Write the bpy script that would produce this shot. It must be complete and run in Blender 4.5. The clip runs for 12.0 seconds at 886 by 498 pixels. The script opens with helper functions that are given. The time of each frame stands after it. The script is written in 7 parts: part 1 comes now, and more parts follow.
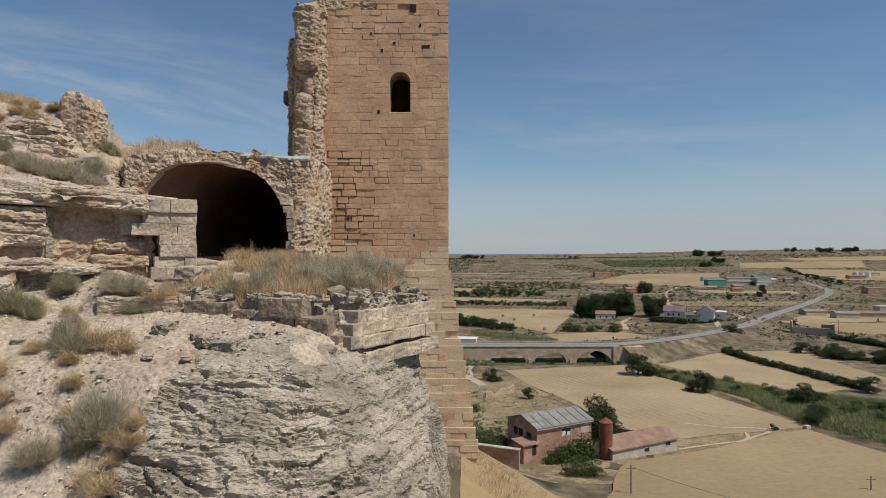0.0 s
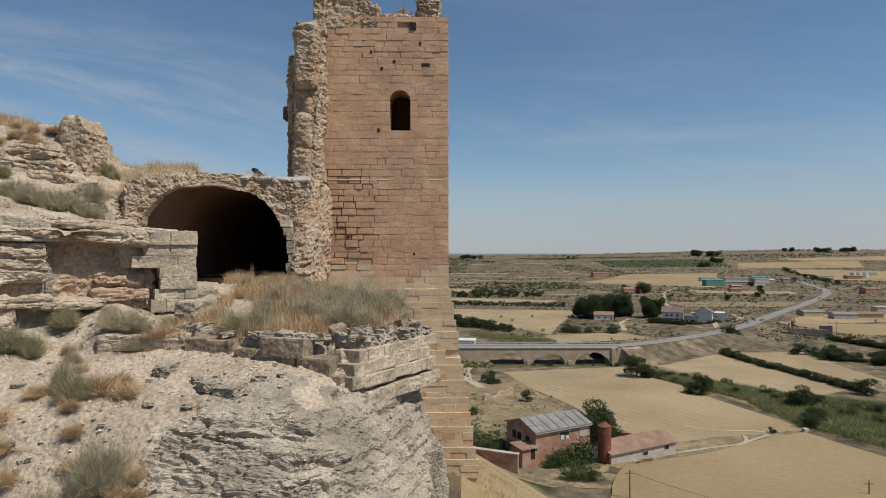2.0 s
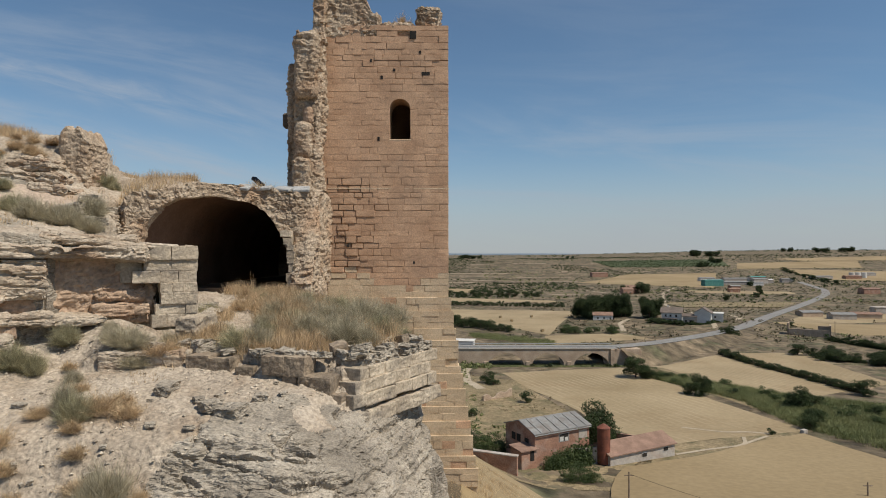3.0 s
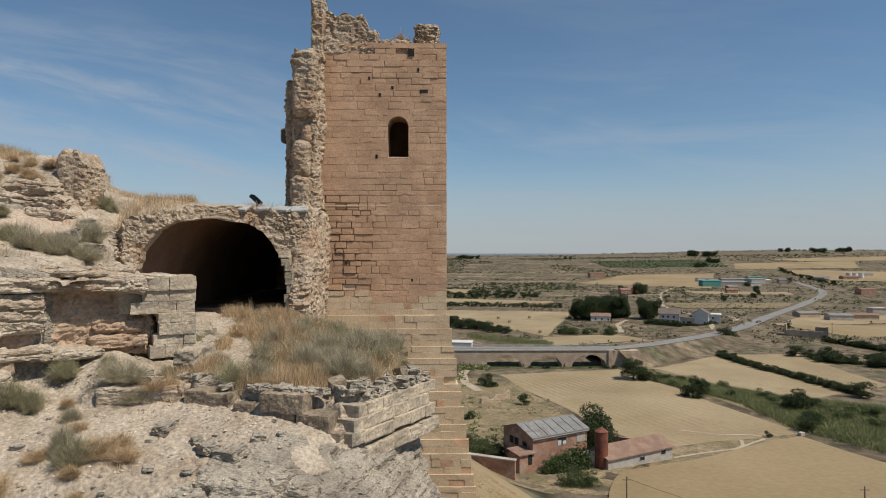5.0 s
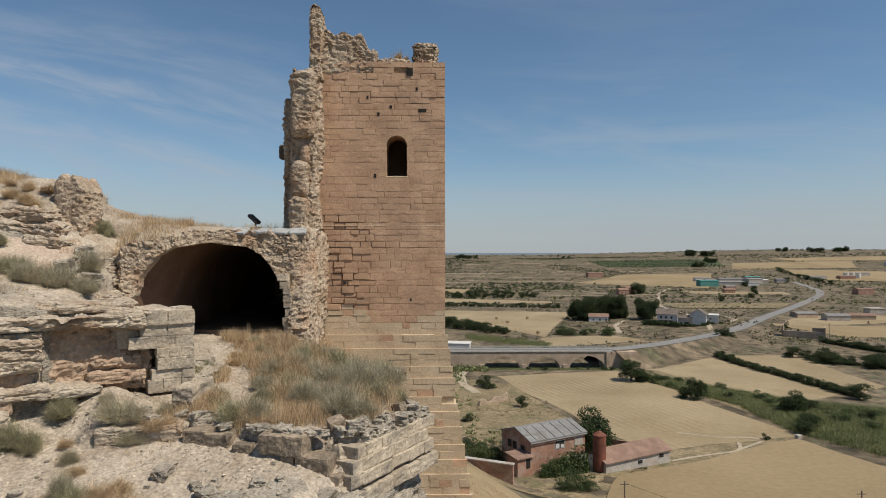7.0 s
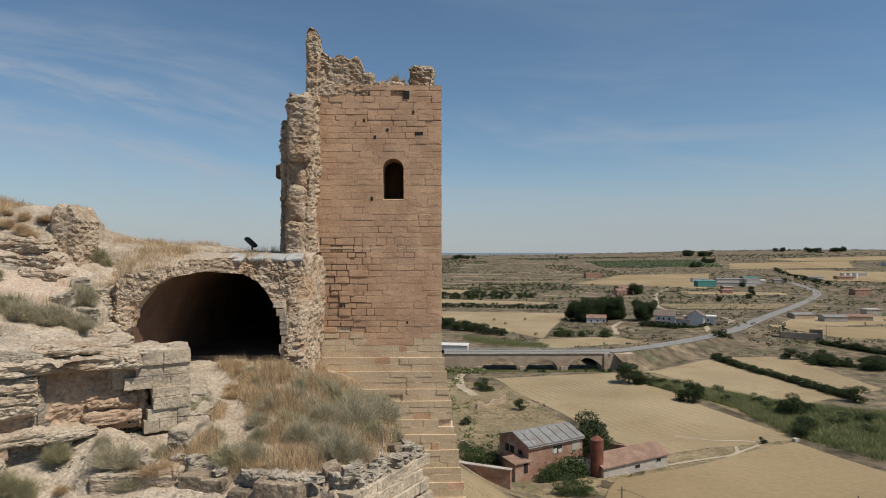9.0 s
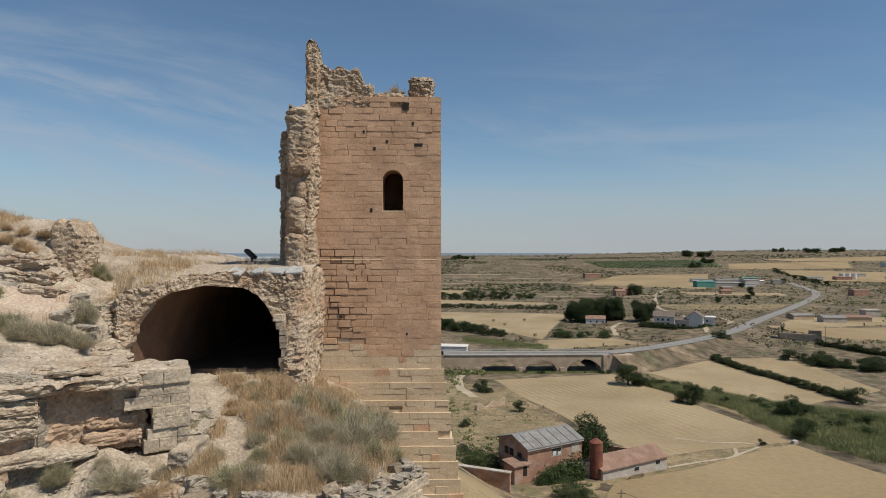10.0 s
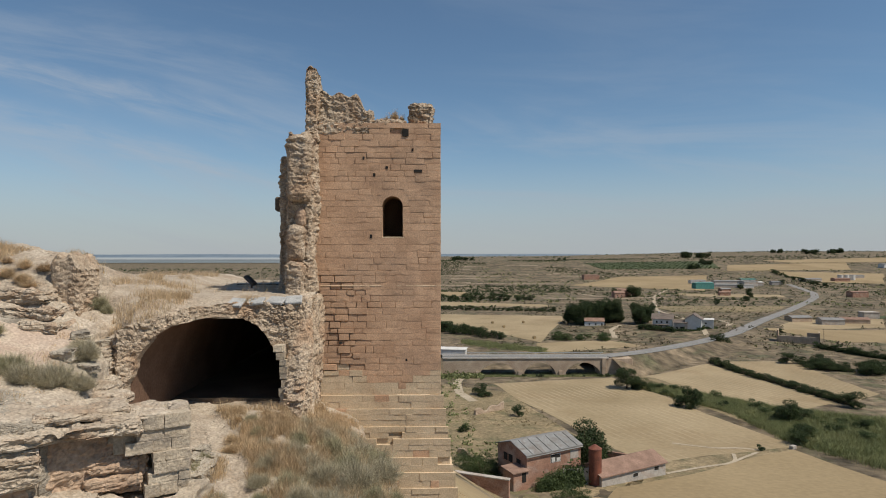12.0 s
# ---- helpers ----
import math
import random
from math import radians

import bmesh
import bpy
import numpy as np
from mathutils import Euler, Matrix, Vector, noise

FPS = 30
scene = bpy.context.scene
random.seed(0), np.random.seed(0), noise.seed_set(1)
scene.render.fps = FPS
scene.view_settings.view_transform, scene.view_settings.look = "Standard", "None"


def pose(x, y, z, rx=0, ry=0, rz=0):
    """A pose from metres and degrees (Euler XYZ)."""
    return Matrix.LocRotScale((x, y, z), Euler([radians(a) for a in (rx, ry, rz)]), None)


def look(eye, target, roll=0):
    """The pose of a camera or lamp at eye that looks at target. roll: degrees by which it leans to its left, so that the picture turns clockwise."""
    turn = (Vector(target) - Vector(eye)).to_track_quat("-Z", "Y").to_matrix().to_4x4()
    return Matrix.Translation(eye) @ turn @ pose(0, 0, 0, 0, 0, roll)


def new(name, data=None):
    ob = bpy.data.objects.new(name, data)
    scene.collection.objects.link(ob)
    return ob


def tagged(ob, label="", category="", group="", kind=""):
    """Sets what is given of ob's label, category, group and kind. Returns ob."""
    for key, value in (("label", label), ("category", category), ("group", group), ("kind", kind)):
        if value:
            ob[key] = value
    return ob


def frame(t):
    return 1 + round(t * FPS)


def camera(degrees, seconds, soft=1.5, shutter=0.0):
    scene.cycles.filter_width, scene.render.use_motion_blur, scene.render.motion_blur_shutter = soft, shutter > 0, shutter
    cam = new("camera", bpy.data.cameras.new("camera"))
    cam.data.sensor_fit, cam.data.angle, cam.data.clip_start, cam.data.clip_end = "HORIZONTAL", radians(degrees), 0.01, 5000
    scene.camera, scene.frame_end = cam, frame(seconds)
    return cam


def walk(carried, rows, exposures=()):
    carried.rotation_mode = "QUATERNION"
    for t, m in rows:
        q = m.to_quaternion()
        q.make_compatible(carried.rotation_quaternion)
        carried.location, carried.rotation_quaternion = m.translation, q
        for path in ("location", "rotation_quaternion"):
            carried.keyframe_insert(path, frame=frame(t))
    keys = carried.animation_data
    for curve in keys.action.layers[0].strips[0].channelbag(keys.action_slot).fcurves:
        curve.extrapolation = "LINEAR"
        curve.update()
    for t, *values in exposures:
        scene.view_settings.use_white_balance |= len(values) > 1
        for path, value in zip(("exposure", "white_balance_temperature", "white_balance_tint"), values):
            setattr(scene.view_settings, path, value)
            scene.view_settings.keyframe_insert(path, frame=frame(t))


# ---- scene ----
cam = camera(71.7, 12.0, soft=1.0)
EYE = 46.0
# seconds, metres to the right, ahead and up from the first eye, yaw and pitch in degrees
ROWS = [
    (0, 0.000, 0.000, 0.000, -0.000, 0.750),
    (0.5, -0.006, 0.004, 0.202, -0.015, 0.743),
    (1, -0.033, 0.009, 0.416, -0.052, 0.733),
    (1.5, -0.060, 0.015, 0.604, -0.107, 0.728),
    (2, -0.068, 0.021, 0.784, -0.151, 0.724),
    (2.5, -0.076, 0.006, 0.956, -0.192, 0.717),
    (3, -0.104, 0.004, 1.144, -0.241, 0.716),
    (5, -0.113, -0.017, 1.880, -0.433, 0.708),
    (5.5, -0.116, -0.007, 2.077, -0.472, 0.715),
    (6, -0.112, 0.007, 2.287, -0.522, 0.712),
    (6.5, -0.128, -0.004, 2.495, -0.570, 0.678),
    (7, -0.134, -0.016, 2.717, -0.617, 0.643),
    (9, -0.072, -0.074, 3.675, -0.804, 0.623),
    (9.5, -0.066, -0.074, 3.922, -0.839, 0.627),
    (10, -0.082, -0.103, 4.146, -0.871, 0.640),
    (10.5, -0.091, -0.129, 4.370, -0.895, 0.659),
    (11, -0.089, -0.140, 4.633, -0.961, 0.683),
    (11.5, -0.094, -0.152, 4.911, -0.975, 0.694),
    (12, -0.115, -0.162, 5.200, -0.980, 0.715),
]
walk(cam, [(t, pose(x, y, EYE + z, 90 + pitch, 0, yaw)) for t, x, y, z, yaw, pitch in ROWS])

# ---- light ----
SUN_TO = Vector((0.87, -0.495, 0)).normalized() * math.cos(radians(57)) + Vector((0, 0, math.sin(radians(57))))
world = bpy.data.worlds.new("sky")
scene.world = world
world.use_nodes = True


def build_sky():
    nt = world.node_tree
    nt.nodes.clear()
    out = nt.nodes.new("ShaderNodeOutputWorld")
    bg = nt.nodes.new("ShaderNodeBackground")
    sky = nt.nodes.new("ShaderNodeTexSky")
    sky.sky_type = "NISHITA"
    sky.sun_disc = False
    sky.sun_elevation = radians(57)
    sky.sun_rotation = math.atan2(SUN_TO.x, SUN_TO.y)
    sky.altitude = 300
    sky.air_density = 0.95
    sky.dust_density = 0.3
    sky.ozone_density = 6.0
    tc = nt.nodes.new("ShaderNodeTexCoord")
    sep = nt.nodes.new("ShaderNodeSeparateXYZ")
    nt.links.new(tc.outputs["Generated"], sep.inputs[0])
    def calc(op, a, b=None, c=None):
        n = nt.nodes.new("ShaderNodeMath")
        n.operation = op
        for k, val in enumerate((a, b, c)):
            if isinstance(val, (int, float)):
                n.inputs[k].default_value = val
            elif val is not None:
                nt.links.new(val, n.inputs[k])
        return n.outputs[0]

    def eased(value, a, b, c=0.0, d=1.0):
        n = nt.nodes.new("ShaderNodeMapRange")
        n.interpolation_type = "SMOOTHSTEP"
        for key, val in (("From Min", a), ("From Max", b), ("To Min", c), ("To Max", d)):
            n.inputs[key].default_value = val
        nt.links.new(value, n.inputs["Value"])
        return n.outputs[0]

    # thin cirrus: long streaks that slope down towards the tower on one side and lie level on the other
    ahead = calc("MAXIMUM", sep.outputs[1], 0.15)
    u = calc("DIVIDE", sep.outputs[0], ahead)
    v = calc("DIVIDE", sep.outputs[2], ahead)
    level = calc("ADD", v, calc("SUBTRACT", calc("MULTIPLY", u, 0.12), calc("MULTIPLY", calc("ABSOLUTE", u), 0.11)))
    comb = nt.nodes.new("ShaderNodeCombineXYZ")
    nt.links.new(calc("MULTIPLY", u, 1.5), comb.inputs[0])
    nt.links.new(calc("MULTIPLY", level, 9.0), comb.inputs[1])

    def streaks(scale, shift, roughness):
        mp = nt.nodes.new("ShaderNodeMapping")
        mp.inputs["Location"].default_value = (shift, shift * 0.7, shift)
        nt.links.new(comb.outputs[0], mp.inputs[0])
        n = nt.nodes.new("ShaderNodeTexNoise")
        n.inputs["Scale"].default_value = scale
        n.inputs["Detail"].default_value = 7
        n.inputs["Roughness"].default_value = roughness
        n.inputs["Distortion"].default_value = 0.5
        nt.links.new(mp.outputs[0], n.inputs["Vector"])
        return n.outputs["Fac"]

    wisps = eased(streaks(1.2, 2.3, 0.6), 0.42, 0.72)
    fine = eased(streaks(3.1, 7.7, 0.62), 0.30, 0.75)
    side = eased(u, -0.10, -0.45)
    band = 0
    for centre, width, amount in ((0.150, 0.028, 0.75), (0.066, 0.024, 0.6)):
        off = calc("DIVIDE", calc("SUBTRACT", level, centre), width)
        hump = calc("MULTIPLY", calc("EXPONENT", calc("MULTIPLY", calc("MULTIPLY", off, off), -1.0)), amount)
        band = calc("ADD", hump, band)
    high = eased(level, 0.16, 0.34, 1.0, 0.22)
    cover = calc("ADD", calc("MULTIPLY", calc("MULTIPLY", wisps, high), 0.42), calc("MULTIPLY", calc("MULTIPLY", band, side), calc("MULTIPLY", fine, 0.85)))
    cover = calc("MINIMUM", cover, 0.8)
    mix = nt.nodes.new("ShaderNodeMix")
    mix.data_type = "RGBA"
    mix.inputs[7].default_value = (4.1, 4.6, 5.3, 1)
    nt.links.new(cover, mix.inputs[0])
    # dry summer air: a little greener than the clear-sky model
    tint = nt.nodes.new("ShaderNodeMix")
    tint.data_type = "RGBA"
    tint.blend_type = "MULTIPLY"
    tint.inputs[0].default_value = 1.0
    tint.inputs[7].default_value = (1.05, 1.05, 0.935, 1)
    nt.links.new(sky.outputs[0], tint.inputs[6])
    nt.links.new(tint.outputs[2], mix.inputs[6])
    # pale summer haze low over the horizon
    low = nt.nodes.new("ShaderNodeMapRange")
    low.interpolation_type = "SMOOTHERSTEP"
    for key, val in (("From Min", -0.02), ("From Max", 0.21), ("To Min", 0.82), ("To Max", 0.0)):
        low.inputs[key].default_value = val
    nt.links.new(sep.outputs[2], low.inputs["Value"])
    haze = nt.nodes.new("ShaderNodeMix")
    haze.data_type = "RGBA"
    haze.inputs[7].default_value = (3.9, 4.2, 4.6, 1)
    nt.links.new(low.outputs[0], haze.inputs[0])
    nt.links.new(mix.outputs[2], haze.inputs[6])
    nt.links.new(haze.outputs[2], bg.inputs["Color"])
    bg.inputs["Strength"].default_value = 0.097
    nt.links.new(bg.outputs[0], out.inputs[0])


build_sky()
sun_data = bpy.data.lights.new("sun", "SUN")
sun_data.energy = 4.45
sun_data.angle = radians(0.55)
sun_data.color = (1.0, 0.925, 0.80)
sun = new("sun", sun_data)
sun.matrix_world = look(SUN_TO * 200, (0, 0, 0))
scene.view_settings.exposure = 0.0


# ---- noise on arrays ----
def _hash(i, j, k, s):
    h = (i * 374761393 + j * 668265263 + k * 1274126177 + s * 974711) & 0xFFFFFFFF
    h = ((h ^ (h >> 13)) * 1103515245) & 0xFFFFFFFF
    h = ((h ^ (h >> 16)) * 2246822519) & 0xFFFFFFFF
    return ((h ^ (h >> 15)) & 0xFFFFFF) / float(0xFFFFFF)


def vnoise(p, s=0):
    """Value noise, 0 to 1, at the rows of p."""
    i = np.floor(p).astype(np.int64)
    f = p - i
    f = f * f * (3 - 2 * f)
    out = 0
    for a in (0, 1):
        for b in (0, 1):
            for c in (0, 1):
                w = (f[:, 0] if a else 1 - f[:, 0]) * (f[:, 1] if b else 1 - f[:, 1]) * (f[:, 2] if c else 1 - f[:, 2])
                out = out + w * _hash(i[:, 0] + a, i[:, 1] + b, i[:, 2] + c, s)
    return out


def fbm(p, octaves=4, s=0, gain=0.5):
    out, amp, tot = 0, 1.0, 0.0
    for o in range(octaves):
        out = out + amp * vnoise(p * 2.03 ** o + 17.3 * o, s + o)
        tot += amp
        amp *= gain
    return out / tot - 0.5


def cells(p, s=0):
    """Worley noise: distance to the nearest and the second cell point, and the nearest cell's random value."""
    i = np.floor(p).astype(np.int64)
    d1 = np.full(len(p), 9.0)
    d2 = np.full(len(p), 9.0)
    v = np.zeros(len(p))
    for a in (-1, 0, 1):
        for b in (-1, 0, 1):
            for c in (-1, 0, 1):
                q = i + (a, b, c)
                x = q[:, 0] + _hash(q[:, 0], q[:, 1], q[:, 2], s)
                y = q[:, 1] + _hash(q[:, 0], q[:, 1], q[:, 2], s + 1)
                z = q[:, 2] + _hash(q[:, 0], q[:, 1], q[:, 2], s + 2)
                d = np.sqrt((x - p[:, 0]) ** 2 + (y - p[:, 1]) ** 2 + (z - p[:, 2]) ** 2)
                near = d < d1
                d2 = np.where(near, d1, np.minimum(d2, d))
                v = np.where(near, _hash(q[:, 0], q[:, 1], q[:, 2], s + 3), v)
                d1 = np.where(near, d, d1)
    return d1, d2, v


def ss(a, b, x):
    t = np.clip((x - a) / (b - a), 0, 1)
    return t * t * (3 - 2 * t)


# ---- mesh helpers ----
def mesh_of(name, verts, faces, material, smooth=False):
    me = bpy.data.meshes.new(name)
    me.from_pydata([tuple(v) for v in verts], [], faces)
    me.materials.append(material)
    if smooth:
        me.polygons.foreach_set("use_smooth", np.ones(len(me.polygons), bool))
    me.update()
    return me


def grid_mesh(name, P, material, smooth=True, wrap=False):
    """A mesh from an array of points (rows, columns, 3)."""
    n, m = P.shape[:2]
    idx = np.arange(n * m).reshape(n, m)
    if wrap:
        idx = np.concatenate([idx, idx[:, :1]], 1)
    q = np.stack([idx[:-1, :-1], idx[:-1, 1:], idx[1:, 1:], idx[1:, :-1]], -1).reshape(-1, 4)
    me = bpy.data.meshes.new(name)
    me.vertices.add(n * m)
    me.vertices.foreach_set("co", P.reshape(-1).astype(np.float32))
    me.loops.add(q.size)
    me.loops.foreach_set("vertex_index", q.reshape(-1).astype(np.int32))
    me.polygons.add(len(q))
    me.polygons.foreach_set("loop_start", np.arange(0, q.size, 4, dtype=np.int32))
    me.polygons.foreach_set("use_smooth", np.full(len(q), smooth))
    me.materials.append(material)
    me.update(calc_edges=True)
    me.validate()
    return me


def tri_mesh(name, V, F, material, smooth=False):
    """A mesh from arrays of points (n, 3) and triangles or quads (m, k)."""
    k = F.shape[1]
    me = bpy.data.meshes.new(name)
    me.vertices.add(len(V))
    me.vertices.foreach_set("co", V.reshape(-1).astype(np.float32))
    me.loops.add(F.size)
    me.loops.foreach_set("vertex_index", F.reshape(-1).astype(np.int32))
    me.polygons.add(len(F))
    me.polygons.foreach_set("loop_start", np.arange(0, F.size, k, dtype=np.int32))
    me.polygons.foreach_set("use_smooth", np.full(len(F), smooth))
    me.materials.append(material)
    me.update(calc_edges=True)
    return me


def weld(me):
    bm = bmesh.new()
    bm.from_mesh(me)
    bmesh.ops.remove_doubles(bm, verts=bm.verts, dist=1e-5)
    bm.to_mesh(me)
    bm.free()
    return me


def obj(name, me, parent=None, label=""):
    ob = new(name, me)
    if parent is not None:
        ob.parent = parent
    if label:
        ob["label"] = label
    return ob


def part(name, bm, material, parent=None, label="", smooth=False):
    """Links a bmesh as one mesh object, under a thing or a part where one is given."""
    me = bpy.data.meshes.new(name)
    bm.to_mesh(me)
    bm.free()
    me.materials.append(material)
    if smooth:
        me.polygons.foreach_set("use_smooth", np.ones(len(me.polygons), bool))
    return obj(name, me, parent, label)


def boxes(specs, bevel=0.0):
    """A bmesh of boxes: (x0, x1, y0, y1, z0, z1) each."""
    bm = bmesh.new()
    for x0, x1, y0, y1, z0, z1 in specs:
        m = Matrix.Translation(((x0 + x1) / 2, (y0 + y1) / 2, (z0 + z1) / 2)) @ Matrix.Diagonal((x1 - x0, y1 - y0, z1 - z0, 1))
        bmesh.ops.create_cube(bm, size=1, matrix=m)
    if bevel:
        bmesh.ops.bevel(bm, geom=bm.edges[:], offset=bevel, segments=1, affect="EDGES")
    return bm


def thing(name, label, category, m=None, group="", kind=""):
    """An empty at a thing's base that its parts hang from."""
    ob = new(name)
    ob.empty_display_size = 0.3
    if m is not None:
        ob.matrix_world = m
    return tagged(ob, label, category, group, kind)


# ---- materials ----
def material(name, low, high, scale=1.0, rough=0.9, fine=9.0, fine_amount=0.25, bump=0.3, bump_scale=14.0, island=0.0, random_amount=0.0,
             stain=None, stain_scale=0.4, stain_amount=0.5, stretch=(1, 1, 1), translucent=0.0, metal=0.0, bump_distance=0.03, rows=None, crack=0.0, crack_scale=3.0):
    """A procedural surface: two colours mixed by broad noise, fine grain, stains of a third colour, relief, and a change from piece to piece."""
    m = bpy.data.materials.new(name)
    m.use_nodes = True
    nt = m.node_tree
    L = nt.links.new
    bs = nt.nodes["Principled BSDF"]
    bs.inputs["Roughness"].default_value = rough
    bs.inputs["Metallic"].default_value = metal
    bs.inputs["Specular IOR Level"].default_value = 0.25 if metal == 0 else 0.5
    geo = nt.nodes.new("ShaderNodeNewGeometry")
    mp = nt.nodes.new("ShaderNodeMapping")
    mp.inputs["Scale"].default_value = stretch
    L(geo.outputs["Position"], mp.inputs[0])

    def noise_node(sc, detail=5, distortion=0.2):
        n = nt.nodes.new("ShaderNodeTexNoise")
        n.inputs["Scale"].default_value = sc
        n.inputs["Detail"].default_value = detail
        n.inputs["Distortion"].default_value = distortion
        L(mp.outputs[0], n.inputs["Vector"])
        return n

    def mixed(kind, fac, a, b):
        x = nt.nodes.new("ShaderNodeMix")
        x.data_type = "RGBA"
        x.blend_type = kind
        for sock, v in ((x.inputs[0], fac), (x.inputs[6], a), (x.inputs[7], b)):
            if isinstance(v, (tuple, float, int)):
                sock.default_value = (*v, 1) if isinstance(v, tuple) else v
            else:
                L(v, sock)
        return x.outputs[2]

    def ranged(v, a, b, c=0.0, d=1.0):
        r = nt.nodes.new("ShaderNodeMapRange")
        for k, val in (("From Min", a), ("From Max", b), ("To Min", c), ("To Max", d)):
            r.inputs[k].default_value = val
        L(v, r.inputs["Value"])
        return r.outputs[0]

    col = mixed("MIX", ranged(noise_node(scale).outputs["Fac"], 0.32, 0.68), low, high)
    if stain:
        col = mixed("MIX", ranged(noise_node(stain_scale, 7, 0.8).outputs["Fac"], 0.5, 0.66, 0, stain_amount), col, stain)
    if rows:
        # the tractor's passes: pairs of pale lines that waver and fade
        wv = nt.nodes.new("ShaderNodeTexWave")
        wv.wave_type, wv.bands_direction = "BANDS", "X"
        wv.inputs["Scale"].default_value = 0.13
        wv.inputs["Distortion"].default_value = 3.2
        wv.inputs["Detail"].default_value = 2
        wv.inputs["Detail Scale"].default_value = 0.25
        rot = nt.nodes.new("ShaderNodeMapping")
        rot.inputs["Rotation"].default_value = (0, 0, radians(-17))
        L(geo.outputs["Position"], rot.inputs[0])
        L(rot.outputs[0], wv.inputs["Vector"])
        band = ranged(wv.outputs["Fac"], 0.78, 0.99, 0, 1)
        fade = ranged(noise_node(0.06, 4, 0.5).outputs["Fac"], 0.38, 0.66, 0.0, 0.5)
        mul = nt.nodes.new("ShaderNodeMath")
        mul.operation = "MULTIPLY"
        L(band, mul.inputs[0])
        L(fade, mul.inputs[1])
        col = mixed("MIX", mul.outputs[0], col, rows)
    f = noise_node(fine, 6, 0.0)
    col = mixed("MULTIPLY", 1.0, col, ranged(f.outputs["Fac"], 0.25, 0.75, 1 - fine_amount, 1 + fine_amount))
    if random_amount or island:
        if random_amount:
            src = nt.nodes.new("ShaderNodeObjectInfo").outputs["Random"]
        else:
            src = geo.outputs["Random Per Island"]
        a = random_amount or island
        col = mixed("MULTIPLY", 1.0, col, ranged(src, 0, 1, 1 - a, 1 + a))
    L(col, bs.inputs["Base Color"])
    if bump:
        b = nt.nodes.new("ShaderNodeBump")
        b.inputs["Strength"].default_value = bump
        b.inputs["Distance"].default_value = bump_distance
        high = noise_node(bump_scale, 8, 0.3).outputs["Fac"]
        if crack:
            # pits and open joints of weathered stone
            wob = noise_node(crack_scale * 0.9, 4, 0.0)
            add = nt.nodes.new("ShaderNodeVectorMath")
            add.operation = "MULTIPLY_ADD"
            L(wob.outputs["Color"], add.inputs[0])
            add.inputs[1].default_value = (0.5, 0.5, 0.5)
            L(mp.outputs[0], add.inputs[2])
            vo = nt.nodes.new("ShaderNodeTexVoronoi")
            vo.feature = "DISTANCE_TO_EDGE"
            vo.inputs["Scale"].default_value = crack_scale
            L(add.outputs[0], vo.inputs["Vector"])
            pit = ranged(vo.outputs["Distance"], 0.0, 0.14)
            mx = nt.nodes.new("ShaderNodeMath")
            mx.operation = "MULTIPLY_ADD"
            L(pit, mx.inputs[0])
            mx.inputs[1].default_value = crack
            L(high, mx.inputs[2])
            high = mx.outputs[0]
        L(high, b.inputs["Height"])
        L(b.outputs[0], bs.inputs["Normal"])
    if translucent:
        tr = nt.nodes.new("ShaderNodeBsdfTranslucent")
        L(col, tr.inputs["Color"])
        ms = nt.nodes.new("ShaderNodeMixShader")
        ms.inputs[0].default_value = translucent
        L(bs.outputs[0], ms.inputs[1])
        L(tr.outputs[0], ms.inputs[2])
        L(ms.outputs[0], nt.nodes["Material Output"].inputs["Surface"])
    return m


M_ROCK = material("weathered_sandstone", (0.245, 0.21, 0.165), (0.46, 0.402, 0.325), 0.9, fine=21, fine_amount=0.34, bump=0.8, bump_scale=11, stain=(0.16, 0.138, 0.112), stain_scale=0.7, stain_amount=0.6, stretch=(1, 1, 2.6), bump_distance=0.08, crack=0.3, crack_scale=2.2)
M_EARTH = material("sandy_earth", (0.325, 0.265, 0.20), (0.45, 0.38, 0.30), 0.9, fine=14, fine_amount=0.4, bump=0.9, bump_scale=9, bump_distance=0.07, stain=(0.28, 0.212, 0.15), stain_scale=1.1, stain_amount=0.6)
M_RUBBLE = material("lime_rubble", (0.33, 0.245, 0.17), (0.50, 0.405, 0.305), 1.6, fine=14, fine_amount=0.4, bump=0.8, bump_scale=12, stain=(0.36, 0.22, 0.13), stain_scale=0.7, stain_amount=0.6, bump_distance=0.07, crack=0.22, crack_scale=7.0)
M_STONE = material("red_ashlar", (0.42, 0.262, 0.165), (0.56, 0.368, 0.24), 0.9, fine=20, fine_amount=0.25, bump=0.35, bump_scale=22, random_amount=0.06, stain=(0.37, 0.245, 0.165), stain_scale=0.45, stain_amount=0.6, crack=0.07, crack_scale=7.0)
M_STONE_J = material("red_ashlar_far", (0.42, 0.262, 0.165), (0.56, 0.368, 0.24), 0.9, fine=20, fine_amount=0.25, bump=0.35, bump_scale=22, island=0.06, stain=(0.37, 0.245, 0.165), stain_scale=0.45, stain_amount=0.6, crack=0.07, crack_scale=7.0)
M_PALE = material("pale_ashlar", (0.49, 0.375, 0.25), (0.61, 0.485, 0.34), 0.6, fine=18, fine_amount=0.22, bump=0.3, bump_scale=16, random_amount=0.05, stain=(0.42, 0.295, 0.19), stain_scale=0.6, stain_amount=0.5, crack=0.07, crack_scale=6.0)
M_JOINT = material("lime_mortar", (0.36, 0.225, 0.14), (0.48, 0.32, 0.21), 1.5, fine=25, bump=0.6, bump_scale=30)
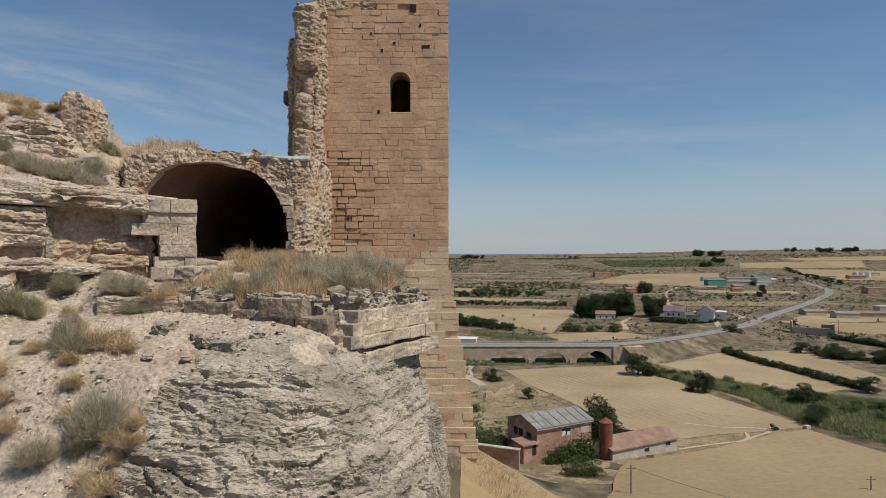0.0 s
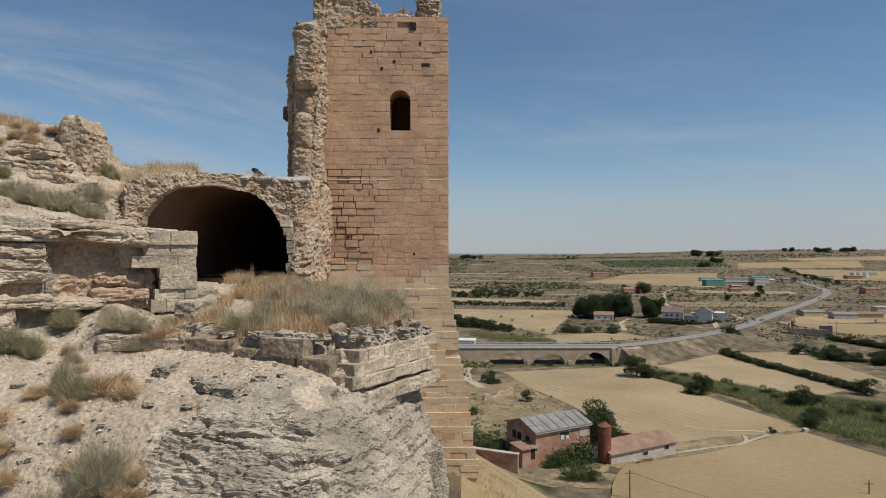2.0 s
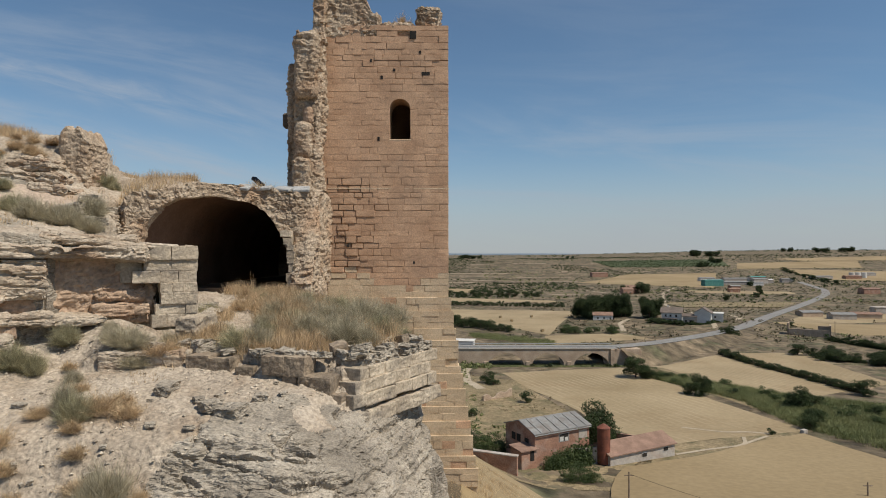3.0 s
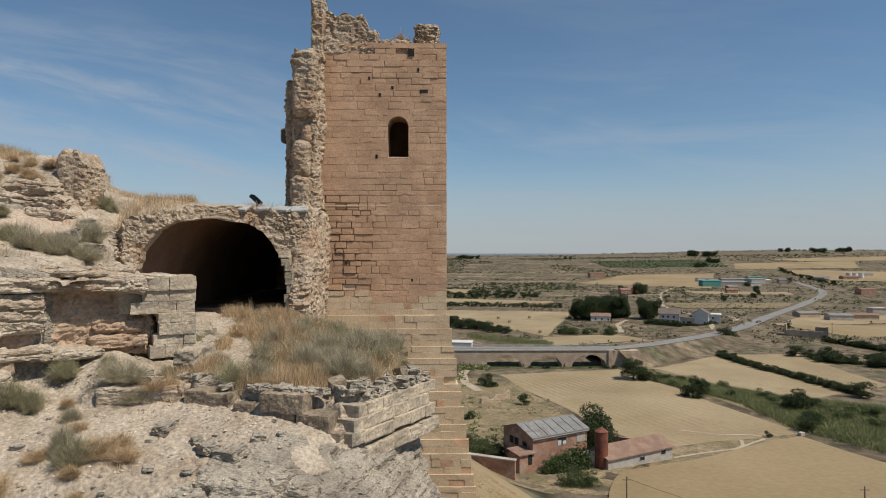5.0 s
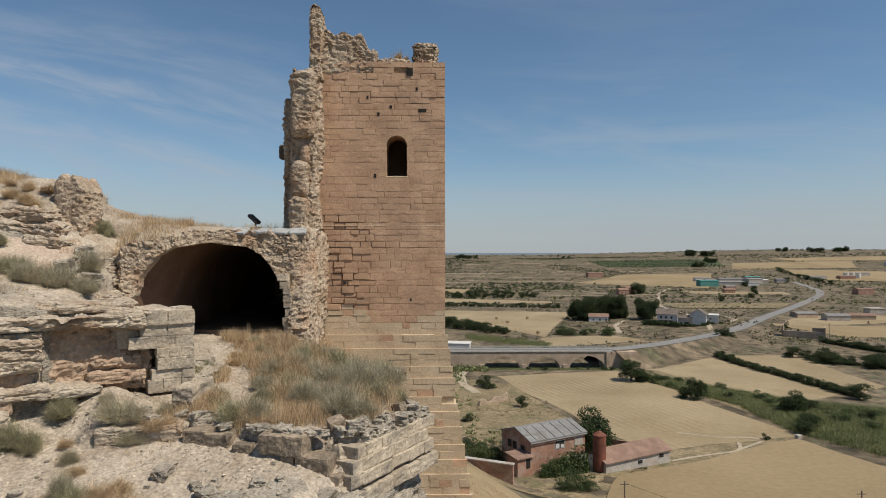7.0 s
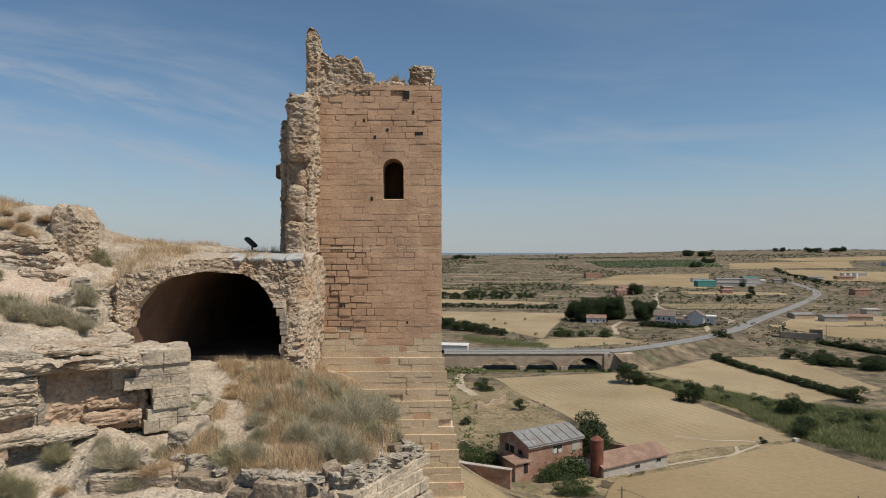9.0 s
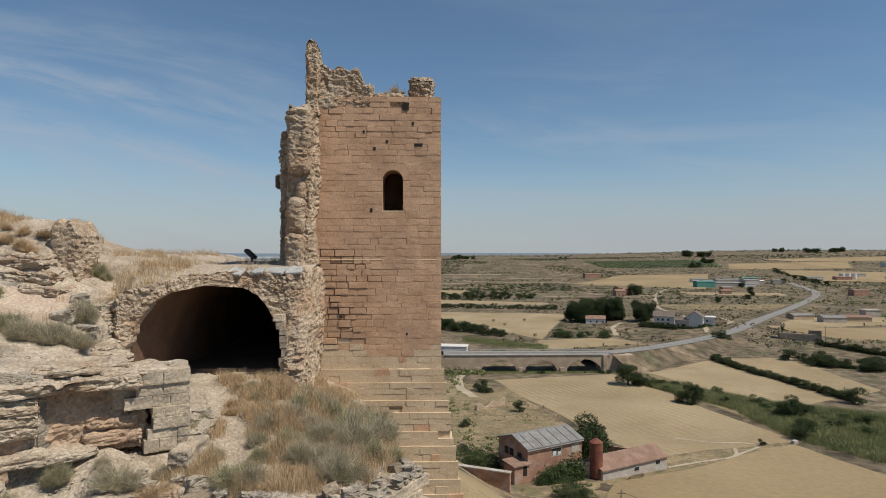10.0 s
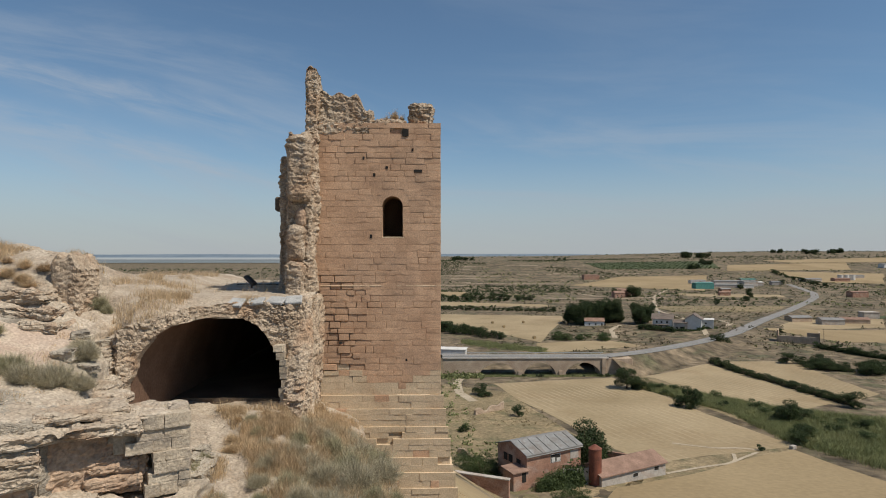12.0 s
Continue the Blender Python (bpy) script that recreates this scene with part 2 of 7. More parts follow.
M_BLOCK = material("grey_weathered_block", (0.35, 0.285, 0.21), (0.49, 0.41, 0.31), 1.2, fine=16, fine_amount=0.35, bump=0.8, bump_scale=14, random_amount=0.12, stain=(0.17, 0.15, 0.13), stain_scale=1.6, stain_amount=0.6)
# reddish plaster, darkened in colour to deepen the shade inside the vault
M_VAULT = material("vault_plaster_shade", (0.115, 0.065, 0.042), (0.175, 0.105, 0.07), 0.8, fine=12, bump=0.4, bump_scale=10)
M_GROUND = material("dry_scrubland", (0.088, 0.069, 0.044), (0.215, 0.165, 0.108), 0.05, fine=0.22, fine_amount=0.7, bump=1.0, bump_scale=0.35, stain=(0.075, 0.078, 0.040), stain_scale=0.09, stain_amount=0.8, bump_distance=1.0)
M_STUBBLE = material("stubble", (0.25, 0.19, 0.108), (0.345, 0.268, 0.162), 0.03, fine=0.9, fine_amount=0.12, bump=0.4, bump_scale=2.0, stain=(0.25, 0.18, 0.10), stain_scale=0.05, stain_amount=0.5, bump_distance=0.1, rows=(0.44, 0.36, 0.245))
M_STUBBLE2 = material("golden_stubble", (0.235, 0.172, 0.092), (0.315, 0.238, 0.135), 0.02, fine=0.9, fine_amount=0.12, bump=0.3, bump_scale=2.0, bump_distance=0.1)
M_LEAF = material("tree_leaves", (0.030, 0.045, 0.018), (0.06, 0.085, 0.03), 0.5, rough=0.7, fine=3, bump=0, island=0.35, translucent=0.2)
M_REED = material("reed_green", (0.165, 0.185, 0.075), (0.265, 0.27, 0.125), 0.15, rough=0.7, fine=3, bump=0, island=0.3, translucent=0.25)
M_BARK = material("bark", (0.10, 0.07, 0.05), (0.18, 0.13, 0.09), 2.0, fine=8, bump=0.8)
M_ASPHALT = material("asphalt", (0.20, 0.19, 0.18), (0.25, 0.24, 0.225), 0.2, fine=2, fine_amount=0.1, bump=0.1)
M_TRACK = material("chalk_track", (0.34, 0.28, 0.20), (0.42, 0.35, 0.26), 0.2, fine=1.5, fine_amount=0.15, bump=0.2)
M_BRICK = material("red_brick_wall", (0.25, 0.135, 0.095), (0.37, 0.215, 0.15), 0.5, fine=5, fine_amount=0.3, bump=0.4, bump_scale=6, stain=(0.42, 0.32, 0.26), stain_scale=0.4, stain_amount=0.6)
M_WHITE = material("whitewashed_wall", (0.52, 0.50, 0.47), (0.64, 0.62, 0.59), 0.3, fine=3, fine_amount=0.1, bump=0.1)
M_RENDER = material("grey_render", (0.35, 0.31, 0.27), (0.46, 0.42, 0.375), 0.4, fine=3, fine_amount=0.2, bump=0.2, stain=(0.33, 0.235, 0.18), stain_scale=0.35, stain_amount=0.5)
M_TILE = material("clay_roof", (0.19, 0.12, 0.088), (0.28, 0.18, 0.135), 0.5, fine=5, fine_amount=0.3, bump=0.5, bump_scale=5)
M_SHEET = material("fibre_cement_roof", (0.18, 0.178, 0.172), (0.26, 0.257, 0.25), 0.35, fine=3, fine_amount=0.15, bump=0.4, bump_scale=4, stain=(0.15, 0.125, 0.105), stain_scale=0.35, stain_amount=0.7)
M_RUST = material("rusted_steel", (0.13, 0.05, 0.035), (0.22, 0.08, 0.05), 0.8, rough=0.7, fine=5, fine_amount=0.3, bump=0.3)
# near-black colour for the shade inside openings
M_DARK = material("dark_opening_shade", (0.02, 0.018, 0.016), (0.035, 0.03, 0.026), 1.0, fine=3, bump=0)
M_BRIDGE = material("bridge_masonry", (0.34, 0.25, 0.18), (0.45, 0.35, 0.26), 0.3, fine=2.5, fine_amount=0.25, bump=0.4, bump_scale=3)
M_METAL = material("galvanised_steel", (0.45, 0.45, 0.44), (0.55, 0.55, 0.54), 1.0, rough=0.5, metal=0.6, bump=0)
M_BLACK = material("black_lamp_housing", (0.02, 0.02, 0.022), (0.035, 0.035, 0.04), 3.0, rough=0.5, bump=0)
M_WOOD = material("grey_timber_pole", (0.16, 0.12, 0.09), (0.24, 0.19, 0.15), 2.0, fine=8, bump=0.3)

M_PALEROCK = material("pale_caprock", (0.33, 0.26, 0.19), (0.50, 0.425, 0.335), 1.3, fine=12, fine_amount=0.35, bump=0.8, bump_scale=10, stain=(0.33, 0.21, 0.13), stain_scale=1.2, stain_amount=0.5, bump_distance=0.09, crack=0.3, crack_scale=2.6, stretch=(1, 1, 1.7))
M_CLAY = material("red_undercut_stone", (0.32, 0.215, 0.145), (0.45, 0.33, 0.235), 1.2, fine=10, fine_amount=0.35, bump=0.8, bump_scale=9, crack=0.3, crack_scale=2.5, bump_distance=0.07)
# far land: aerial haze is mixed into this blue-grey colour
M_DISTANCE = material("haze_tinted_plain", (0.12, 0.145, 0.15), (0.18, 0.20, 0.21), 0.004, fine=0.03, fine_amount=0.2, bump=0)
M_BANK = material("pinkish_earth", (0.38, 0.285, 0.215), (0.48, 0.385, 0.305), 0.9, fine=16, fine_amount=0.30, bump=0.7, bump_scale=9, bump_distance=0.06, stain=(0.46, 0.38, 0.29), stain_scale=0.9, stain_amount=0.6)
M_SLAB = material("blue_grey_slab", (0.27, 0.27, 0.265), (0.40, 0.395, 0.38), 1.5, fine=14, bump=0.6, random_amount=0.1)
# vault floor: the interior's shade is put into this dark colour
M_FLOOR = material("shade_toned_floor", (0.10, 0.075, 0.055), (0.15, 0.115, 0.085), 0.8, fine=14, bump=0.3)

# ---- the land ----
KY = [-400, 0, 60, 100, 125, 150, 250, 600, 800, 950, 1400, 2000, 4900]
KZ = [16, 16, 13, 9.4, 7.3, 5.8, 4, 4, 5.5, 10, 40, 52, 53]


def valley(x, y):
    knoll = 4.2 * np.exp(-((x - 165) / 60) ** 2 - ((y - 395) / 70) ** 2)
    return np.interp(y, KY, KZ) + 17 * ss(0.1, 0.6, x / np.maximum(y, 1)) * ss(900, 1900, y) + knoll - 2.3 * np.exp(-((y - 257) / 13.0) ** 2) * ss(-90, -40, x) * ss(110, 80, x) - 26 * ss(0.0, -0.12, x / np.maximum(y, 1)) * ss(800, 1600, y)


def land(x, y):
    """Height of the ground sheet: the valley, and the castle hill that rises out of it."""
    dx = np.maximum(np.maximum(-60 - x, x - 0.4), 0)
    dy = np.maximum(np.maximum(12 - y, y - 400), 0)
    d = np.hypot(dx, dy)
    hill = 38.2 - 0.62 * d - 0.27 * np.clip(y - 25, 0, 400) + 0.4 * np.sin(x * 0.35 + y * 0.21) * ss(2, 12, d)
    v = valley(x, y)
    k = 3.0
    h = np.clip(0.5 + 0.5 * (hill - v) / k, 0, 1)
    return v * (1 - h) + hill * h + k * h * (1 - h)


def build_ground():
    xs = np.unique(np.concatenate([-np.geomspace(70, 5000, 40), np.arange(-70, 90, 1.6), np.geomspace(90, 5000, 60)]))
    ys = np.unique(np.concatenate([np.linspace(-400, -40, 12), np.arange(-40, 130, 1.6), np.arange(130, 330, 5.0), np.geomspace(330, 4900, 80), KY]))
    X, Y = np.meshgrid(xs, ys)
    Z = land(X, Y)
    p = np.stack([X, Y, Z], -1).reshape(-1, 3)
    near = ss(140, 100, p[:, 1])
    p[:, 2] += near * 0.5 * fbm(p * (0.35, 0.35, 0), 4, 5)
    me = grid_mesh("ground", p.reshape(*X.shape, 3), M_GROUND)
    tagged(obj("ground", me), "dry scrubland of a wide valley with sparse grass", "ground", kind="structure")


build_ground()

def layered(p, k, seed, dip=(0.1, 0.05)):
    """How far each bed of a layered rock stands out, about -0.5 to 0.5, with notches between the beds."""
    lay = p[:, 2] * k + dip[0] * k * p[:, 0] + dip[1] * k * p[:, 1] + 0.22 * k * fbm(p * (0.7, 0.7, 1.0), 4, seed)
    bed = np.floor(lay)
    f = lay - bed
    q = np.stack([p[:, 0] * 0.9, p[:, 1] * 0.9, bed * 7.31], -1)
    out = fbm(q, 3, seed + 3) * 1.6
    notch = ss(0.22, 0.0, np.minimum(f, 1 - f) + 0.12 * fbm(p * 5, 2, seed + 4))
    return out - 0.55 * notch * (0.4 + vnoise(q * 1.7, seed + 6))


# ---- castle hill: the rock and terraces in front of the ruin ----
LY = [4.0, 6.0, 7.5, 8.5, 9.2, 10.0, 11.0, 12.3, 13.5, 16.0, 19.4, 30.0]
LZ = [38.0, 40.3, 42.0, 42.95, 43.6, 44.2, 44.5, 44.75, 45.0, 45.5, 46.15, 46.2]


def behind(x, y, ax, ay, bx, by):
    """Metres behind the line from a to b (positive on its left side)."""
    n = math.hypot(bx - ax, by - ay)
    return ((bx - ax) * (y - ay) - (by - ay) * (x - ax)) / n


def path_x(y):
    return np.interp(y, [13.8, 14.8, 16.7, 19.0, 21.5], [-4.7, -4.9, -5.4, -6.6, -8.0])


def flank_x(y):
    """The terrace's open edge, from the retaining wall back to the tower."""
    return np.interp(y, [14.2, 17.0, 21.0, 24.8], [-0.55, -1.0, -1.9, -3.1])


def slope_height(x, y):
    z = np.interp(y, LY, LZ)
    z = z + 0.55 * ss(-5.8, -7.6, x) * ss(12.4, 14.0, y) * ss(16.5, 14.5, y) + 0.30 * np.clip(-8.2 - x, 0, 9) * ss(9.5, 12.5, y) * ss(16.5, 14.5, y)
    z = z - 0.35 * ss(-4.2, -5.2, x) * ss(10.2, 9.0, y)
    # the right flank falls away
    drop = 0.33 * np.clip(x + 2.9, 0, 3.2) ** 2 + 8.0 * np.clip(x + 0.12 - 0.15 * np.sin(y * 2.3), 0, 9)
    # the walled terrace
    front_run = behind(x, y, -5.6, 13.15, -1.95, 11.95)
    t = np.where(y > 14.2, flank_x(y) - x, np.minimum(front_run, behind(x, y, -1.95, 11.95, -0.55, 14.2)))
    drop = drop + 7.0 * ss(0.0, 1.0, x - flank_x(y)) * ss(14.3, 15.8, y)
    # a flat step of bedrock before the ledge
    z = z + 0.22 * ss(0.0, 0.10, y - 12.78 - 0.16 * (x + 6.3) + 0.05 * np.sin(x * 5)) * ss(-7.7, -7.2, x) * ss(-5.3, -5.5, x) * ss(13.8, 13.2, y)
    w = ss(-0.12, 0.45, t + 0.18 * np.sin(x * 3.1 + y)) * ss(-6.2, -5.4, x)
    terrace = 45.10 + np.interp(y, [12.4, 17, 20, 24], [0, 0.55, 0.85, 0.75]) - 0.30 * np.clip(x + 4.6, 0, 6) ** 1.6 * ss(14.5, 22, y) - 0.25 * ss(-1.2, -0.3, x) - 0.85 * ss(-5.5, -4.3, x) * ss(18.0, 23, y)
    z = (np.where(y > 14.2, np.minimum(z, terrace), z) - drop) * (1 - w) + terrace * w
    # the trodden path to the vault
    z = z - 0.10 * np.exp(-((x - path_x(y)) / 0.42) ** 2) * ss(13.5, 15, y)
    # the ledge over the cut wall, and the slope above it
    front = np.interp(x, [-16, -10.5, -8.72, -7.36, -6.9, -6.1], [11.0, 12.0, 12.94, 14.06, 14.6, 15.05]) + 0.95 * ss(-8.75, -8.45, x) * ss(-6.7, -6.85, x) + 0.15
    ledge = 47.36 + 0.10 * (x + 7.5) * 0.4
    wl = ss(front + 0.10, front + 0.30, y) * ss(-6.05, -6.2, x + 0.42 * (y - 15.2))
    back = ss(16.9, 16.3, y)
    edge = np.interp(y, [14, 16.5, 18.0, 18.7, 24], [-8.4, -9.0, -9.3, -9.8, -9.95])
    up = ss(edge + 0.1, edge - 0.4, x)
    z = z * (1 - wl * np.maximum(back, up)) + ledge * wl * np.maximum(back, up)
    bank = np.clip(edge - x, 0, 9) * 0.34 + ss(16, 20, y) * 1.1 * np.clip(edge - x, 0, 0.7) + 0.13 * (y - 14.3) + 0.2
    z = z + wl * up * bank
    # the outcrop at the top
    oc = ss(18.6, 19.2, y) * ss(-11.25, -12.3, x) * ss(23.4, 21.6, y)
    z = z * (1 - oc) + np.maximum(z, np.interp(y, [18.7, 19.0, 20.0, 21.6], [49.9, 50.1, 50.85, 51.3]) + 0.08 * (-12.3 - x)) * oc
    return z


def rock_mask(x, y):
    m = ss(-4.9, -4.2, x - 0.25 * (y - 9.5)) * ss(12.4, 11.4, y - 0.25 * x - 0.5)
    m = np.maximum(m, ss(-2.2, -1.2, x) * ss(15, 13, y))
    m = np.maximum(m, ss(12.7, 13.2, y) * ss(-7.5, -8.2, x) * ss(15.2, 14.6, y))
    m = np.maximum(m, ss(-10.9, -11.4, x) * ss(17.4, 18.0, y) * ss(19.15, 18.9, y))
    return m


HX = np.concatenate([np.arange(-17, -6, 0.055), np.arange(-6, 1.6, 0.026)])
HY = np.concatenate([np.arange(4.6, 8.2, 0.12), np.arange(8.2, 12.4, 0.024), np.arange(12.4, 16, 0.045), np.arange(16, 25.4, 0.07)])


def build_hillside():
    X, Y = np.meshgrid(HX, HY)
    Z = slope_height(X, Y)
    P = np.stack([X, Y, Z], -1)
    dx = np.gradient(P, axis=1)
    dy = np.gradient(P, axis=0)
    N = np.cross(dx, dy)
    N /= np.linalg.norm(N, axis=-1, keepdims=True)
    p, n = P.reshape(-1, 3), N.reshape(-1, 3)
    x, y = p[:, 0], p[:, 1]
    rock = rock_mask(x, y)
    steep = ss(0.9, 0.55, n[:, 2])
    # strata: thin wavering layers that break into ledges
    warp = fbm(p * (0.45, 0.45, 0.8), 4, 11)
    lay = p[:, 2] * 3.3 + 0.55 * x * 0.35 + 2.4 * warp
    cracks = np.abs(fbm(np.stack([x * 0.8 + 0.3 * lay, y * 0.8, lay * 1.1], -1), 3, 31))
    crack = ss(0.035, 0.0, cracks)
    big = fbm(p * 0.75, 3, 41)
    slant = (0.10, 0.05)
    calm = ss(0.12, -0.10, fbm(p * (0.8, 0.8, 0.8), 3, 77))
    beds = 0.11 * layered(p, 2.6, 201, slant) + (0.15 + 0.7 * calm) * (0.085 * layered(p, 7.0, 211, slant) + 0.045 * layered(p, 17.0, 221, slant)) - 0.12 * np.abs(fbm(p * (2.2, 2.2, 4.0), 4, 251)) + 0.09 * fbm(p * (4.5, 4.5, 10), 4, 261) - 0.07 * ss(0.05, 0.0, np.abs(fbm(p * (1.6, 1.6, 3.4), 4, 271)))
    dust = ss(9.6, 11.0, y + 0.5 * fbm(p * 0.9, 3, 78)) * ss(-1.2, -2.4, x)
    d = rock * (0.34 * big + beds * (1 - 0.7 * dust) - 0.10 * crack * (0.3 + calm) + 0.05 * fbm(p * 7, 3, 231))
    d += (1 - rock) * (0.12 * fbm(p * 1.1, 4, 61) - 0.13 * np.abs(fbm(p * 2.1, 4, 66)) + 0.05 * fbm(p * 6, 3, 71) + 0.25 * steep * ss(12.0, 13.0, y) * layered(p, 5.0, 241, slant))
    pebble, _, pv = cells(p * 5.5, 81)
    d += (1 - rock) * 0.05 * ss(0.42, 0.15, pebble) * (pv > 0.72)
    p = p + n * d[:, None]
    me = grid_mesh("hillside", p.reshape(P.shape), M_EARTH, False)
    me.materials.append(M_ROCK)
    me.materials.append(M_BANK)
    nq = (P.shape[0] - 1, P.shape[1] - 1)
    rm = rock.reshape(P.shape[:2])[:-1, :-1] + (steep * ss(12.3, 13.0, y) * ss(16.4, 15.6, y)).reshape(P.shape[:2])[:-1, :-1] * 0.8 + 0.75 * fbm(P[:-1, :-1].reshape(-1, 3) * 1.3, 5, 91).reshape(nq)
    px, py = P[:-1, :-1, 0], P[:-1, :-1, 1]
    pink = ss(-10.3, -10.9, px) * ss(15.8, 16.6, py) * ss(19.0, 18.2, py) + 0.5 * fbm(P[:-1, :-1].reshape(-1, 3) * 0.9, 4, 96).reshape(nq)
    rm = rm - 0.45 * dust.reshape(P.shape[:2])[:-1, :-1]
    which = np.where(rm > 0.5, 1, np.where(pink > 0.55, 2, 0))
    me.polygons.foreach_set("material_index", which.reshape(-1).astype(np.int32))
    me.polygons.foreach_set("use_smooth", which.reshape(-1) != 1)
    ob = obj("hillside", me)
    tagged(ob, "eroded sandstone and sandy earth below the ruin", "hillside", kind="structure")
    return p.reshape(P.shape)


HILL = build_hillside()


def hill_z(x, y):
    """Height of the finished hillside at a point."""
    i = np.clip(np.searchsorted(HY, y), 1, len(HY) - 2)
    j = np.clip(np.searchsorted(HX, x), 1, len(HX) - 2)
    return float(HILL[i, j, 2])


# ---- rough masonry from displaced shells ----
def rough_shell(name, x0, x1, y0, y1, z0, z1, mat, step=0.07, amount=0.16, size=2.6, seed=0, top=None, parent=None, label="", round_edge=0.12, beds=0.0):
    """A block of broken masonry: a closed box shell with stones standing out of it. top: a function of x for a broken upper edge."""
    V = []
    F = []
    n0 = 0
    cx, cy, cz = (x0 + x1) / 2, (y0 + y1) / 2, (z0 + z1) / 2
    nx, ny, nz = [max(2, int((b - a) / step)) for a, b in ((x0, x1), (y0, y1), (z0, z1))]
    lin = np.linspace
    for ax, side in ((0, 0), (0, 1), (1, 0), (1, 1), (2, 1), (2, 0)):
        a, b = [(ny, nz), (nx, nz), (nx, ny)][ax]
        A, B = np.meshgrid(lin(0, 1, a + 1), lin(0, 1, b + 1))
        if ax == 0:
            P = np.stack([np.full_like(A, side), A, B], -1)
        elif ax == 1:
            P = np.stack([A, np.full_like(A, side), B], -1)
        else:
            P = np.stack([A, B, np.full_like(A, side)], -1)
        idx = n0 + np.arange(P.shape[0] * P.shape[1]).reshape(P.shape[:2])
        q = np.stack([idx[:-1, :-1], idx[:-1, 1:], idx[1:, 1:], idx[1:, :-1]], -1).reshape(-1, 4)
        if (ax == 1) == (side == 1):
            q = q[:, ::-1]
        V.append(P.reshape(-1, 3))
        F.append(q)
        n0 += P.shape[0] * P.shape[1]
    U = np.concatenate(V)
    F = np.concatenate(F)
    p = U * (x1 - x0, y1 - y0, z1 - z0) + (x0, y0, z0)
    if top is not None:
        hi = top(p[:, 0])
        p[:, 2] = z0 + (hi - z0) * U[:, 2]
    c = np.array((cx, cy, cz))
    # rounded edges: pull in where two faces meet
    h = np.array((x1 - x0, y1 - y0, z1 - z0)) / 2
    e = np.clip((np.abs(U - 0.5) * 2 * h - (h - round_edge * 2)) / (round_edge * 2), 0, 1)
    pull = e - np.where(e.sum(1, keepdims=True) > 1e-6, e / np.maximum(np.linalg.norm(e, axis=1, keepdims=True), 1e-6) * e.max(1, keepdims=True), 0)
    p = p - np.sign(U - 0.5) * pull * round_edge * 2
    w = p + 0.5 * np.stack([fbm(p * 1.7, 3, seed + 1), fbm(p * 1.7, 3, seed + 2), fbm(p * 1.7, 3, seed + 3)], -1)
    d1, d2, cv = cells(w * (size, size, size * 2.1), seed)
    e1, e2, ev = cells(w * (size * 2.3, size * 2.3, size * 4.2), seed + 9)
    d = amount * (0.5 * (cv > 0.5) * ss(0.0, 0.3, d2 - d1) * (0.3 + cv) - 0.45) + amount * 0.28 * (ev > 0.5) * ss(0, 0.3, e2 - e1)
    d = 0.75 * d * ss(-0.12, 0.16, fbm(p * 0.9, 3, seed + 8))
    d = d + amount * 2.2 * fbm(p * 0.9, 4, seed + 5) - amount * 1.5 * np.abs(fbm(p * (3, 3, 4.5), 4, seed + 6)) + amount * 0.75 * fbm(p * (7, 7, 10), 3, seed + 7)
    if beds:
        d = amount * (0.5 * layered(p, beds, seed) + 2.4 * fbm(p * 1.3, 4, seed + 5) - 1.3 * np.abs(fbm(p * 2.6, 4, seed + 6)) + 0.5 * fbm(p * 8, 3, seed + 7) + 0.6 * (cv - 0.5))
    out = np.where(np.abs(U - 0.5) > 0.499, np.sign(U - 0.5), 0.0)
    out = out / np.maximum(np.linalg.norm(out, axis=1, keepdims=True), 1e-6)
    p = p + out * d[:, None]
    return obj(name, weld(tri_mesh(name, p, F, mat, False)), parent, label)


# ---- the vault ----
VX, VA, VF, VY = -7.46, 2.00, 46.30, 21.4
vault = thing("vault", "broken rubble barrel vault with a dark open mouth in the hillside", "vault", pose(VX, VY, VF))


def face_y(x):
    """The vault is torn off on a slant: where its broken face stands."""
    return np.interp(x, [-12, -10.3, -9.6, -8.9, -8.0, -6.8, -5.9, -5.3, -4.75], [20.4, 19.2, 18.45, 18.95, 19.95, 21.45, 21.95, 22.05, 22.5])


# the terrace above the vault, reaching back behind the ruin
def upper_z(x, y):
    """The trodden terrace over the vault, and the bank that drops to the vault's broken edge."""
    d = y - face_y(x)
    rim = np.interp(x, [-12, -9.8, -9.0, -8.2, -7.4, -4.75], [48.6, 48.75, 49.12, 49.36, 49.56, 49.46])
    top = 49.76 + 0.008 * (y - 21.3) + 0.36 * ss(-10.2, -12.0, x)
    return rim + (top - rim) * ss(0.0, 2.0, d) - 14 * ss(35, 38, y)


def build_upper_terrace():
    xs = np.linspace(-24, -4.75, 190)
    X, W = np.meshgrid(xs, np.linspace(0, 1, 170) ** 1.4)
    Y = face_y(X) + 0.05 + W * (38 - face_y(X))
    Z = upper_z(X, Y)
    p = np.stack([X, Y, Z], -1).reshape(-1, 3)
    p[:, 2] += 0.13 * fbm(p * (0.9, 0.9, 0.9), 4, 7) + 0.07 * fbm(p * 4, 3, 8)
    me = grid_mesh("upper_terrace", p.reshape(*X.shape, 3), M_EARTH)
    tagged(obj("upper_terrace", me), "pale trodden earth terrace above the vault", "terrace", kind="structure")


build_upper_terrace()


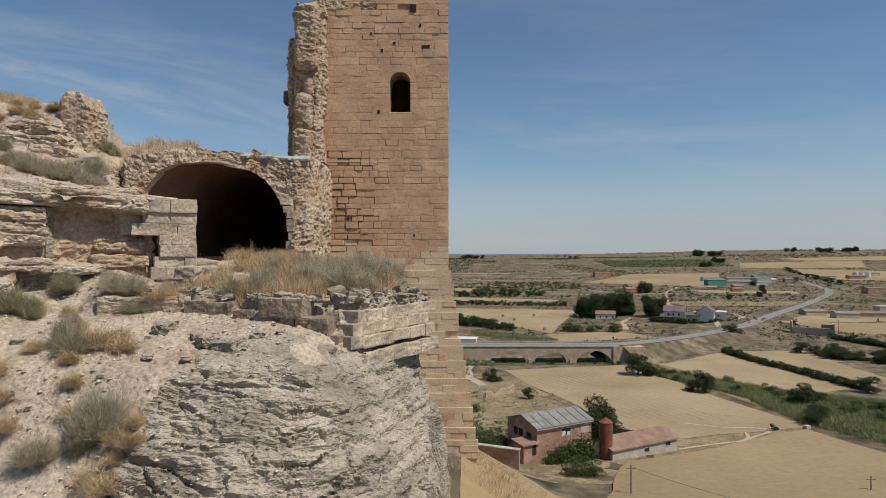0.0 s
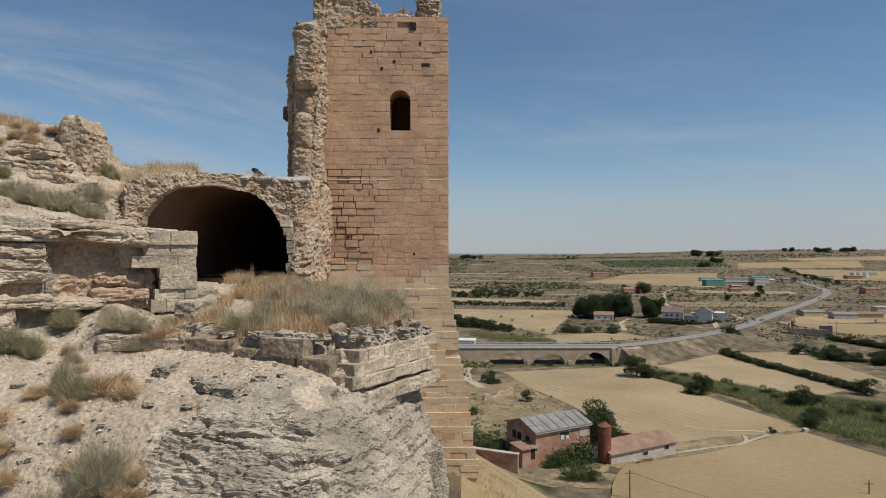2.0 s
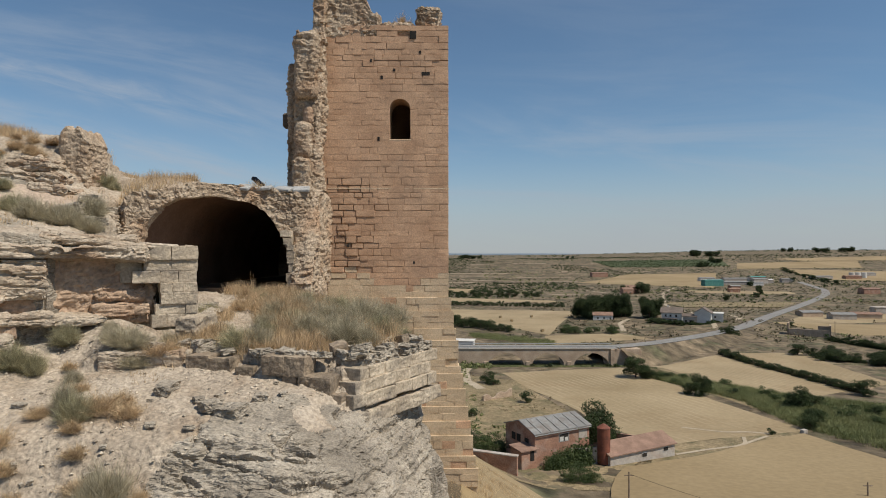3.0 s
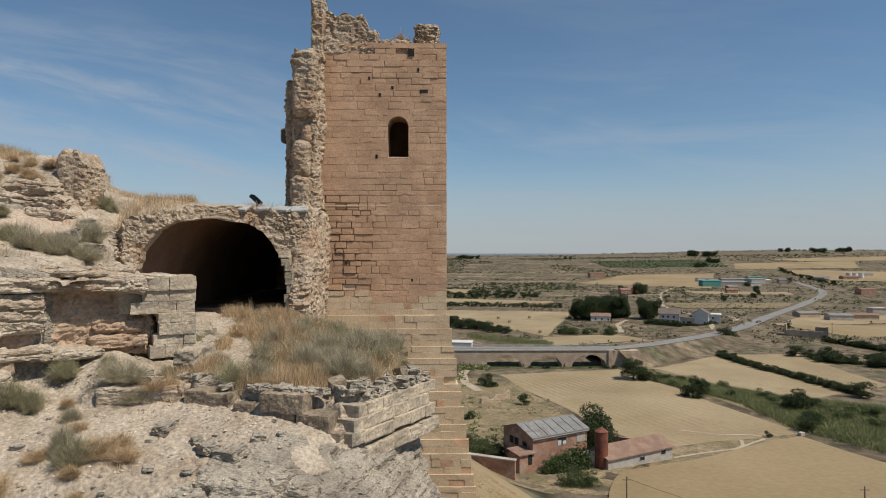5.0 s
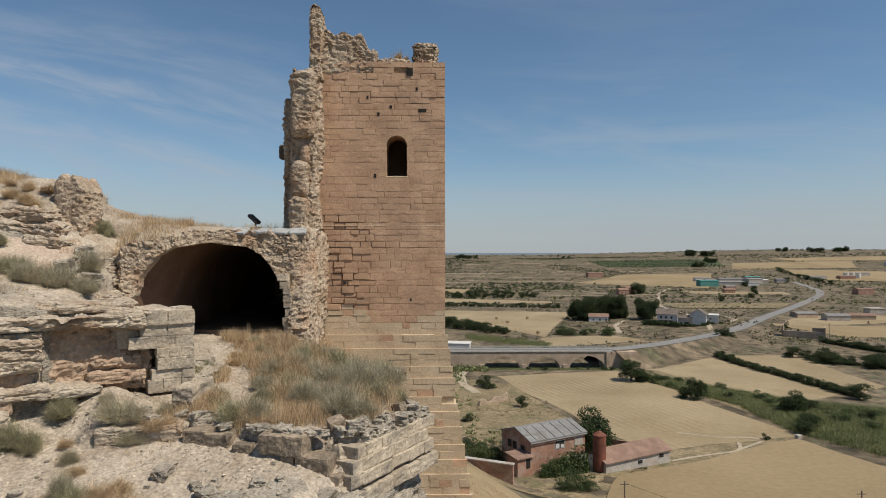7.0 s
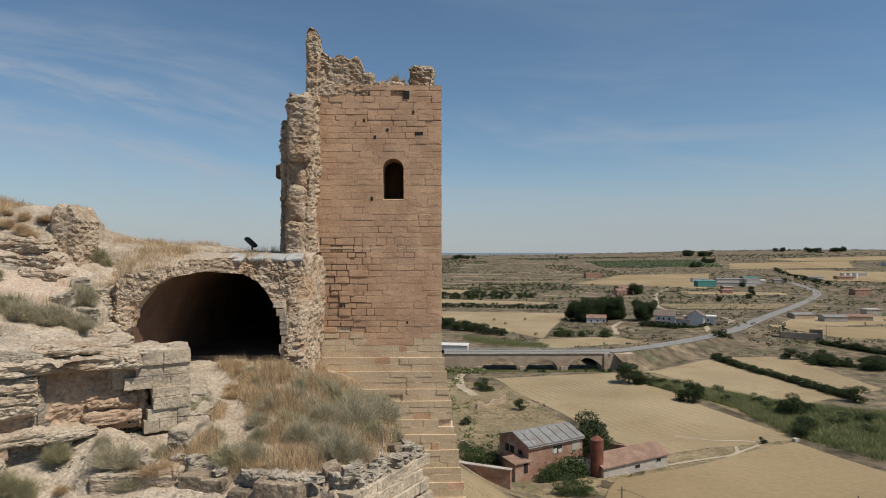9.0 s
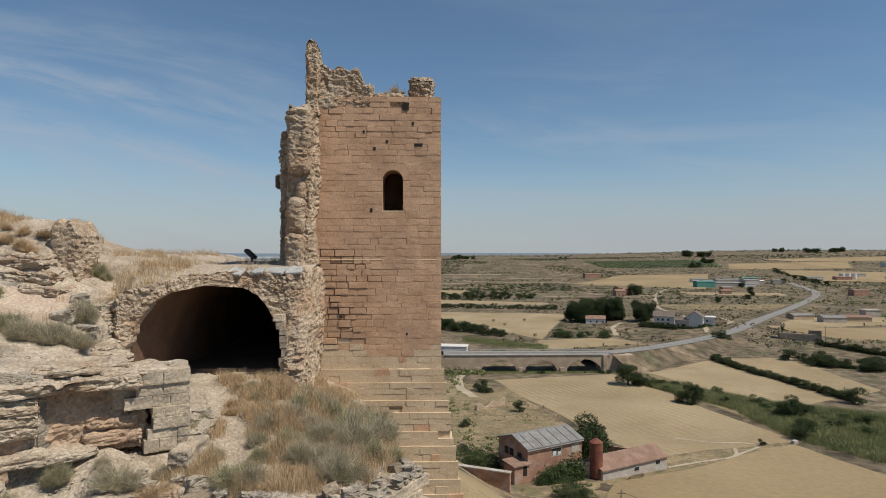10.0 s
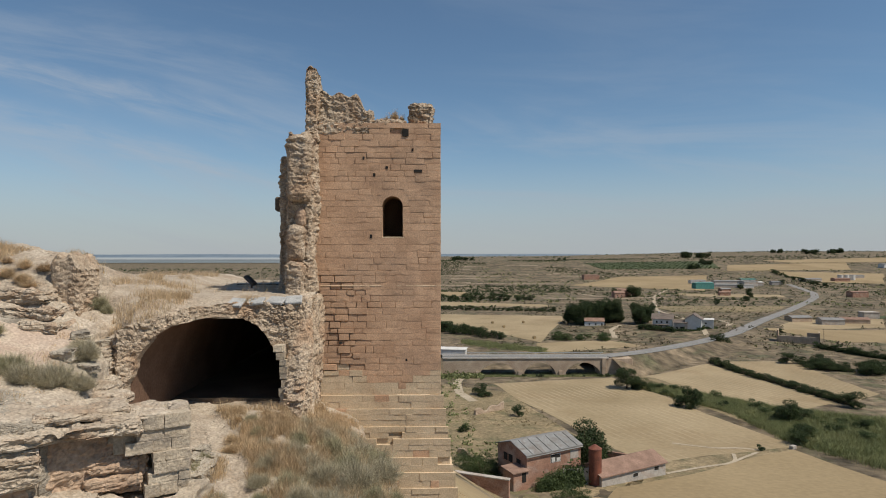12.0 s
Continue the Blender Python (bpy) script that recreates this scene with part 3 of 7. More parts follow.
def build_vault():
    def local(P):
        return P - np.array((VX, VY, VF))
    # the face round the mouth: from the mouth's edge out to the wall's broken outline
    na, nr = 420, 80
    th = np.pi / 2 * (1 + np.sign(np.linspace(1, -1, na)) * np.abs(np.linspace(1, -1, na)) ** 0.75)
    right = ss(1.9, 1.2, th)
    ix = VX + VA * np.sign(np.cos(th)) * np.abs(np.cos(th)) ** (0.70 + 0.10 * right)
    iz = VF - 0.4 + 3.23 * np.sin(th) ** (0.85 + 0.09 * right)
    knots = [0, 0.5, 0.85, 1.2, 1.6, 2.0, 2.35, 2.7, math.pi]
    ox = np.interp(th, knots, [-4.75, -4.75, -4.8, -6.2, -7.4, -8.2, -9.1, -10.0, -10.9])
    oz = np.interp(th, knots, [45.6, 48.4, 49.5, 49.52, 49.62, 49.42, 49.2, 48.7, 46.0])
    r = np.linspace(0, 1, nr)[:, None]
    X = ix[None] * (1 - r) + ox[None] * r
    Z = iz[None] * (1 - r) + oz[None] * r
    Y = face_y(X)
    p = np.stack([X, Y, Z], -1).reshape(-1, 3)
    w = p + 0.4 * np.stack([fbm(p * 1.9, 3, 301), fbm(p * 1.9, 3, 302), fbm(p * 1.9, 3, 303)], -1)
    d1, d2, cv = cells(w * (4.2, 4.2, 5.0), 305)
    e1, e2, ev = cells(w * (6.5, 6.5, 8.0), 315)
    d = 0.05 * (cv > 0.45) * ss(0, 0.3, d2 - d1) * (0.3 + cv) + 0.035 * (ev > 0.5) * ss(0, 0.3, e2 - e1) + 0.34 * fbm(p * 1.1, 4, 306) - 0.20 * np.abs(fbm(p * (2.6, 2.6, 3.8), 4, 307)) + 0.09 * fbm(p * (7, 7, 10), 3, 317)
    rr = np.broadcast_to(r, X.shape).reshape(-1)
    p[:, 1] -= d
    inner = ss(0.06, 0.0, rr)
    p[:, 2] += ss(0.85, 1.0, rr) * (0.45 * fbm(p * (1.6, 1.6, 0.3), 4, 331) + 0.12 * fbm(p * 6, 3, 332))
    p[:, 0] += inner * 0.22 * fbm(p * 2.6, 4, 308)
    p[:, 2] += inner * 0.18 * fbm(p * 2.6, 4, 309)
    P = local(p).reshape(nr, na, 3)
    # top lip folds back over the crown
    lip = P[-1:].copy()
    lip[..., 1] += 0.9
    lip[..., 2] -= 0.05
    inner_lip = P[:1].copy()
    inner_lip[..., 1] += 0.35
    obj("face", grid_mesh("face", np.concatenate([inner_lip, P, lip]), M_RUBBLE, False), vault, "eroded lime rubble face")
    # the barrel behind; its colour carries part of the interior's shade
    back = np.linspace(0, 1, 24)[:, None]
    X = np.broadcast_to((VX + (ix - VX) * 1.07)[None], (24, na))
    Z = np.broadcast_to((iz + 0.12)[None], (24, na))
    Y = face_y(X) + 0.15 + back * (38.0 - face_y(X))
    q = np.stack([X, Y, Z], -1).reshape(-1, 3)
    q[:, 2] += 0.08 * fbm(q * 1.5, 3, 310)
    obj("barrel", grid_mesh("barrel", local(q).reshape(24, na, 3)[:, ::-1], M_VAULT), vault, "reddish plaster barrel with shade darkened into its colour")
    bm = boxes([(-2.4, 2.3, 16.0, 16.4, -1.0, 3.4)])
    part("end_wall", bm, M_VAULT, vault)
    bm = boxes([(-2.3, 1.95, 1.2, 16.4, -1.2, -0.3)])
    part("floor_slab", bm, M_FLOOR, vault)


build_vault()


def coping_slabs():
    rnd = random.Random(6)
    for i, (x, w) in enumerate(((-7.0, 0.5), (-6.45, 0.6), (-5.8, 0.62), (-5.2, 0.6))):
        bm = boxes([(-w / 2, w / 2, -0.35, 0.35, -0.06, 0.06)], 0.03)
        ob = part("coping_slab", bm, M_SLAB)
        ob.matrix_world = pose(x, float(face_y(x)) + 0.3, 49.58 + 0.01 * i, 14 + rnd.uniform(-5, 5), rnd.uniform(-6, 6), rnd.uniform(-15, 15))
        tagged(ob, "blue-grey stone slab bedded on the vault crown", "slab", "coping slabs")


coping_slabs()

# ---- the tower ----
TX0, TX1, TY, TZ0, TZ1 = -4.9, 0.23, 25.5, 45.35, 56.65
WX0, WX1, WZ0, WZS, WR = -2.22, -1.36, 52.02, 53.30, 0.43
tower = thing("tower", "tall ruined square tower of reddish ashlar with a broken top", "tower", pose(TX0, TY, 37.5))
T_OFF = Vector((TX0, TY, 37.5))


def tpart(name, bm, mat, label=""):
    bmesh.ops.translate(bm, verts=bm.verts, vec=-T_OFF)
    return part(name, bm, mat, tower, label)


def build_tower_core():
    y0, y1 = TY + 0.09, TY + 1.1
    bm = bmesh.new()
    gx, gz = (TX0, WX0, WX1, TX1 - 0.03), (37.5, WZ0, WZS + WR + 0.02, TZ1 - 0.1)
    vf = {(i, k, s): bm.verts.new((gx[i], (y0, y1)[s], gz[k])) for i in range(4) for k in range(4) for s in (0, 1)}
    solid = [(i, k) for i in range(3) for k in range(3) if (i, k) != (1, 1)]
    for i, k in solid:
        for s in (0, 1):
            bm.faces.new([vf[i, k, s], vf[i + 1, k, s], vf[i + 1, k + 1, s], vf[i, k + 1, s]])
        for (di, dk), (a, b) in (((-1, 0), ((0, 0), (0, 1))), ((1, 0), ((1, 0), (1, 1))), ((0, -1), ((0, 0), (1, 0))), ((0, 1), ((0, 1), (1, 1)))):
            if (i + di, k + dk) not in solid:
                bm.faces.new([vf[i + a[0], k + a[1], 0], vf[i + b[0], k + b[1], 0], vf[i + b[0], k + b[1], 1], vf[i + a[0], k + a[1], 1]])
    bmesh.ops.recalc_face_normals(bm, faces=bm.faces)
    tpart("front_wall", bm, M_JOINT)
    # spandrels over the window's round head
    bm = bmesh.new()
    cx = (WX0 + WX1) / 2
    for s in (-1, 1):
        pts = [(cx + s * WR, WZS + WR + 0.02), (cx + s * WR, WZS)]
        pts += [(cx + s * WR * math.cos(a), WZS + WR * math.sin(a)) for a in np.linspace(0, math.pi / 2, 9)[1:]] + [(cx, WZS + WR + 0.02)]
        vs = [bm.verts.new((x, y0, z)) for x, z in pts]
        f = bm.faces.new(vs)
        e = bmesh.ops.extrude_face_region(bm, geom=[f])
        bmesh.ops.translate(bm, verts=[v for v in e["geom"] if isinstance(v, bmesh.types.BMVert)], vec=(0, y1 - y0, 0))
    bmesh.ops.recalc_face_normals(bm, faces=bm.faces)
    tpart("window_head", bm, M_JOINT)
    rnd = random.Random(19)
    x = TX0 + 1.5
    while x < TX1 + 0.1:
        w = min(rnd.uniform(0.3, 0.7), TX1 + 0.2 - x)
        if rnd.random() < 0.7:
            tpart("plinth_stone", boxes([(x, x + w - 0.01, TY - rnd.uniform(0.03, 0.08), TY + 0.05, 45.30 + rnd.uniform(-0.04, 0.03), 45.46 + rnd.uniform(-0.06, 0.04))], 0.035), M_PALE)
        x += w
    tpart("string_course", boxes([(TX0 + 0.1, TX1 + 0.025, TY - 0.022, TY + 0.05, 49.96, 50.0)], 0.008), M_PALE)
    for k in range(12):
        out = min(0.12 + 0.095 * k, 1.2)
        tpart("batter", boxes([(TX0, TX1 + out - 0.03, TY - out * 0.9 + 0.06, TY + 1.0, TZ0 - 0.62 * (k + 1) - 0.35, TZ0 - 0.62 * k - 0.31)]), M_PALE)
    tpart("side_wall", boxes([(TX1 - 1.05, TX1 - 0.03, y1, TY + 5.2, 37.5, 56.3)]), M_STONE)
    tpart("side_wall", boxes([(TX0, TX0 + 1.0, y1, TY + 5.2, 37.5, 56.3)]), M_STONE)
    tpart("back_wall", boxes([(TX0 + 1.0, TX1 - 1.05, TY + 4.2, TY + 5.2, 37.5, 56.0)]), M_STONE)
    tpart("inner_floor", boxes([(TX0 + 1.0, TX1 - 1.05, y1, TY + 4.2, 55.2, 55.5)]), M_JOINT)


build_tower_core()


def stone_meshes(mat, count, name):
    """Unit stones, 1 x 1 on the face and 1 deep, with worn edges; front towards -y."""
    rnd = random.Random(5)
    out = []
    for k in range(count):
        bm = bmesh.new()
        ring0 = [bm.verts.new((x, 1.0, z)) for x, z in ((0, 0), (1, 0), (1, 1), (0, 1))]
        j = lambda a: rnd.uniform(-a, a)
        i = ((0.004, 0.008), (0.006, 0.014), (0.012, 0.026), (0.03, 0.05))[(0, 1, 0, 2, 1, 0, 3)[k % 7]]
        edge = rnd.choice((0.03, 0.05, 0.10))
        ring1 = [bm.verts.new((x + j(0.006), edge * (1 + j(0.5)), z + j(0.012))) for x, z in ((0.0, 0.0), (0.5, 0.0), (1, 0), (1, 0.5), (1, 1), (0.5, 1), (0, 1), (0, 0.5))]
        ring2 = [bm.verts.new((x + j(0.012), 0.02 + j(0.03), z + j(i[1] * 0.6))) for x, z in ((i[0], i[1]), (0.5, i[1]), (1 - i[0], i[1]), (1 - i[0], 0.5), (1 - i[0], 1 - i[1]), (0.5, 1 - i[1]), (i[0], 1 - i[1]), (i[0], 0.5))]
        mid = bm.verts.new((0.5 + j(0.2), j(0.05), 0.5 + j(0.2)))
        for a in range(8):
            b = (a + 1) % 8
            bm.faces.new((ring1[a], ring1[b], ring2[b], ring2[a]))
            bm.faces.new((ring2[a], ring2[b], mid))
        for c in range(4):
            a, m, b = 2 * c, 2 * c + 1, (2 * c + 2) % 8
            bm.faces.new((ring0[c], ring0[(c + 1) % 4], ring1[b], ring1[m], ring1[a]))
        bmesh.ops.recalc_face_normals(bm, faces=bm.faces)
        me = bpy.data.meshes.new(name)
        bm.to_mesh(me)
        bm.free()
        me.materials.append(mat)
        out.append(me)
    return out


STONES = stone_meshes(M_STONE, 14, "ashlar")
STONES_PALE = stone_meshes(M_PALE, 5, "pale_ashlar")


PUTLOGS = ((-1.25, 56.40, 0.26, 0.32), (-2.55, 54.62, 0.10, 0.14), (-2.03, 54.93, 0.10, 0.11), (-0.72, 54.78, 0.34, 0.13), (-3.0, 55.32, 0.08, 0.13), (-0.95, 55.68, 0.08, 0.12), (-2.68, 52.05, 0.09, 0.16), (-3.95, 47.6, 0.1, 0.1), (-1.2, 46.9, 0.08, 0.1))


def tower_courses():
    """Every stone of the front: (x0, x1, y, z0, z1), course by course."""
    rnd = random.Random(11)
    z = 38.0
    out = []
    while z < TZ1:
        h = rnd.uniform(0.20, 0.315)
        z1 = min(z + h, TZ1 + 0.15)
        below = max(0.0, TZ0 - z)
        step = math.floor(below / 0.62) * 0.095 + (0.12 if below > 0 else 0)
        right = TX1 + min(step, 1.2)
        front = TY - min(step, 1.2) * 0.9
        left = TX0 - (0.27 + rnd.uniform(-0.1, 0.08) if 50.1 < z < 53.2 else rnd.uniform(-0.06, 0.06))
        x = left + rnd.uniform(-0.45, 0)
        while x < right - 0.05:
            w = rnd.choice((0.34, 0.42, 0.5, 0.58, 0.66, 0.78)) * rnd.uniform(0.9, 1.1)
            a, b = max(x, left), min(x + w, right)
            if right - b < 0.2:
                b = right
            x = b
            if b - a < 0.1:
                continue
            zm = (z + z1) / 2
            cx = (WX0 + WX1) / 2
            if zm < WZ0 - 0.02 or zm > WZS + WR + 0.34:
                out.append((a, b, front, z, z1))
                continue
            half = WR if zm < WZS else 0.74 * math.sqrt(max(0, 1 - ((zm - WZS) / 0.78) ** 2))
            for c, d in ((a, min(b, cx - half)), (max(a, cx + half), b)):
                if d - c > 0.06:
                    out.append((c, d, front, z, z1))
        z = z1
    return out


def build_tower_stones():
    rnd = random.Random(23)
    count = 0
    V, F, n = [], [], 0
    front = bpy.data.objects["front_wall"]
    for x0, x1, y, z0, z1 in tower_courses():
        if z0 > 56.2 and x0 < -1.4 and rnd.random() < 0.35:
            continue
        if 45.6 < z0 < 49.8 and x0 < -3.6 and rnd.random() < 0.06:
            continue
        if rnd.random() < 0.006:
            continue
        worn = max(0.0, min(1.0, (-1.9 - x0) / 2.4)) if 46 < z0 < 50.3 else (0.35 if z0 > 54.2 else 0.0)
        gap = 0.055 * worn * rnd.random() if rnd.random() < 0.25 + 0.75 * worn else rnd.choice((0.0, 0.0, 0.0, 0.004, 0.012))
        proud = rnd.uniform(-0.006, 0.006) - (0.03 * rnd.random() if z0 > 54.6 else 0)
        if x0 < -3.2 and 46 < z0 < 50:
            proud += rnd.uniform(-0.04, 0.03)
        if z0 < 45.3:
            proud += rnd.uniform(-0.018, 0.012)
            gap *= 0.5
            if rnd.random() < 0.012:
                continue
        pale = z0 < 46.15 + 0.5 * math.sin(x0 * 1.3 + 1.0) and rnd.random() < 0.93
        s = (x1 - x0 - gap, 0.16, z1 - z0 - gap)
        loc = (x0 + gap / 2 - T_OFF.x, y - proud - T_OFF.y - 0.02, z0 + gap / 2 - T_OFF.z)
        me = rnd.choice(STONES_PALE if pale else STONES)
        if 46.3 < z0 < 55.2 and count < 300 and not (z0 > 50.2 and x0 < -2.9):
            ob = new("ashlar", me)
            ob.parent = front
            ob.location, ob.scale = loc, s
            count += 1
        else:
            co = np.empty(len(me.vertices) * 3)
            me.vertices.foreach_get("co", co)
            V.append(co.reshape(-1, 3) * s + loc)
            for pl in me.polygons:
                F.append(([v + n for v in pl.vertices], pale))
            n += len(me.vertices)
    me = bpy.data.meshes.new("ashlar_courses")
    me.from_pydata(np.concatenate(V).tolist(), [], [f for f, _ in F])
    me.materials.append(M_STONE_J)
    me.materials.append(M_PALE)
    me.polygons.foreach_set("material_index", np.array([int(c) for _, c in F], np.int32))
    tagged(obj("ashlar_rest", me, tower), kind="stuff")


# broken upper works: the torn wall beside the tower, the spire of core and the merlon
def build_broken_tops():
    torn = rough_shell("torn_wall", -5.98, -4.86, 24.15, 26.6, 49.2, 56.2, M_RUBBLE, 0.05, 0.20, 2.4, 401, top=lambda x: 56.2 + 0.14 * np.sin(x * 7), round_edge=0.16)
    tagged(torn, "torn rubble core of a vanished wall beside the tower", "wall")
    for nm, box, mat, amt, size, sd in (("core_lump", (-5.88, -4.92, 23.85, 24.6, 53.35, 56.0), M_RUBBLE, 0.17, 2.8, 481), ("plaster_remnant", (-5.55, -5.12, 24.0, 24.5, 52.3, 53.2), M_CLAY, 0.05, 1.2, 471),
                                        ("core_lump", (-5.85, -5.15, 23.8, 24.6, 50.95, 52.45), M_RUBBLE, 0.10, 1.3, 491), ("rubble_footing", (-5.9, -5.1, 23.6, 24.8, 49.2, 51.0), M_RUBBLE, 0.13, 3.4, 495),
                                        ("rear_wall", (-6.85, -5.7, 26.6, 29.2, 49.3, 55.7), M_RUBBLE, 0.16, 2.0, 496)):
        ob = rough_shell(nm, *box, mat, 0.045, amt, size, sd, round_edge=0.14)
        ob.parent = torn
        ob.matrix_parent_inverse = torn.matrix_world.inverted()
    part("corbel", boxes([(-7.75, -7.0, 29.6, 30.1, 53.4, 54.1)], 0.08), M_FLOOR, torn, "dark projecting stone")
    part("corbel_wall", boxes([(-7.25, -5.5, 29.0, 30.6, 49.2, 54.0)], 0.1), M_RUBBLE, torn)
    pier = rough_shell("pier", -5.42, -4.62, 21.2, 25.6, 44.5, 49.75, M_RUBBLE, 0.05, 0.2, 3.0, 461, round_edge=0.15)
    lean = np.empty(len(pier.data.vertices) * 3)
    pier.data.vertices.foreach_get("co", lean)
    lean = lean.reshape(-1, 3)
    lean[:, 1] += np.clip(lean[:, 2] - 46.2, 0, 4) * 0.40 * np.clip((25.6 - lean[:, 1]) / 4.4, 0, 1)
    pier.data.vertices.foreach_set("co", lean.reshape(-1))
    pier.parent = vault
    pier.matrix_parent_inverse = vault.matrix_world.inverted()
    for nm, a in (("spire", (-5.40, -4.82, 25.0, 26.2, 55.9, 59.0, 411)), ("broken_parapet", (-5.0, -2.65, 25.46, 26.5, 56.25, 57.95, 421)),
                  ("broken_parapet", (-2.7, -1.15, 25.55, 26.5, 56.4, 57.0, 431)), ("merlon", (-1.25, 0.05, 25.5, 26.4, 56.3, 57.85, 441)),
                  ("broken_parapet", (-4.6, -0.4, 29.6, 30.6, 55.8, 56.9, 451))):
        x0, x1, y0, y1, z0, z1, sd = a
        tp = None
        if sd == 421:
            tp = lambda x: 58.2 - 0.12 * (x + 5) + 0.09 * np.sin(x * 9) - 0.55 * ss(-3.35, -2.8, x)
        if sd == 411:
            tp = lambda x: 59.1 - 0.3 * np.abs(x + 5.15)
        ob = rough_shell(nm, x0, x1, y0, y1, z0, z1, M_RUBBLE, 0.05, 0.15 if sd != 441 else 0.24, 3.6, sd, top=tp, round_edge=0.2 if sd == 441 else 0.08)
        ob.parent = tower
        ob.matrix_parent_inverse = tower.matrix_world.inverted()
        ob["label"] = "broken rubble and lime core"


build_broken_tops()
build_tower_stones()


def voussoirs():
    cx = (WX0 + WX1) / 2
    n = 9
    for k in range(n):
        a0, a1 = math.pi * k / n + 0.004, math.pi * (k + 1) / n - 0.004
        r0, r1 = WR + 0.0, 0.74
        bm = bmesh.new()
        pts = [(r0, a0), (r1, a0), (r1 * 1.01, (a0 + a1) / 2), (r1, a1), (r0, a1), (r0, (a0 + a1) / 2)]
        f = [bm.verts.new((cx + r * math.cos(a), TY - 0.012, WZS + r * math.sin(a))) for r, a in pts]
        b = [bm.verts.new((v.co.x, TY + 0.2, v.co.z)) for v in f]
        bm.faces.new(f)
        for i in range(6):
            j = (i + 1) % 6
            bm.faces.new((f[i], b[i], b[j], f[j]))
        bmesh.ops.recalc_face_normals(bm, faces=bm.faces)
        tpart("voussoir", bm, M_STONE)
    bm = bmesh.new()
    ring = [[bm.verts.new((cx + r * math.cos(a), TY - 0.008, WZS + r * math.sin(a))) for a in np.linspace(0, math.pi, 25)] for r in (WR, 1.15)]
    for a in range(24):
        bm.faces.new((ring[0][a], ring[0][a + 1], ring[1][a + 1], ring[1][a]))
    back = bmesh.ops.extrude_face_region(bm, geom=bm.faces[:])
    bmesh.ops.translate(bm, verts=[v for v in back["geom"] if isinstance(v, bmesh.types.BMVert)], vec=(0, 0.09, 0))
    bmesh.ops.recalc_face_normals(bm, faces=bm.faces)
    tpart("arch_backing", bm, M_STONE)
    tpart("window_sill", boxes([(WX0 - 0.02, WX1 + 0.04, TY - 0.025, TY + 0.6, WZ0 - 0.05, WZ0 + 0.01)], 0.015), M_PALE)


voussoirs()
# solid dark boxes on the face paint the shade of putlog holes
for hx, hz, hw, hh in PUTLOGS:
    tpart("putlog_hole", boxes([(hx - hw / 2, hx + hw / 2, TY - 0.03, TY + 0.3, hz - hh / 2, hz + hh / 2)]), M_DARK)


# ---- loose and laid stones on the hillside ----
def block_mesh(seed, mat, rough=0.06, name="block"):
    """A worn squared block, one metre cube, softened and pitted."""
    n = 11
    V, F, k0 = [], [], 0
    for ax in range(3):
        for side in (0, 1):
            A, B = np.meshgrid(np.linspace(0, 1, n), np.linspace(0, 1, n))
            C = np.full_like(A, side)
            P = np.stack([(C, A, B), (A, C, B), (A, B, C)][ax], -1)
            idx = k0 + np.arange(n * n).reshape(n, n)
            q = np.stack([idx[:-1, :-1], idx[:-1, 1:], idx[1:, 1:], idx[1:, :-1]], -1).reshape(-1, 4)
            F.append(q[:, ::-1] if (ax == 1) == (side == 1) else q)
            V.append(P.reshape(-1, 3))
            k0 += n * n
    p = np.concatenate(V) - 0.5
    r = np.linalg.norm(np.maximum(np.abs(p) - 0.465, 0), axis=1)
    lim = 0.035
    f = np.where(r > lim, lim / np.maximum(r, 1e-6), 1)[:, None]
    core = np.clip(p, -0.465, 0.465)
    p = core + (p - core) * f
    off = np.stack([fbm(p * 3 + seed * 7.1, 4, seed), fbm(p * 3 + seed * 7.1, 4, seed + 50), fbm(p * 3 + seed * 7.1, 4, seed + 90)], -1)
    p = p + off * rough * 2
    return weld(tri_mesh(name, p, np.concatenate(F), mat, False))


BLOCKS = [block_mesh(s, M_BLOCK, 0.05) for s in range(5)]
# dark lichen, plus the front faces' weak grazing light put into the colour
M_PATINA_SHADE = material("lichen_and_shade_block", (0.15, 0.12, 0.09), (0.30, 0.235, 0.17), 2.2, fine=14, fine_amount=0.4, bump=0.9, bump_scale=10, bump_distance=0.05, stain=(0.40, 0.32, 0.23), stain_scale=1.4, stain_amount=0.5)
DARK_BLOCKS = [block_mesh(s + 40, M_PATINA_SHADE, 0.06) for s in range(4)]
ASHLARS = [block_mesh(s + 60, M_BLOCK, 0.034) for s in range(4)]
BOULDERS = [block_mesh(s + 20, M_ROCK, 0.22, "stone") for s in range(4)]


def lay(name, me, x, y, z, sx, sy, sz, rz=0, rx=0, ry=0, parent=None):
    ob = new(name, me)
    ob.matrix_world = pose(x, y, z, rx, ry, rz) @ Matrix.Diagonal((sx, sy, sz, 1))
    if parent is not None:
        ob.parent = parent
        ob.matrix_parent_inverse = parent.matrix_world.inverted()
    return ob


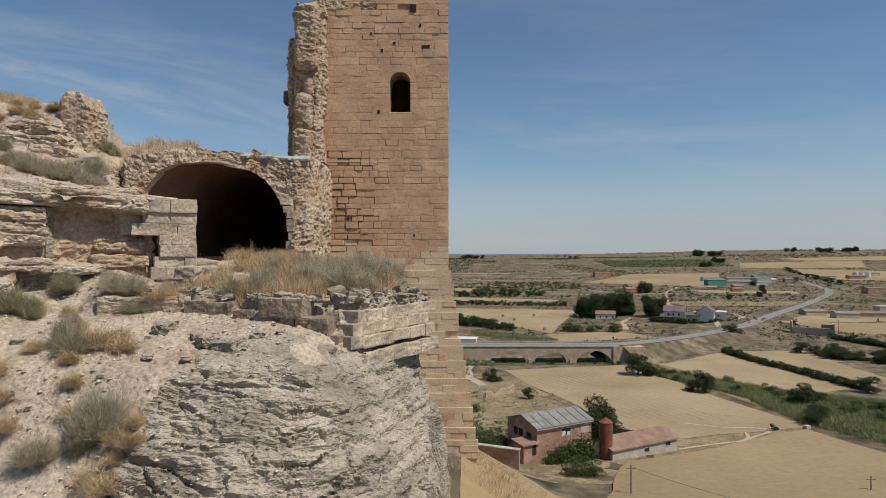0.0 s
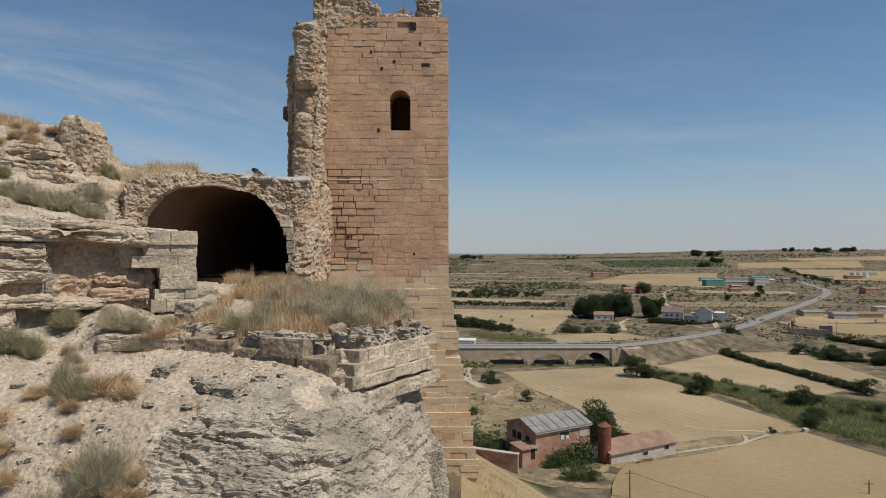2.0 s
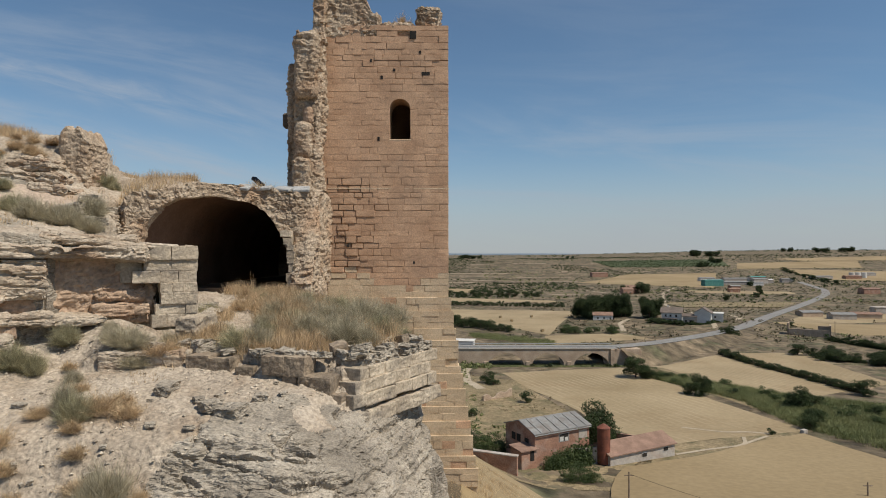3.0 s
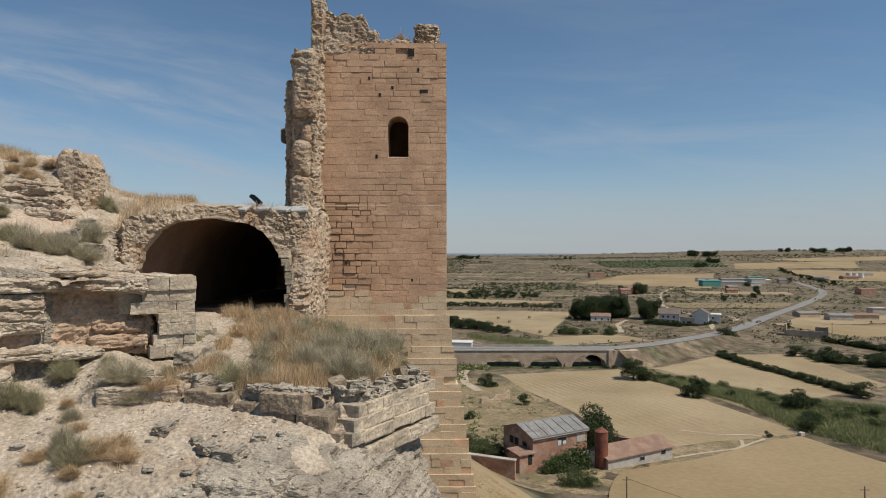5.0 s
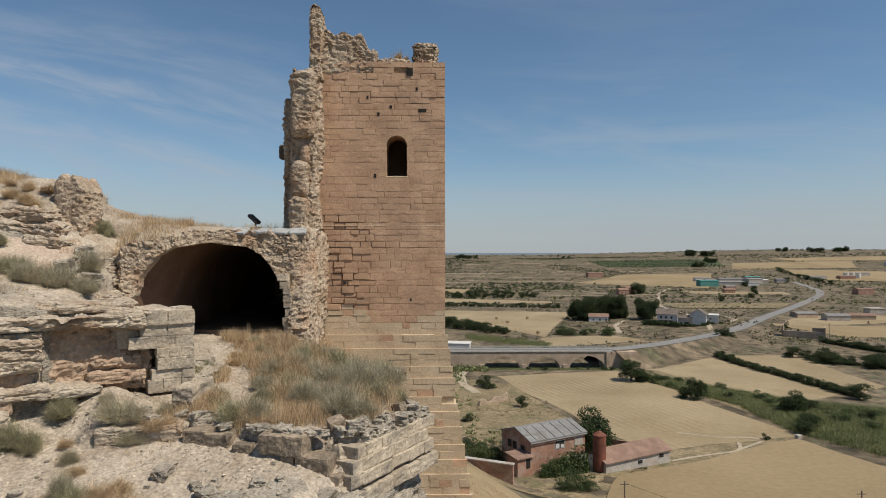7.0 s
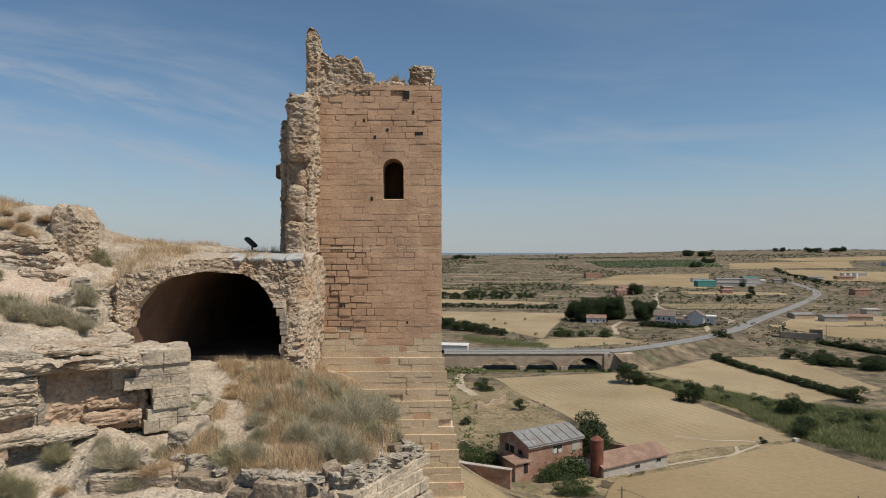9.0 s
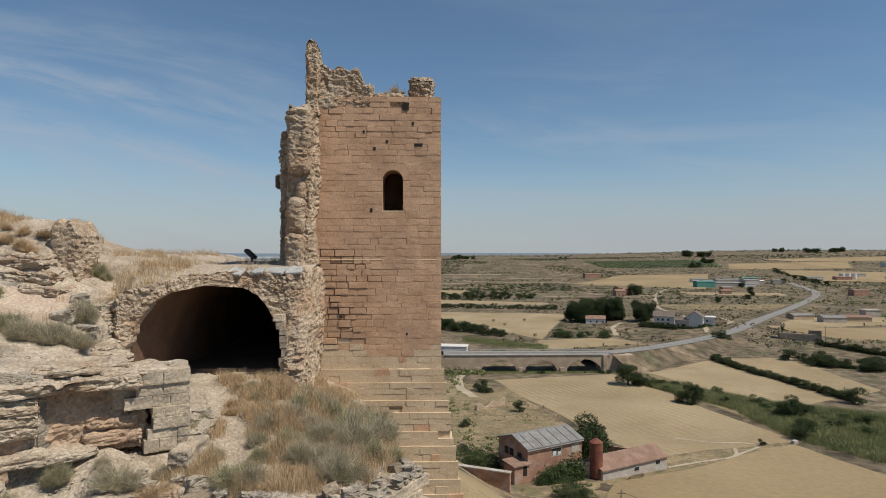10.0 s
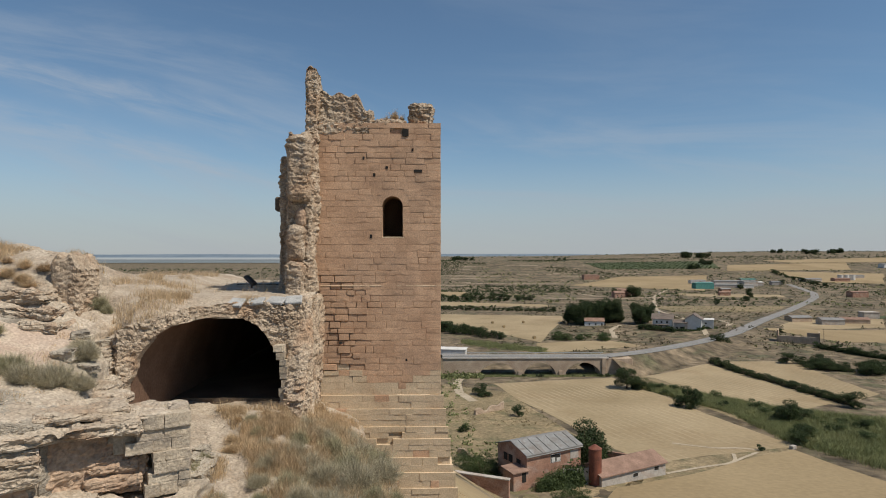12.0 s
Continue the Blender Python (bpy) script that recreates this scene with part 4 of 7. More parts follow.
def retaining_wall():
    """Two runs of big squared blocks that hold the terrace, meeting at a corner."""
    rnd = random.Random(3)
    wall = thing("retaining_wall", "low wall of big weathered stone blocks holding the terrace", "wall", pose(-1.95, 11.9, 44.2))
    # front run: lichened blocks, also coloured darker for grazing light, with earth between
    for x, y, z, w, h, rz in ((-5.08, 12.98, 44.93, 0.56, 0.34, -14), (-4.57, 12.84, 44.90, 0.50, 0.33, -16), (-3.36, 12.36, 45.00, 0.50, 0.38, -14), (-2.90, 12.24, 44.98, 0.46, 0.40, -16),
                              (-3.02, 12.3, 44.64, 0.30, 0.30, -12), (-2.66, 12.16, 44.66, 0.34, 0.34, -14), (-2.36, 12.06, 44.62, 0.42, 0.40, -14), (-2.16, 12.04, 44.34, 0.46, 0.30, -14), (-4.0, 12.62, 44.78, 0.40, 0.28, -12)):
        lay("block", rnd.choice(DARK_BLOCKS), x, y, z, w, 0.5, h, rz, rnd.uniform(-3, 3), rnd.uniform(-3, 3), wall)
    # the pale quoin and four rough courses back towards the tower
    ax, ay, bx, by = -1.93, 11.98, -0.52, 14.25
    n = math.hypot(bx - ax, by - ay)
    ang = math.degrees(math.atan2(by - ay, bx - ax))
    heights = (0.20, 0.24, 0.25, 0.24, 0.28)
    z = 45.14
    for row, h in enumerate(heights):
        u = 0.62 if row == 0 else rnd.uniform(0.0, 0.12) + (0.28 if row == 1 else 0)
        while u < n + 0.1:
            w = rnd.uniform(0.30, 0.62) if row else rnd.uniform(0.2, 0.4)
            k = (u + w / 2) / n
            top = z - 0.10 * (row == 4) + rnd.uniform(-0.015, 0.015) + 0.05 * (k - 0.5)
            if row or rnd.random() > 0.2:
                kind = BOULDERS if row == 0 else ASHLARS if row < 4 else BLOCKS
                lay("block", rnd.choice(kind), ax + (bx - ax) * k - 0.2 + 0.035 * row, ay + (by - ay) * k + 0.1 - 0.03 * row, top - h / 2, w * 1.05, 0.6, h * rnd.uniform(1.0, 1.08), ang + rnd.uniform(-3, 3), rnd.uniform(-3, 3), rnd.uniform(-2, 2), wall)
            u += w
        z -= h
    # broken lumps on top, towards the tower
    for i in range(30):
        k = rnd.uniform(0.12, 1.1)
        b = rnd.uniform(0.05, 0.75)
        s = rnd.uniform(0.12, 0.34)
        lay("block", rnd.choice(BOULDERS + DARK_BLOCKS[:1]), ax + (bx - ax) * k - b, ay + (by - ay) * k + b * 0.4, 45.16 + rnd.uniform(-0.05, 0.10), s, s * rnd.uniform(0.7, 1.1), s * rnd.uniform(0.45, 0.75), rnd.uniform(0, 180), rnd.uniform(-18, 18), rnd.uniform(-18, 18), wall)
    for i in range(16):
        s = rnd.uniform(0.12, 0.3)
        x = rnd.uniform(-4.6, -2.3)
        lay("block", rnd.choice(BOULDERS), x, 12.75 - 0.32 * (x + 4.3) + rnd.uniform(-0.05, 0.3), 45.16 + rnd.uniform(-0.03, 0.06), s * 1.3, s, s * 0.55, rnd.uniform(0, 180), rnd.uniform(-12, 12), rnd.uniform(-12, 12), wall)


retaining_wall()


def jamb_stones():
    """Pale squared stones left standing along one side of the vault's mouth."""
    rnd = random.Random(77)
    z = 46.0
    while z < 47.95:
        h = rnd.uniform(0.20, 0.30)
        lean = max(0.0, z - 47.2) * 0.35
        lay("jamb_stone", rnd.choice(ASHLARS), -5.36 - lean + rnd.uniform(-0.03, 0.03), 21.80, z + h / 2, rnd.uniform(0.22, 0.34), 0.5, h * 0.95, rnd.uniform(-6, 6), rnd.uniform(-3, 3), rnd.uniform(-4, 4), vault)
        z += h


jamb_stones()


def cut_wall():
    """The ashlar wall that closes the cut under the ledge, its end towards the path."""
    rnd = random.Random(8)
    wall = thing("ashlar_wall", "weathered ashlar wall under a rock ledge beside the vault", "wall", pose(-6.06, 15.05, 45.7, 0, 0, 31))
    z = 47.40
    for h, far, depth in ((0.33, 1.05, 0.0), (0.27, 1.75, 0.05), (0.28, 1.65, 0.05), (0.23, 0.82, 0.0), (0.28, 0.80, 0.0), (0.25, 0.92, 0.02), (0.3, 1.0, 0.02)):
        u = rnd.uniform(-0.03, 0.02)
        while u < far - 0.08:
            w = min(rnd.choice((0.28, 0.40, 0.52, 0.6)), far - u)
            if far - u - w < 0.16:
                w = far - u
            ob = lay("ashlar", rnd.choice(ASHLARS), 0, 0, 0, 1, 1, 1)
            ob.parent = wall
            back = depth + (0.22 if u > 1.0 else 0) + rnd.uniform(-0.02, 0.02)
            ob.matrix_local = pose(-u - w / 2, 0.27 + back, z - h / 2 - 45.7, rnd.uniform(-1.5, 1.5), rnd.uniform(-1, 1), rnd.uniform(-1.5, 1.5)) @ Matrix.Diagonal((w * 1.01, 0.55, h * 1.02, 1))
            u += w
        z -= h


cut_wall()


def ledges():
    """Overhanging beds of hard rock above the cut, the reddish undercut, and the layered outcrop above."""
    slant = pose(-8.72, 12.94, 0, 0, 0, 39)
    pale, red = "overhanging ledge of layered pale sandstone", "reddish undercut sandstone under the ledge"
    for i, (u0, u1, v0, v1, z0, z1, amt, mat, label, beds) in enumerate((
            (-1.6, 2.35, 0.0, 2.0, 47.06, 47.40, 0.13, M_PALEROCK, pale, 5.0), (1.5, 3.05, 0.1, 1.7, 47.30, 47.46, 0.06, M_PALEROCK, pale, 6.0), (0.2, 2.2, 0.45, 2.2, 47.38, 47.66, 0.10, M_PALEROCK, pale, 7.0),
            (-3.2, 0.34, 0.06, 2.2, 46.18, 47.12, 0.17, M_PALEROCK, pale, 4.0), (-3.4, 0.45, -0.15, 1.6, 45.66, 45.98, 0.12, M_PALEROCK, pale, 6.0), (-3.3, 0.2, 0.35, 1.6, 45.9, 46.3, 0.10, M_CLAY, red, 0.0),
            (-3.0, -0.3, -0.45, 1.2, 45.2, 45.55, 0.12, M_PALEROCK, pale, 5.0), (-3.0, -0.2, -0.1, 1.2, 45.4, 45.75, 0.08, M_CLAY, red, 0.0),
            (0.15, 2.6, 0.52, 2.2, 45.6, 47.15, 0.14, M_CLAY, red, 0.0), (1.18, 2.42, 0.30, 1.3, 45.72, 46.08, 0.10, M_CLAY, red, 9.0), (1.24, 2.36, 0.40, 1.3, 46.10, 46.34, 0.10, M_CLAY, red, 9.0), (1.20, 2.40, 0.46, 1.3, 46.32, 46.62, 0.12, M_CLAY, red, 9.0),
            (0.2, 1.5, 0.02, 1.2, 45.62, 45.84, 0.09, M_PALEROCK, pale, 8.0))):
        ob = rough_shell("rock_ledge", u0, u1, v0, v1, z0, z1, mat, 0.04, amt, 1.6, 500 + 20 * i, round_edge=0.045, beds=beds)
        ob.matrix_world = slant
        tagged(ob, label, "rock", "rock ledges")
    for i, (x0, x1, y0, y1, z0, z1, amt) in enumerate(((-14.5, -11.5, 18.3, 21.5, 49.2, 49.75, 0.2), (-14.8, -11.9, 18.7, 20.2, 49.7, 50.2, 0.2), (-13.0, -11.1, 17.9, 19.6, 48.95, 49.3, 0.16),
                                                       (-9.9, -9.0, 16.6, 17.6, 47.3, 47.75, 0.1), (-9.3, -8.3, 16.0, 17.0, 47.2, 47.55, 0.1), (-10.7, -9.75, 18.15, 19.8, 46.9, 48.55, 0.2), (-10.3, -9.4, 17.7, 18.7, 46.9, 47.7, 0.16))):
        ob = rough_shell("rock_ledge", x0, x1, y0, y1, z0, z1, M_PALEROCK, 0.045, amt, 1.6, 800 + 20 * i, round_edge=0.1, beds=4.0 + 1.7 * (i % 3))
        tagged(ob, pale, "rock", "rock ledges")


ledges()
step = rough_shell("rock_step", -0.85, 0.85, 0.0, 0.75, -0.5, 0.0, M_PALEROCK, 0.035, 0.06, 1.4, 861, round_edge=0.04, beds=7.0)
step.matrix_world = pose(-6.3, 12.72, 45.2, 0, 0, 11)
tagged(step, "flat pale step of bedrock on the slope", "rock", "rock ledges")
tagged(rough_shell("rock_pinnacle", -12.2, -11.25, 19.4, 20.7, 49.0, 51.3, M_RUBBLE, 0.05, 0.12, 2.4, 881, top=lambda x: 51.28 - 1.15 * np.clip(x + 11.6, 0, 1) - 0.7 * np.clip(-11.95 - x, 0, 1) + 0.07 * np.sin(x * 14), round_edge=0.07), "upright weathered pinnacle of earthy sandstone", "rock")


def wall_stub():
    ob = rough_shell("wall_stub", -6.05, -5.55, 13.7, 15.0, 45.0, 45.8, M_BLOCK, 0.04, 0.12, 3.4, 941, round_edge=0.04)
    tagged(ob, "low broken stub of a rubble wall beside the path", "wall")


wall_stub()


def loose_stones():
    rnd = random.Random(14)
    spots = [(-4.2, 10.9, 0.30), (-3.75, 10.75, 0.36), (-4.5, 11.2, 0.2), (-3.4, 11.3, 0.22), (-5.25, 11.6, 0.34), (-5.0, 10.4, 0.16), (-4.3, 10.3, 0.14), (-3.0, 11.4, 0.12), (-6.3, 13.2, 0.3), (-5.7, 13.5, 0.34), (-5.25, 13.35, 0.42),
             (-5.6, 14.1, 0.3), (-5.85, 14.6, 0.45), (-5.75, 15.1, 0.4), (-6.6, 13.7, 0.22), (-9.5, 11.4, 0.25), (-8.9, 9.9, 0.14), (-6.8, 9.7, 0.1), (-5.6, 9.6, 0.1), (-7.6, 11.0, 0.15), (-10.3, 17.2, 0.5), (-10.6, 18.3, 0.45), (-10.2, 18.9, 0.4), (-9.6, 17.0, 0.35), (-6.15, 15.7, 0.5), (-6.4, 16.1, 0.42), (-6.1, 16.3, 0.38), (-6.5, 16.7, 0.45), (-6.2, 16.9, 0.3), (-6.6, 17.3, 0.34), (-5.95, 15.9, 0.3)]
    for i in range(70):
        spots.append((rnd.uniform(-10.5, -3), rnd.uniform(9, 14.5), rnd.uniform(0.03, 0.10)))
    for x, y, s in spots:
        ob = lay("stone", rnd.choice(BOULDERS), x, y, hill_z(x, y) + s * 0.18, s * rnd.uniform(0.9, 1.5), s * rnd.uniform(0.8, 1.1), s * rnd.uniform(0.5, 0.75), rnd.uniform(0, 180), rnd.uniform(-10, 10), rnd.uniform(-10, 10))
        tagged(ob, "loose weathered sandstone lying on sandy earth", "stone", "loose stones")


loose_stones()


def gravel():
    """Fine gravel and chips on the bare slopes: one mesh."""
    rs = np.random.RandomState(51)
    n = 15000
    x, y = rs.uniform(-11.5, -2.0, n), rs.uniform(8.4, 21, n)
    keep = (vnoise(np.stack([x * 1.4, y * 1.4, 0 * x], -1), 3) > 0.35) & ((y < 15) | (np.abs(x - path_x(y)) < 0.6))
    x, y = x[keep], y[keep]
    z = np.array([hill_z(a, b) for a, b in zip(x, y)])
    r = 0.006 + 0.042 * rs.uniform(0, 1, len(x)) ** 5
    unit = np.array(((1, 0, 0), (0, 1, 0), (-1, 0, 0), (0, -1, 0), (0, 0, 0.7), (0, 0, -0.7)))
    V = np.stack([x, y, z], -1)[:, None] + unit[None] * (r[:, None] * rs.uniform(0.6, 1.3, (len(x), 6)))[..., None]
    tri = np.array(((0, 1, 4), (1, 2, 4), (2, 3, 4), (3, 0, 4), (1, 0, 5), (2, 1, 5), (3, 2, 5), (0, 3, 5)))
    F = (np.arange(len(x))[:, None, None] * 6 + tri[None]).reshape(-1, 3)
    mat = material("stone_chips", (0.30, 0.25, 0.19), (0.50, 0.43, 0.34), 3.0, fine=30, bump=0, island=0.35)
    tagged(obj("gravel", tri_mesh("gravel", V.reshape(-1, 3), F, mat)), "fine pale gravel and stone chips on bare earth", "gravel", kind="stuff")


gravel()

# ---- plants of the hillside ----
M_SHRUB = material("grey_green_shrub", (0.37, 0.33, 0.23), (0.53, 0.475, 0.345), 2.5, rough=0.8, fine=6, bump=0, island=0.4, translucent=0.4)
M_SHRUB2 = material("olive_shrub", (0.32, 0.30, 0.185), (0.46, 0.42, 0.275), 2.5, rough=0.8, fine=6, bump=0, island=0.4, translucent=0.4)
M_STRAW = material("dry_grass", (0.44, 0.32, 0.19), (0.62, 0.475, 0.305), 2.0, rough=0.8, fine=6, bump=0, island=0.35, translucent=0.3)
M_RUSTY = material("rusty_dead_stems", (0.34, 0.235, 0.14), (0.46, 0.33, 0.20), 2.0, rough=0.8, fine=6, bump=0, island=0.4, translucent=0.2)


def blades(base, tip, width, bend, rs):
    """Thin tapering stems, each bent once: points and faces."""
    n = len(base)
    mid = (base + tip) / 2 + bend
    side = np.cross(tip - base, rs.normal(size=(n, 3)))
    side /= np.maximum(np.linalg.norm(side, axis=1, keepdims=True), 1e-6)
    w = np.asarray(width).reshape(-1, 1) * side * 0.5
    V = np.stack([base - w, base + w, mid + w * 0.8, mid - w * 0.8, tip], 1).reshape(-1, 3)
    o = np.arange(n)[:, None] * 5
    F = np.concatenate([o + np.array([[0, 1, 2]]), o + np.array([[0, 2, 3]]), o + np.array([[3, 2, 4]])])
    return V, F


def shrub_mesh(seed, mat, n=9000, spread=1.0):
    """A rounded tussock of fine stems, one metre across and 0.8 high."""
    rs = np.random.RandomState(seed)
    a = rs.uniform(0, 2 * math.pi, n)
    el = np.arcsin(rs.uniform(0.12, 1, n) ** 0.8)
    ln = (rs.uniform(0.5, 1.0, n) + 0.35 * (rs.uniform(0, 1, n) > 0.94)) * (0.72 + 0.2 * np.sin(3 * a + seed) + 0.22 * np.sin(7 * a + 5 * el + 2 * seed))
    start = rs.uniform(0, 0.85, n)
    way = np.stack([np.cos(a) * np.cos(el) * 0.55 * spread, np.sin(a) * np.cos(el) * 0.55 * spread, np.sin(el) * 0.85], -1)
    tip = way * ln[:, None] + rs.normal(0, 0.085, (n, 3)) + np.stack([0 * a, 0 * a, 0.08 * start], -1)
    base = way * (ln * start)[:, None] + rs.normal(0, 0.03, (n, 3))
    base[:, 2] = np.maximum(base[:, 2] * 0.8, -0.02)
    V, F = blades(base, tip, rs.uniform(0.003, 0.008, n), rs.normal(0, 0.045, (n, 3)) + np.array([0, 0, 0.03]), rs)
    return tri_mesh("shrub", V, F, mat)


SHRUBS = [shrub_mesh(s, M_SHRUB) for s in (1, 2, 3)] + [shrub_mesh(s, M_SHRUB2) for s in (4, 5)]
STRAW = [shrub_mesh(s, M_STRAW, 2200, 0.75) for s in (6, 7, 8)] + [shrub_mesh(9, M_RUSTY, 2400, 0.8)]


def plant_shrubs():
    rnd = random.Random(31)
    spots = [(-5.15, 9.25, 0.75, 1.0), (-5.35, 9.1, 0.5, 0.7), (-6.3, 10.5, 0.62, 0.7), (-6.6, 10.7, 0.45, 0.6), (-8.75, 12.3, 0.95, 0.75), (-8.3, 12.4, 0.6, 0.5), (-5.9, 8.95, 0.7, 0.5), (-4.5, 13.35, 0.85, 0.55), (-4.05, 13.3, 0.7, 0.5),
             (-2.2, 13.5, 0.9, 0.7), (-1.75, 13.4, 0.7, 0.6), (-2.6, 14.2, 0.9, 0.7), (-3.2, 14.4, 0.8, 0.6), (-1.5, 14.5, 0.8, 0.65), (-2.0, 15.2, 1.0, 0.8), (-2.9, 15.6, 0.9, 0.75), (-1.4, 15.9, 0.8, 0.7), (-3.7, 15.2, 0.7, 0.55),
             (-2.4, 16.5, 1.0, 0.7), (-1.7, 17.3, 0.9, 0.7), (-3.0, 17.6, 0.9, 0.65), (-2.3, 18.5, 0.9, 0.65), (-3.6, 18.8, 0.8, 0.55), (-4.3, 20.1, 0.7, 0.5), (-3.1, 20.4, 0.8, 0.5), (-4.5, 16.9, 0.5, 0.4), (-4.0, 17.9, 0.6, 0.45),
             (-9.7, 15.6, 1.1, 0.7), (-9.2, 15.8, 0.8, 0.55), (-10.3, 15.3, 0.9, 0.6), (-10.9, 15.6, 0.9, 0.7), (-11.4, 15.0, 0.9, 0.7), (-9.9, 17.3, 0.8, 0.6), (-10.2, 17.6, 0.6, 0.5), (-6.75, 13.05, 0.9, 0.55), (-6.4, 12.8, 0.6, 0.4),
             (-8.15, 13.3, 0.62, 0.5), (-6.1, 13.75, 0.6, 0.45), (-7.4, 13.6, 0.4, 0.35), (-7.3, 12.1, 0.35, 0.3), (-5.3, 14.6, 0.5, 0.4), (-12.4, 17.2, 0.7, 0.5), (-3.4, 16.4, 0.8, 0.6), (-4.1, 18.9, 0.7, 0.5), (-2.6, 19.4, 0.8, 0.55), (-3.7, 21.2, 0.7, 0.45), (-4.2, 22.3, 0.6, 0.4), (-3.2, 22.2, 0.7, 0.45), (-1.1, 15.0, 0.6, 0.5), (-0.9, 16.5, 0.6, 0.5), (-4.5, 15.4, 0.6, 0.45), (-4.5, 16.3, 0.65, 0.5), (-4.9, 17.5, 0.5, 0.4), (-4.2, 14.4, 0.6, 0.45), (-5.4, 18.6, 0.5, 0.35), (-3.9, 16.9, 0.7, 0.55), (-5.9, 19.6, 0.45, 0.35), (-4.9, 19.3, 0.6, 0.4), (-7.2, 13.3, 0.4, 0.3), (-8.9, 11.6, 0.5, 0.4), (-11.2, 20.5, 0.6, 0.6), (-11.5, 20.2, 0.5, 0.45), (-10.85, 20.3, 0.4, 0.4), (-6.3, 15.9, 0.5, 0.45), (-6.35, 16.7, 0.45, 0.4), (-13.9, 18.6, 0.8, 0.8), (-13.3, 17.4, 0.7, 0.6)]
    for x, y, w, h in spots:
        if y > 14 and x > flank_x(y) - 0.35:
            continue
        w, h = w * 1.25, h * 1.15
        ob = lay("shrub", rnd.choice(SHRUBS), x, y, hill_z(x, y) - 0.03, w * rnd.uniform(0.85, 1.2), w * rnd.uniform(0.8, 1.1), h * rnd.uniform(0.8, 1.15), rnd.uniform(0, 360), rnd.uniform(-8, 8), rnd.uniform(-8, 8))
        tagged(ob, "grey-green thorny shrub on dry ground", "shrub", "shrubs on the hillside")
    tufts = [(-5.6, 9.4), (-5.9, 9.8), (-4.7, 8.8), (-4.5, 8.9), (-5.0, 8.7), (-6.2, 10.2), (-6.0, 10.7), (-6.0, 12.9), (-5.8, 13.1), (-6.3, 13.1), (-4.7, 8.5), (-3.9, 13.0), (-3.7, 12.9), (-4.6, 19.8), (-4.9, 20.0), (-5.2, 20.3), (-6.9, 9.6), (-7.2, 9.9), (-6.6, 9.3), (-5.5, 10.6), (-5.8, 11.0), (-7.0, 10.6), (-8.6, 11.0), (-4.6, 9.2), (-4.75, 9.0), (-7.7, 12.6), (-9.3, 12.0), (-6.9, 11.6), (-5.9, 17.6), (-6.1, 18.3), (-5.6, 18.9), (-6.3, 19.5), (-5.2, 17.3), (-6.6, 20.4), (-5.6, 20.4), (-4.9, 18.3), (-4.5, 19.2), (-13.0, 19.3), (-13.6, 19.5), (-12.7, 19.2), (-14.2, 19.4), (-13.3, 19.9), (-12.6, 19.8), (-14.0, 20.1), (-13.9, 19.1)]
    for x, y in tufts:
        s = rnd.uniform(0.45, 0.8)
        ob = lay("grass_tuft", rnd.choice(STRAW), x, y, hill_z(x, y) - 0.02, s * rnd.uniform(0.9, 1.7), s * rnd.uniform(0.9, 1.5), s * rnd.uniform(0.45, 0.75), rnd.uniform(0, 360))
        tagged(ob, "dry rust-brown grass tuft on sandy earth", "grass tuft", "dry tufts")


plant_shrubs()
for tx, ty, tz, ts in ((-1.75, 26.0, 56.95, 0.75), (-1.45, 26.1, 56.9, 0.6), (-2.1, 26.2, 56.95, 0.5)):
    tagged(lay("grass_tuft", STRAW[1], tx, ty, tz, ts, ts, ts * 0.9, 40 * tx), "dry straw tuft growing on the broken tower top", "grass tuft", "dry tufts")

WEED = shrub_mesh(33, M_STRAW, 90, 0.45)
for wx, wy, wh in ((-6.55, 19.6, 0.75), (-6.2, 19.9, 0.95), (-5.9, 20.3, 0.6), (-6.75, 20.1, 0.85), (-6.35, 20.4, 0.7)):
    tagged(lay("tall_weed", WEED, wx, wy, hill_z(wx, wy) - 0.03, 0.5, 0.5, wh * 1.1, 70 * wx), "tall thin dry weed before the vault's mouth", "weed", "dry weeds")


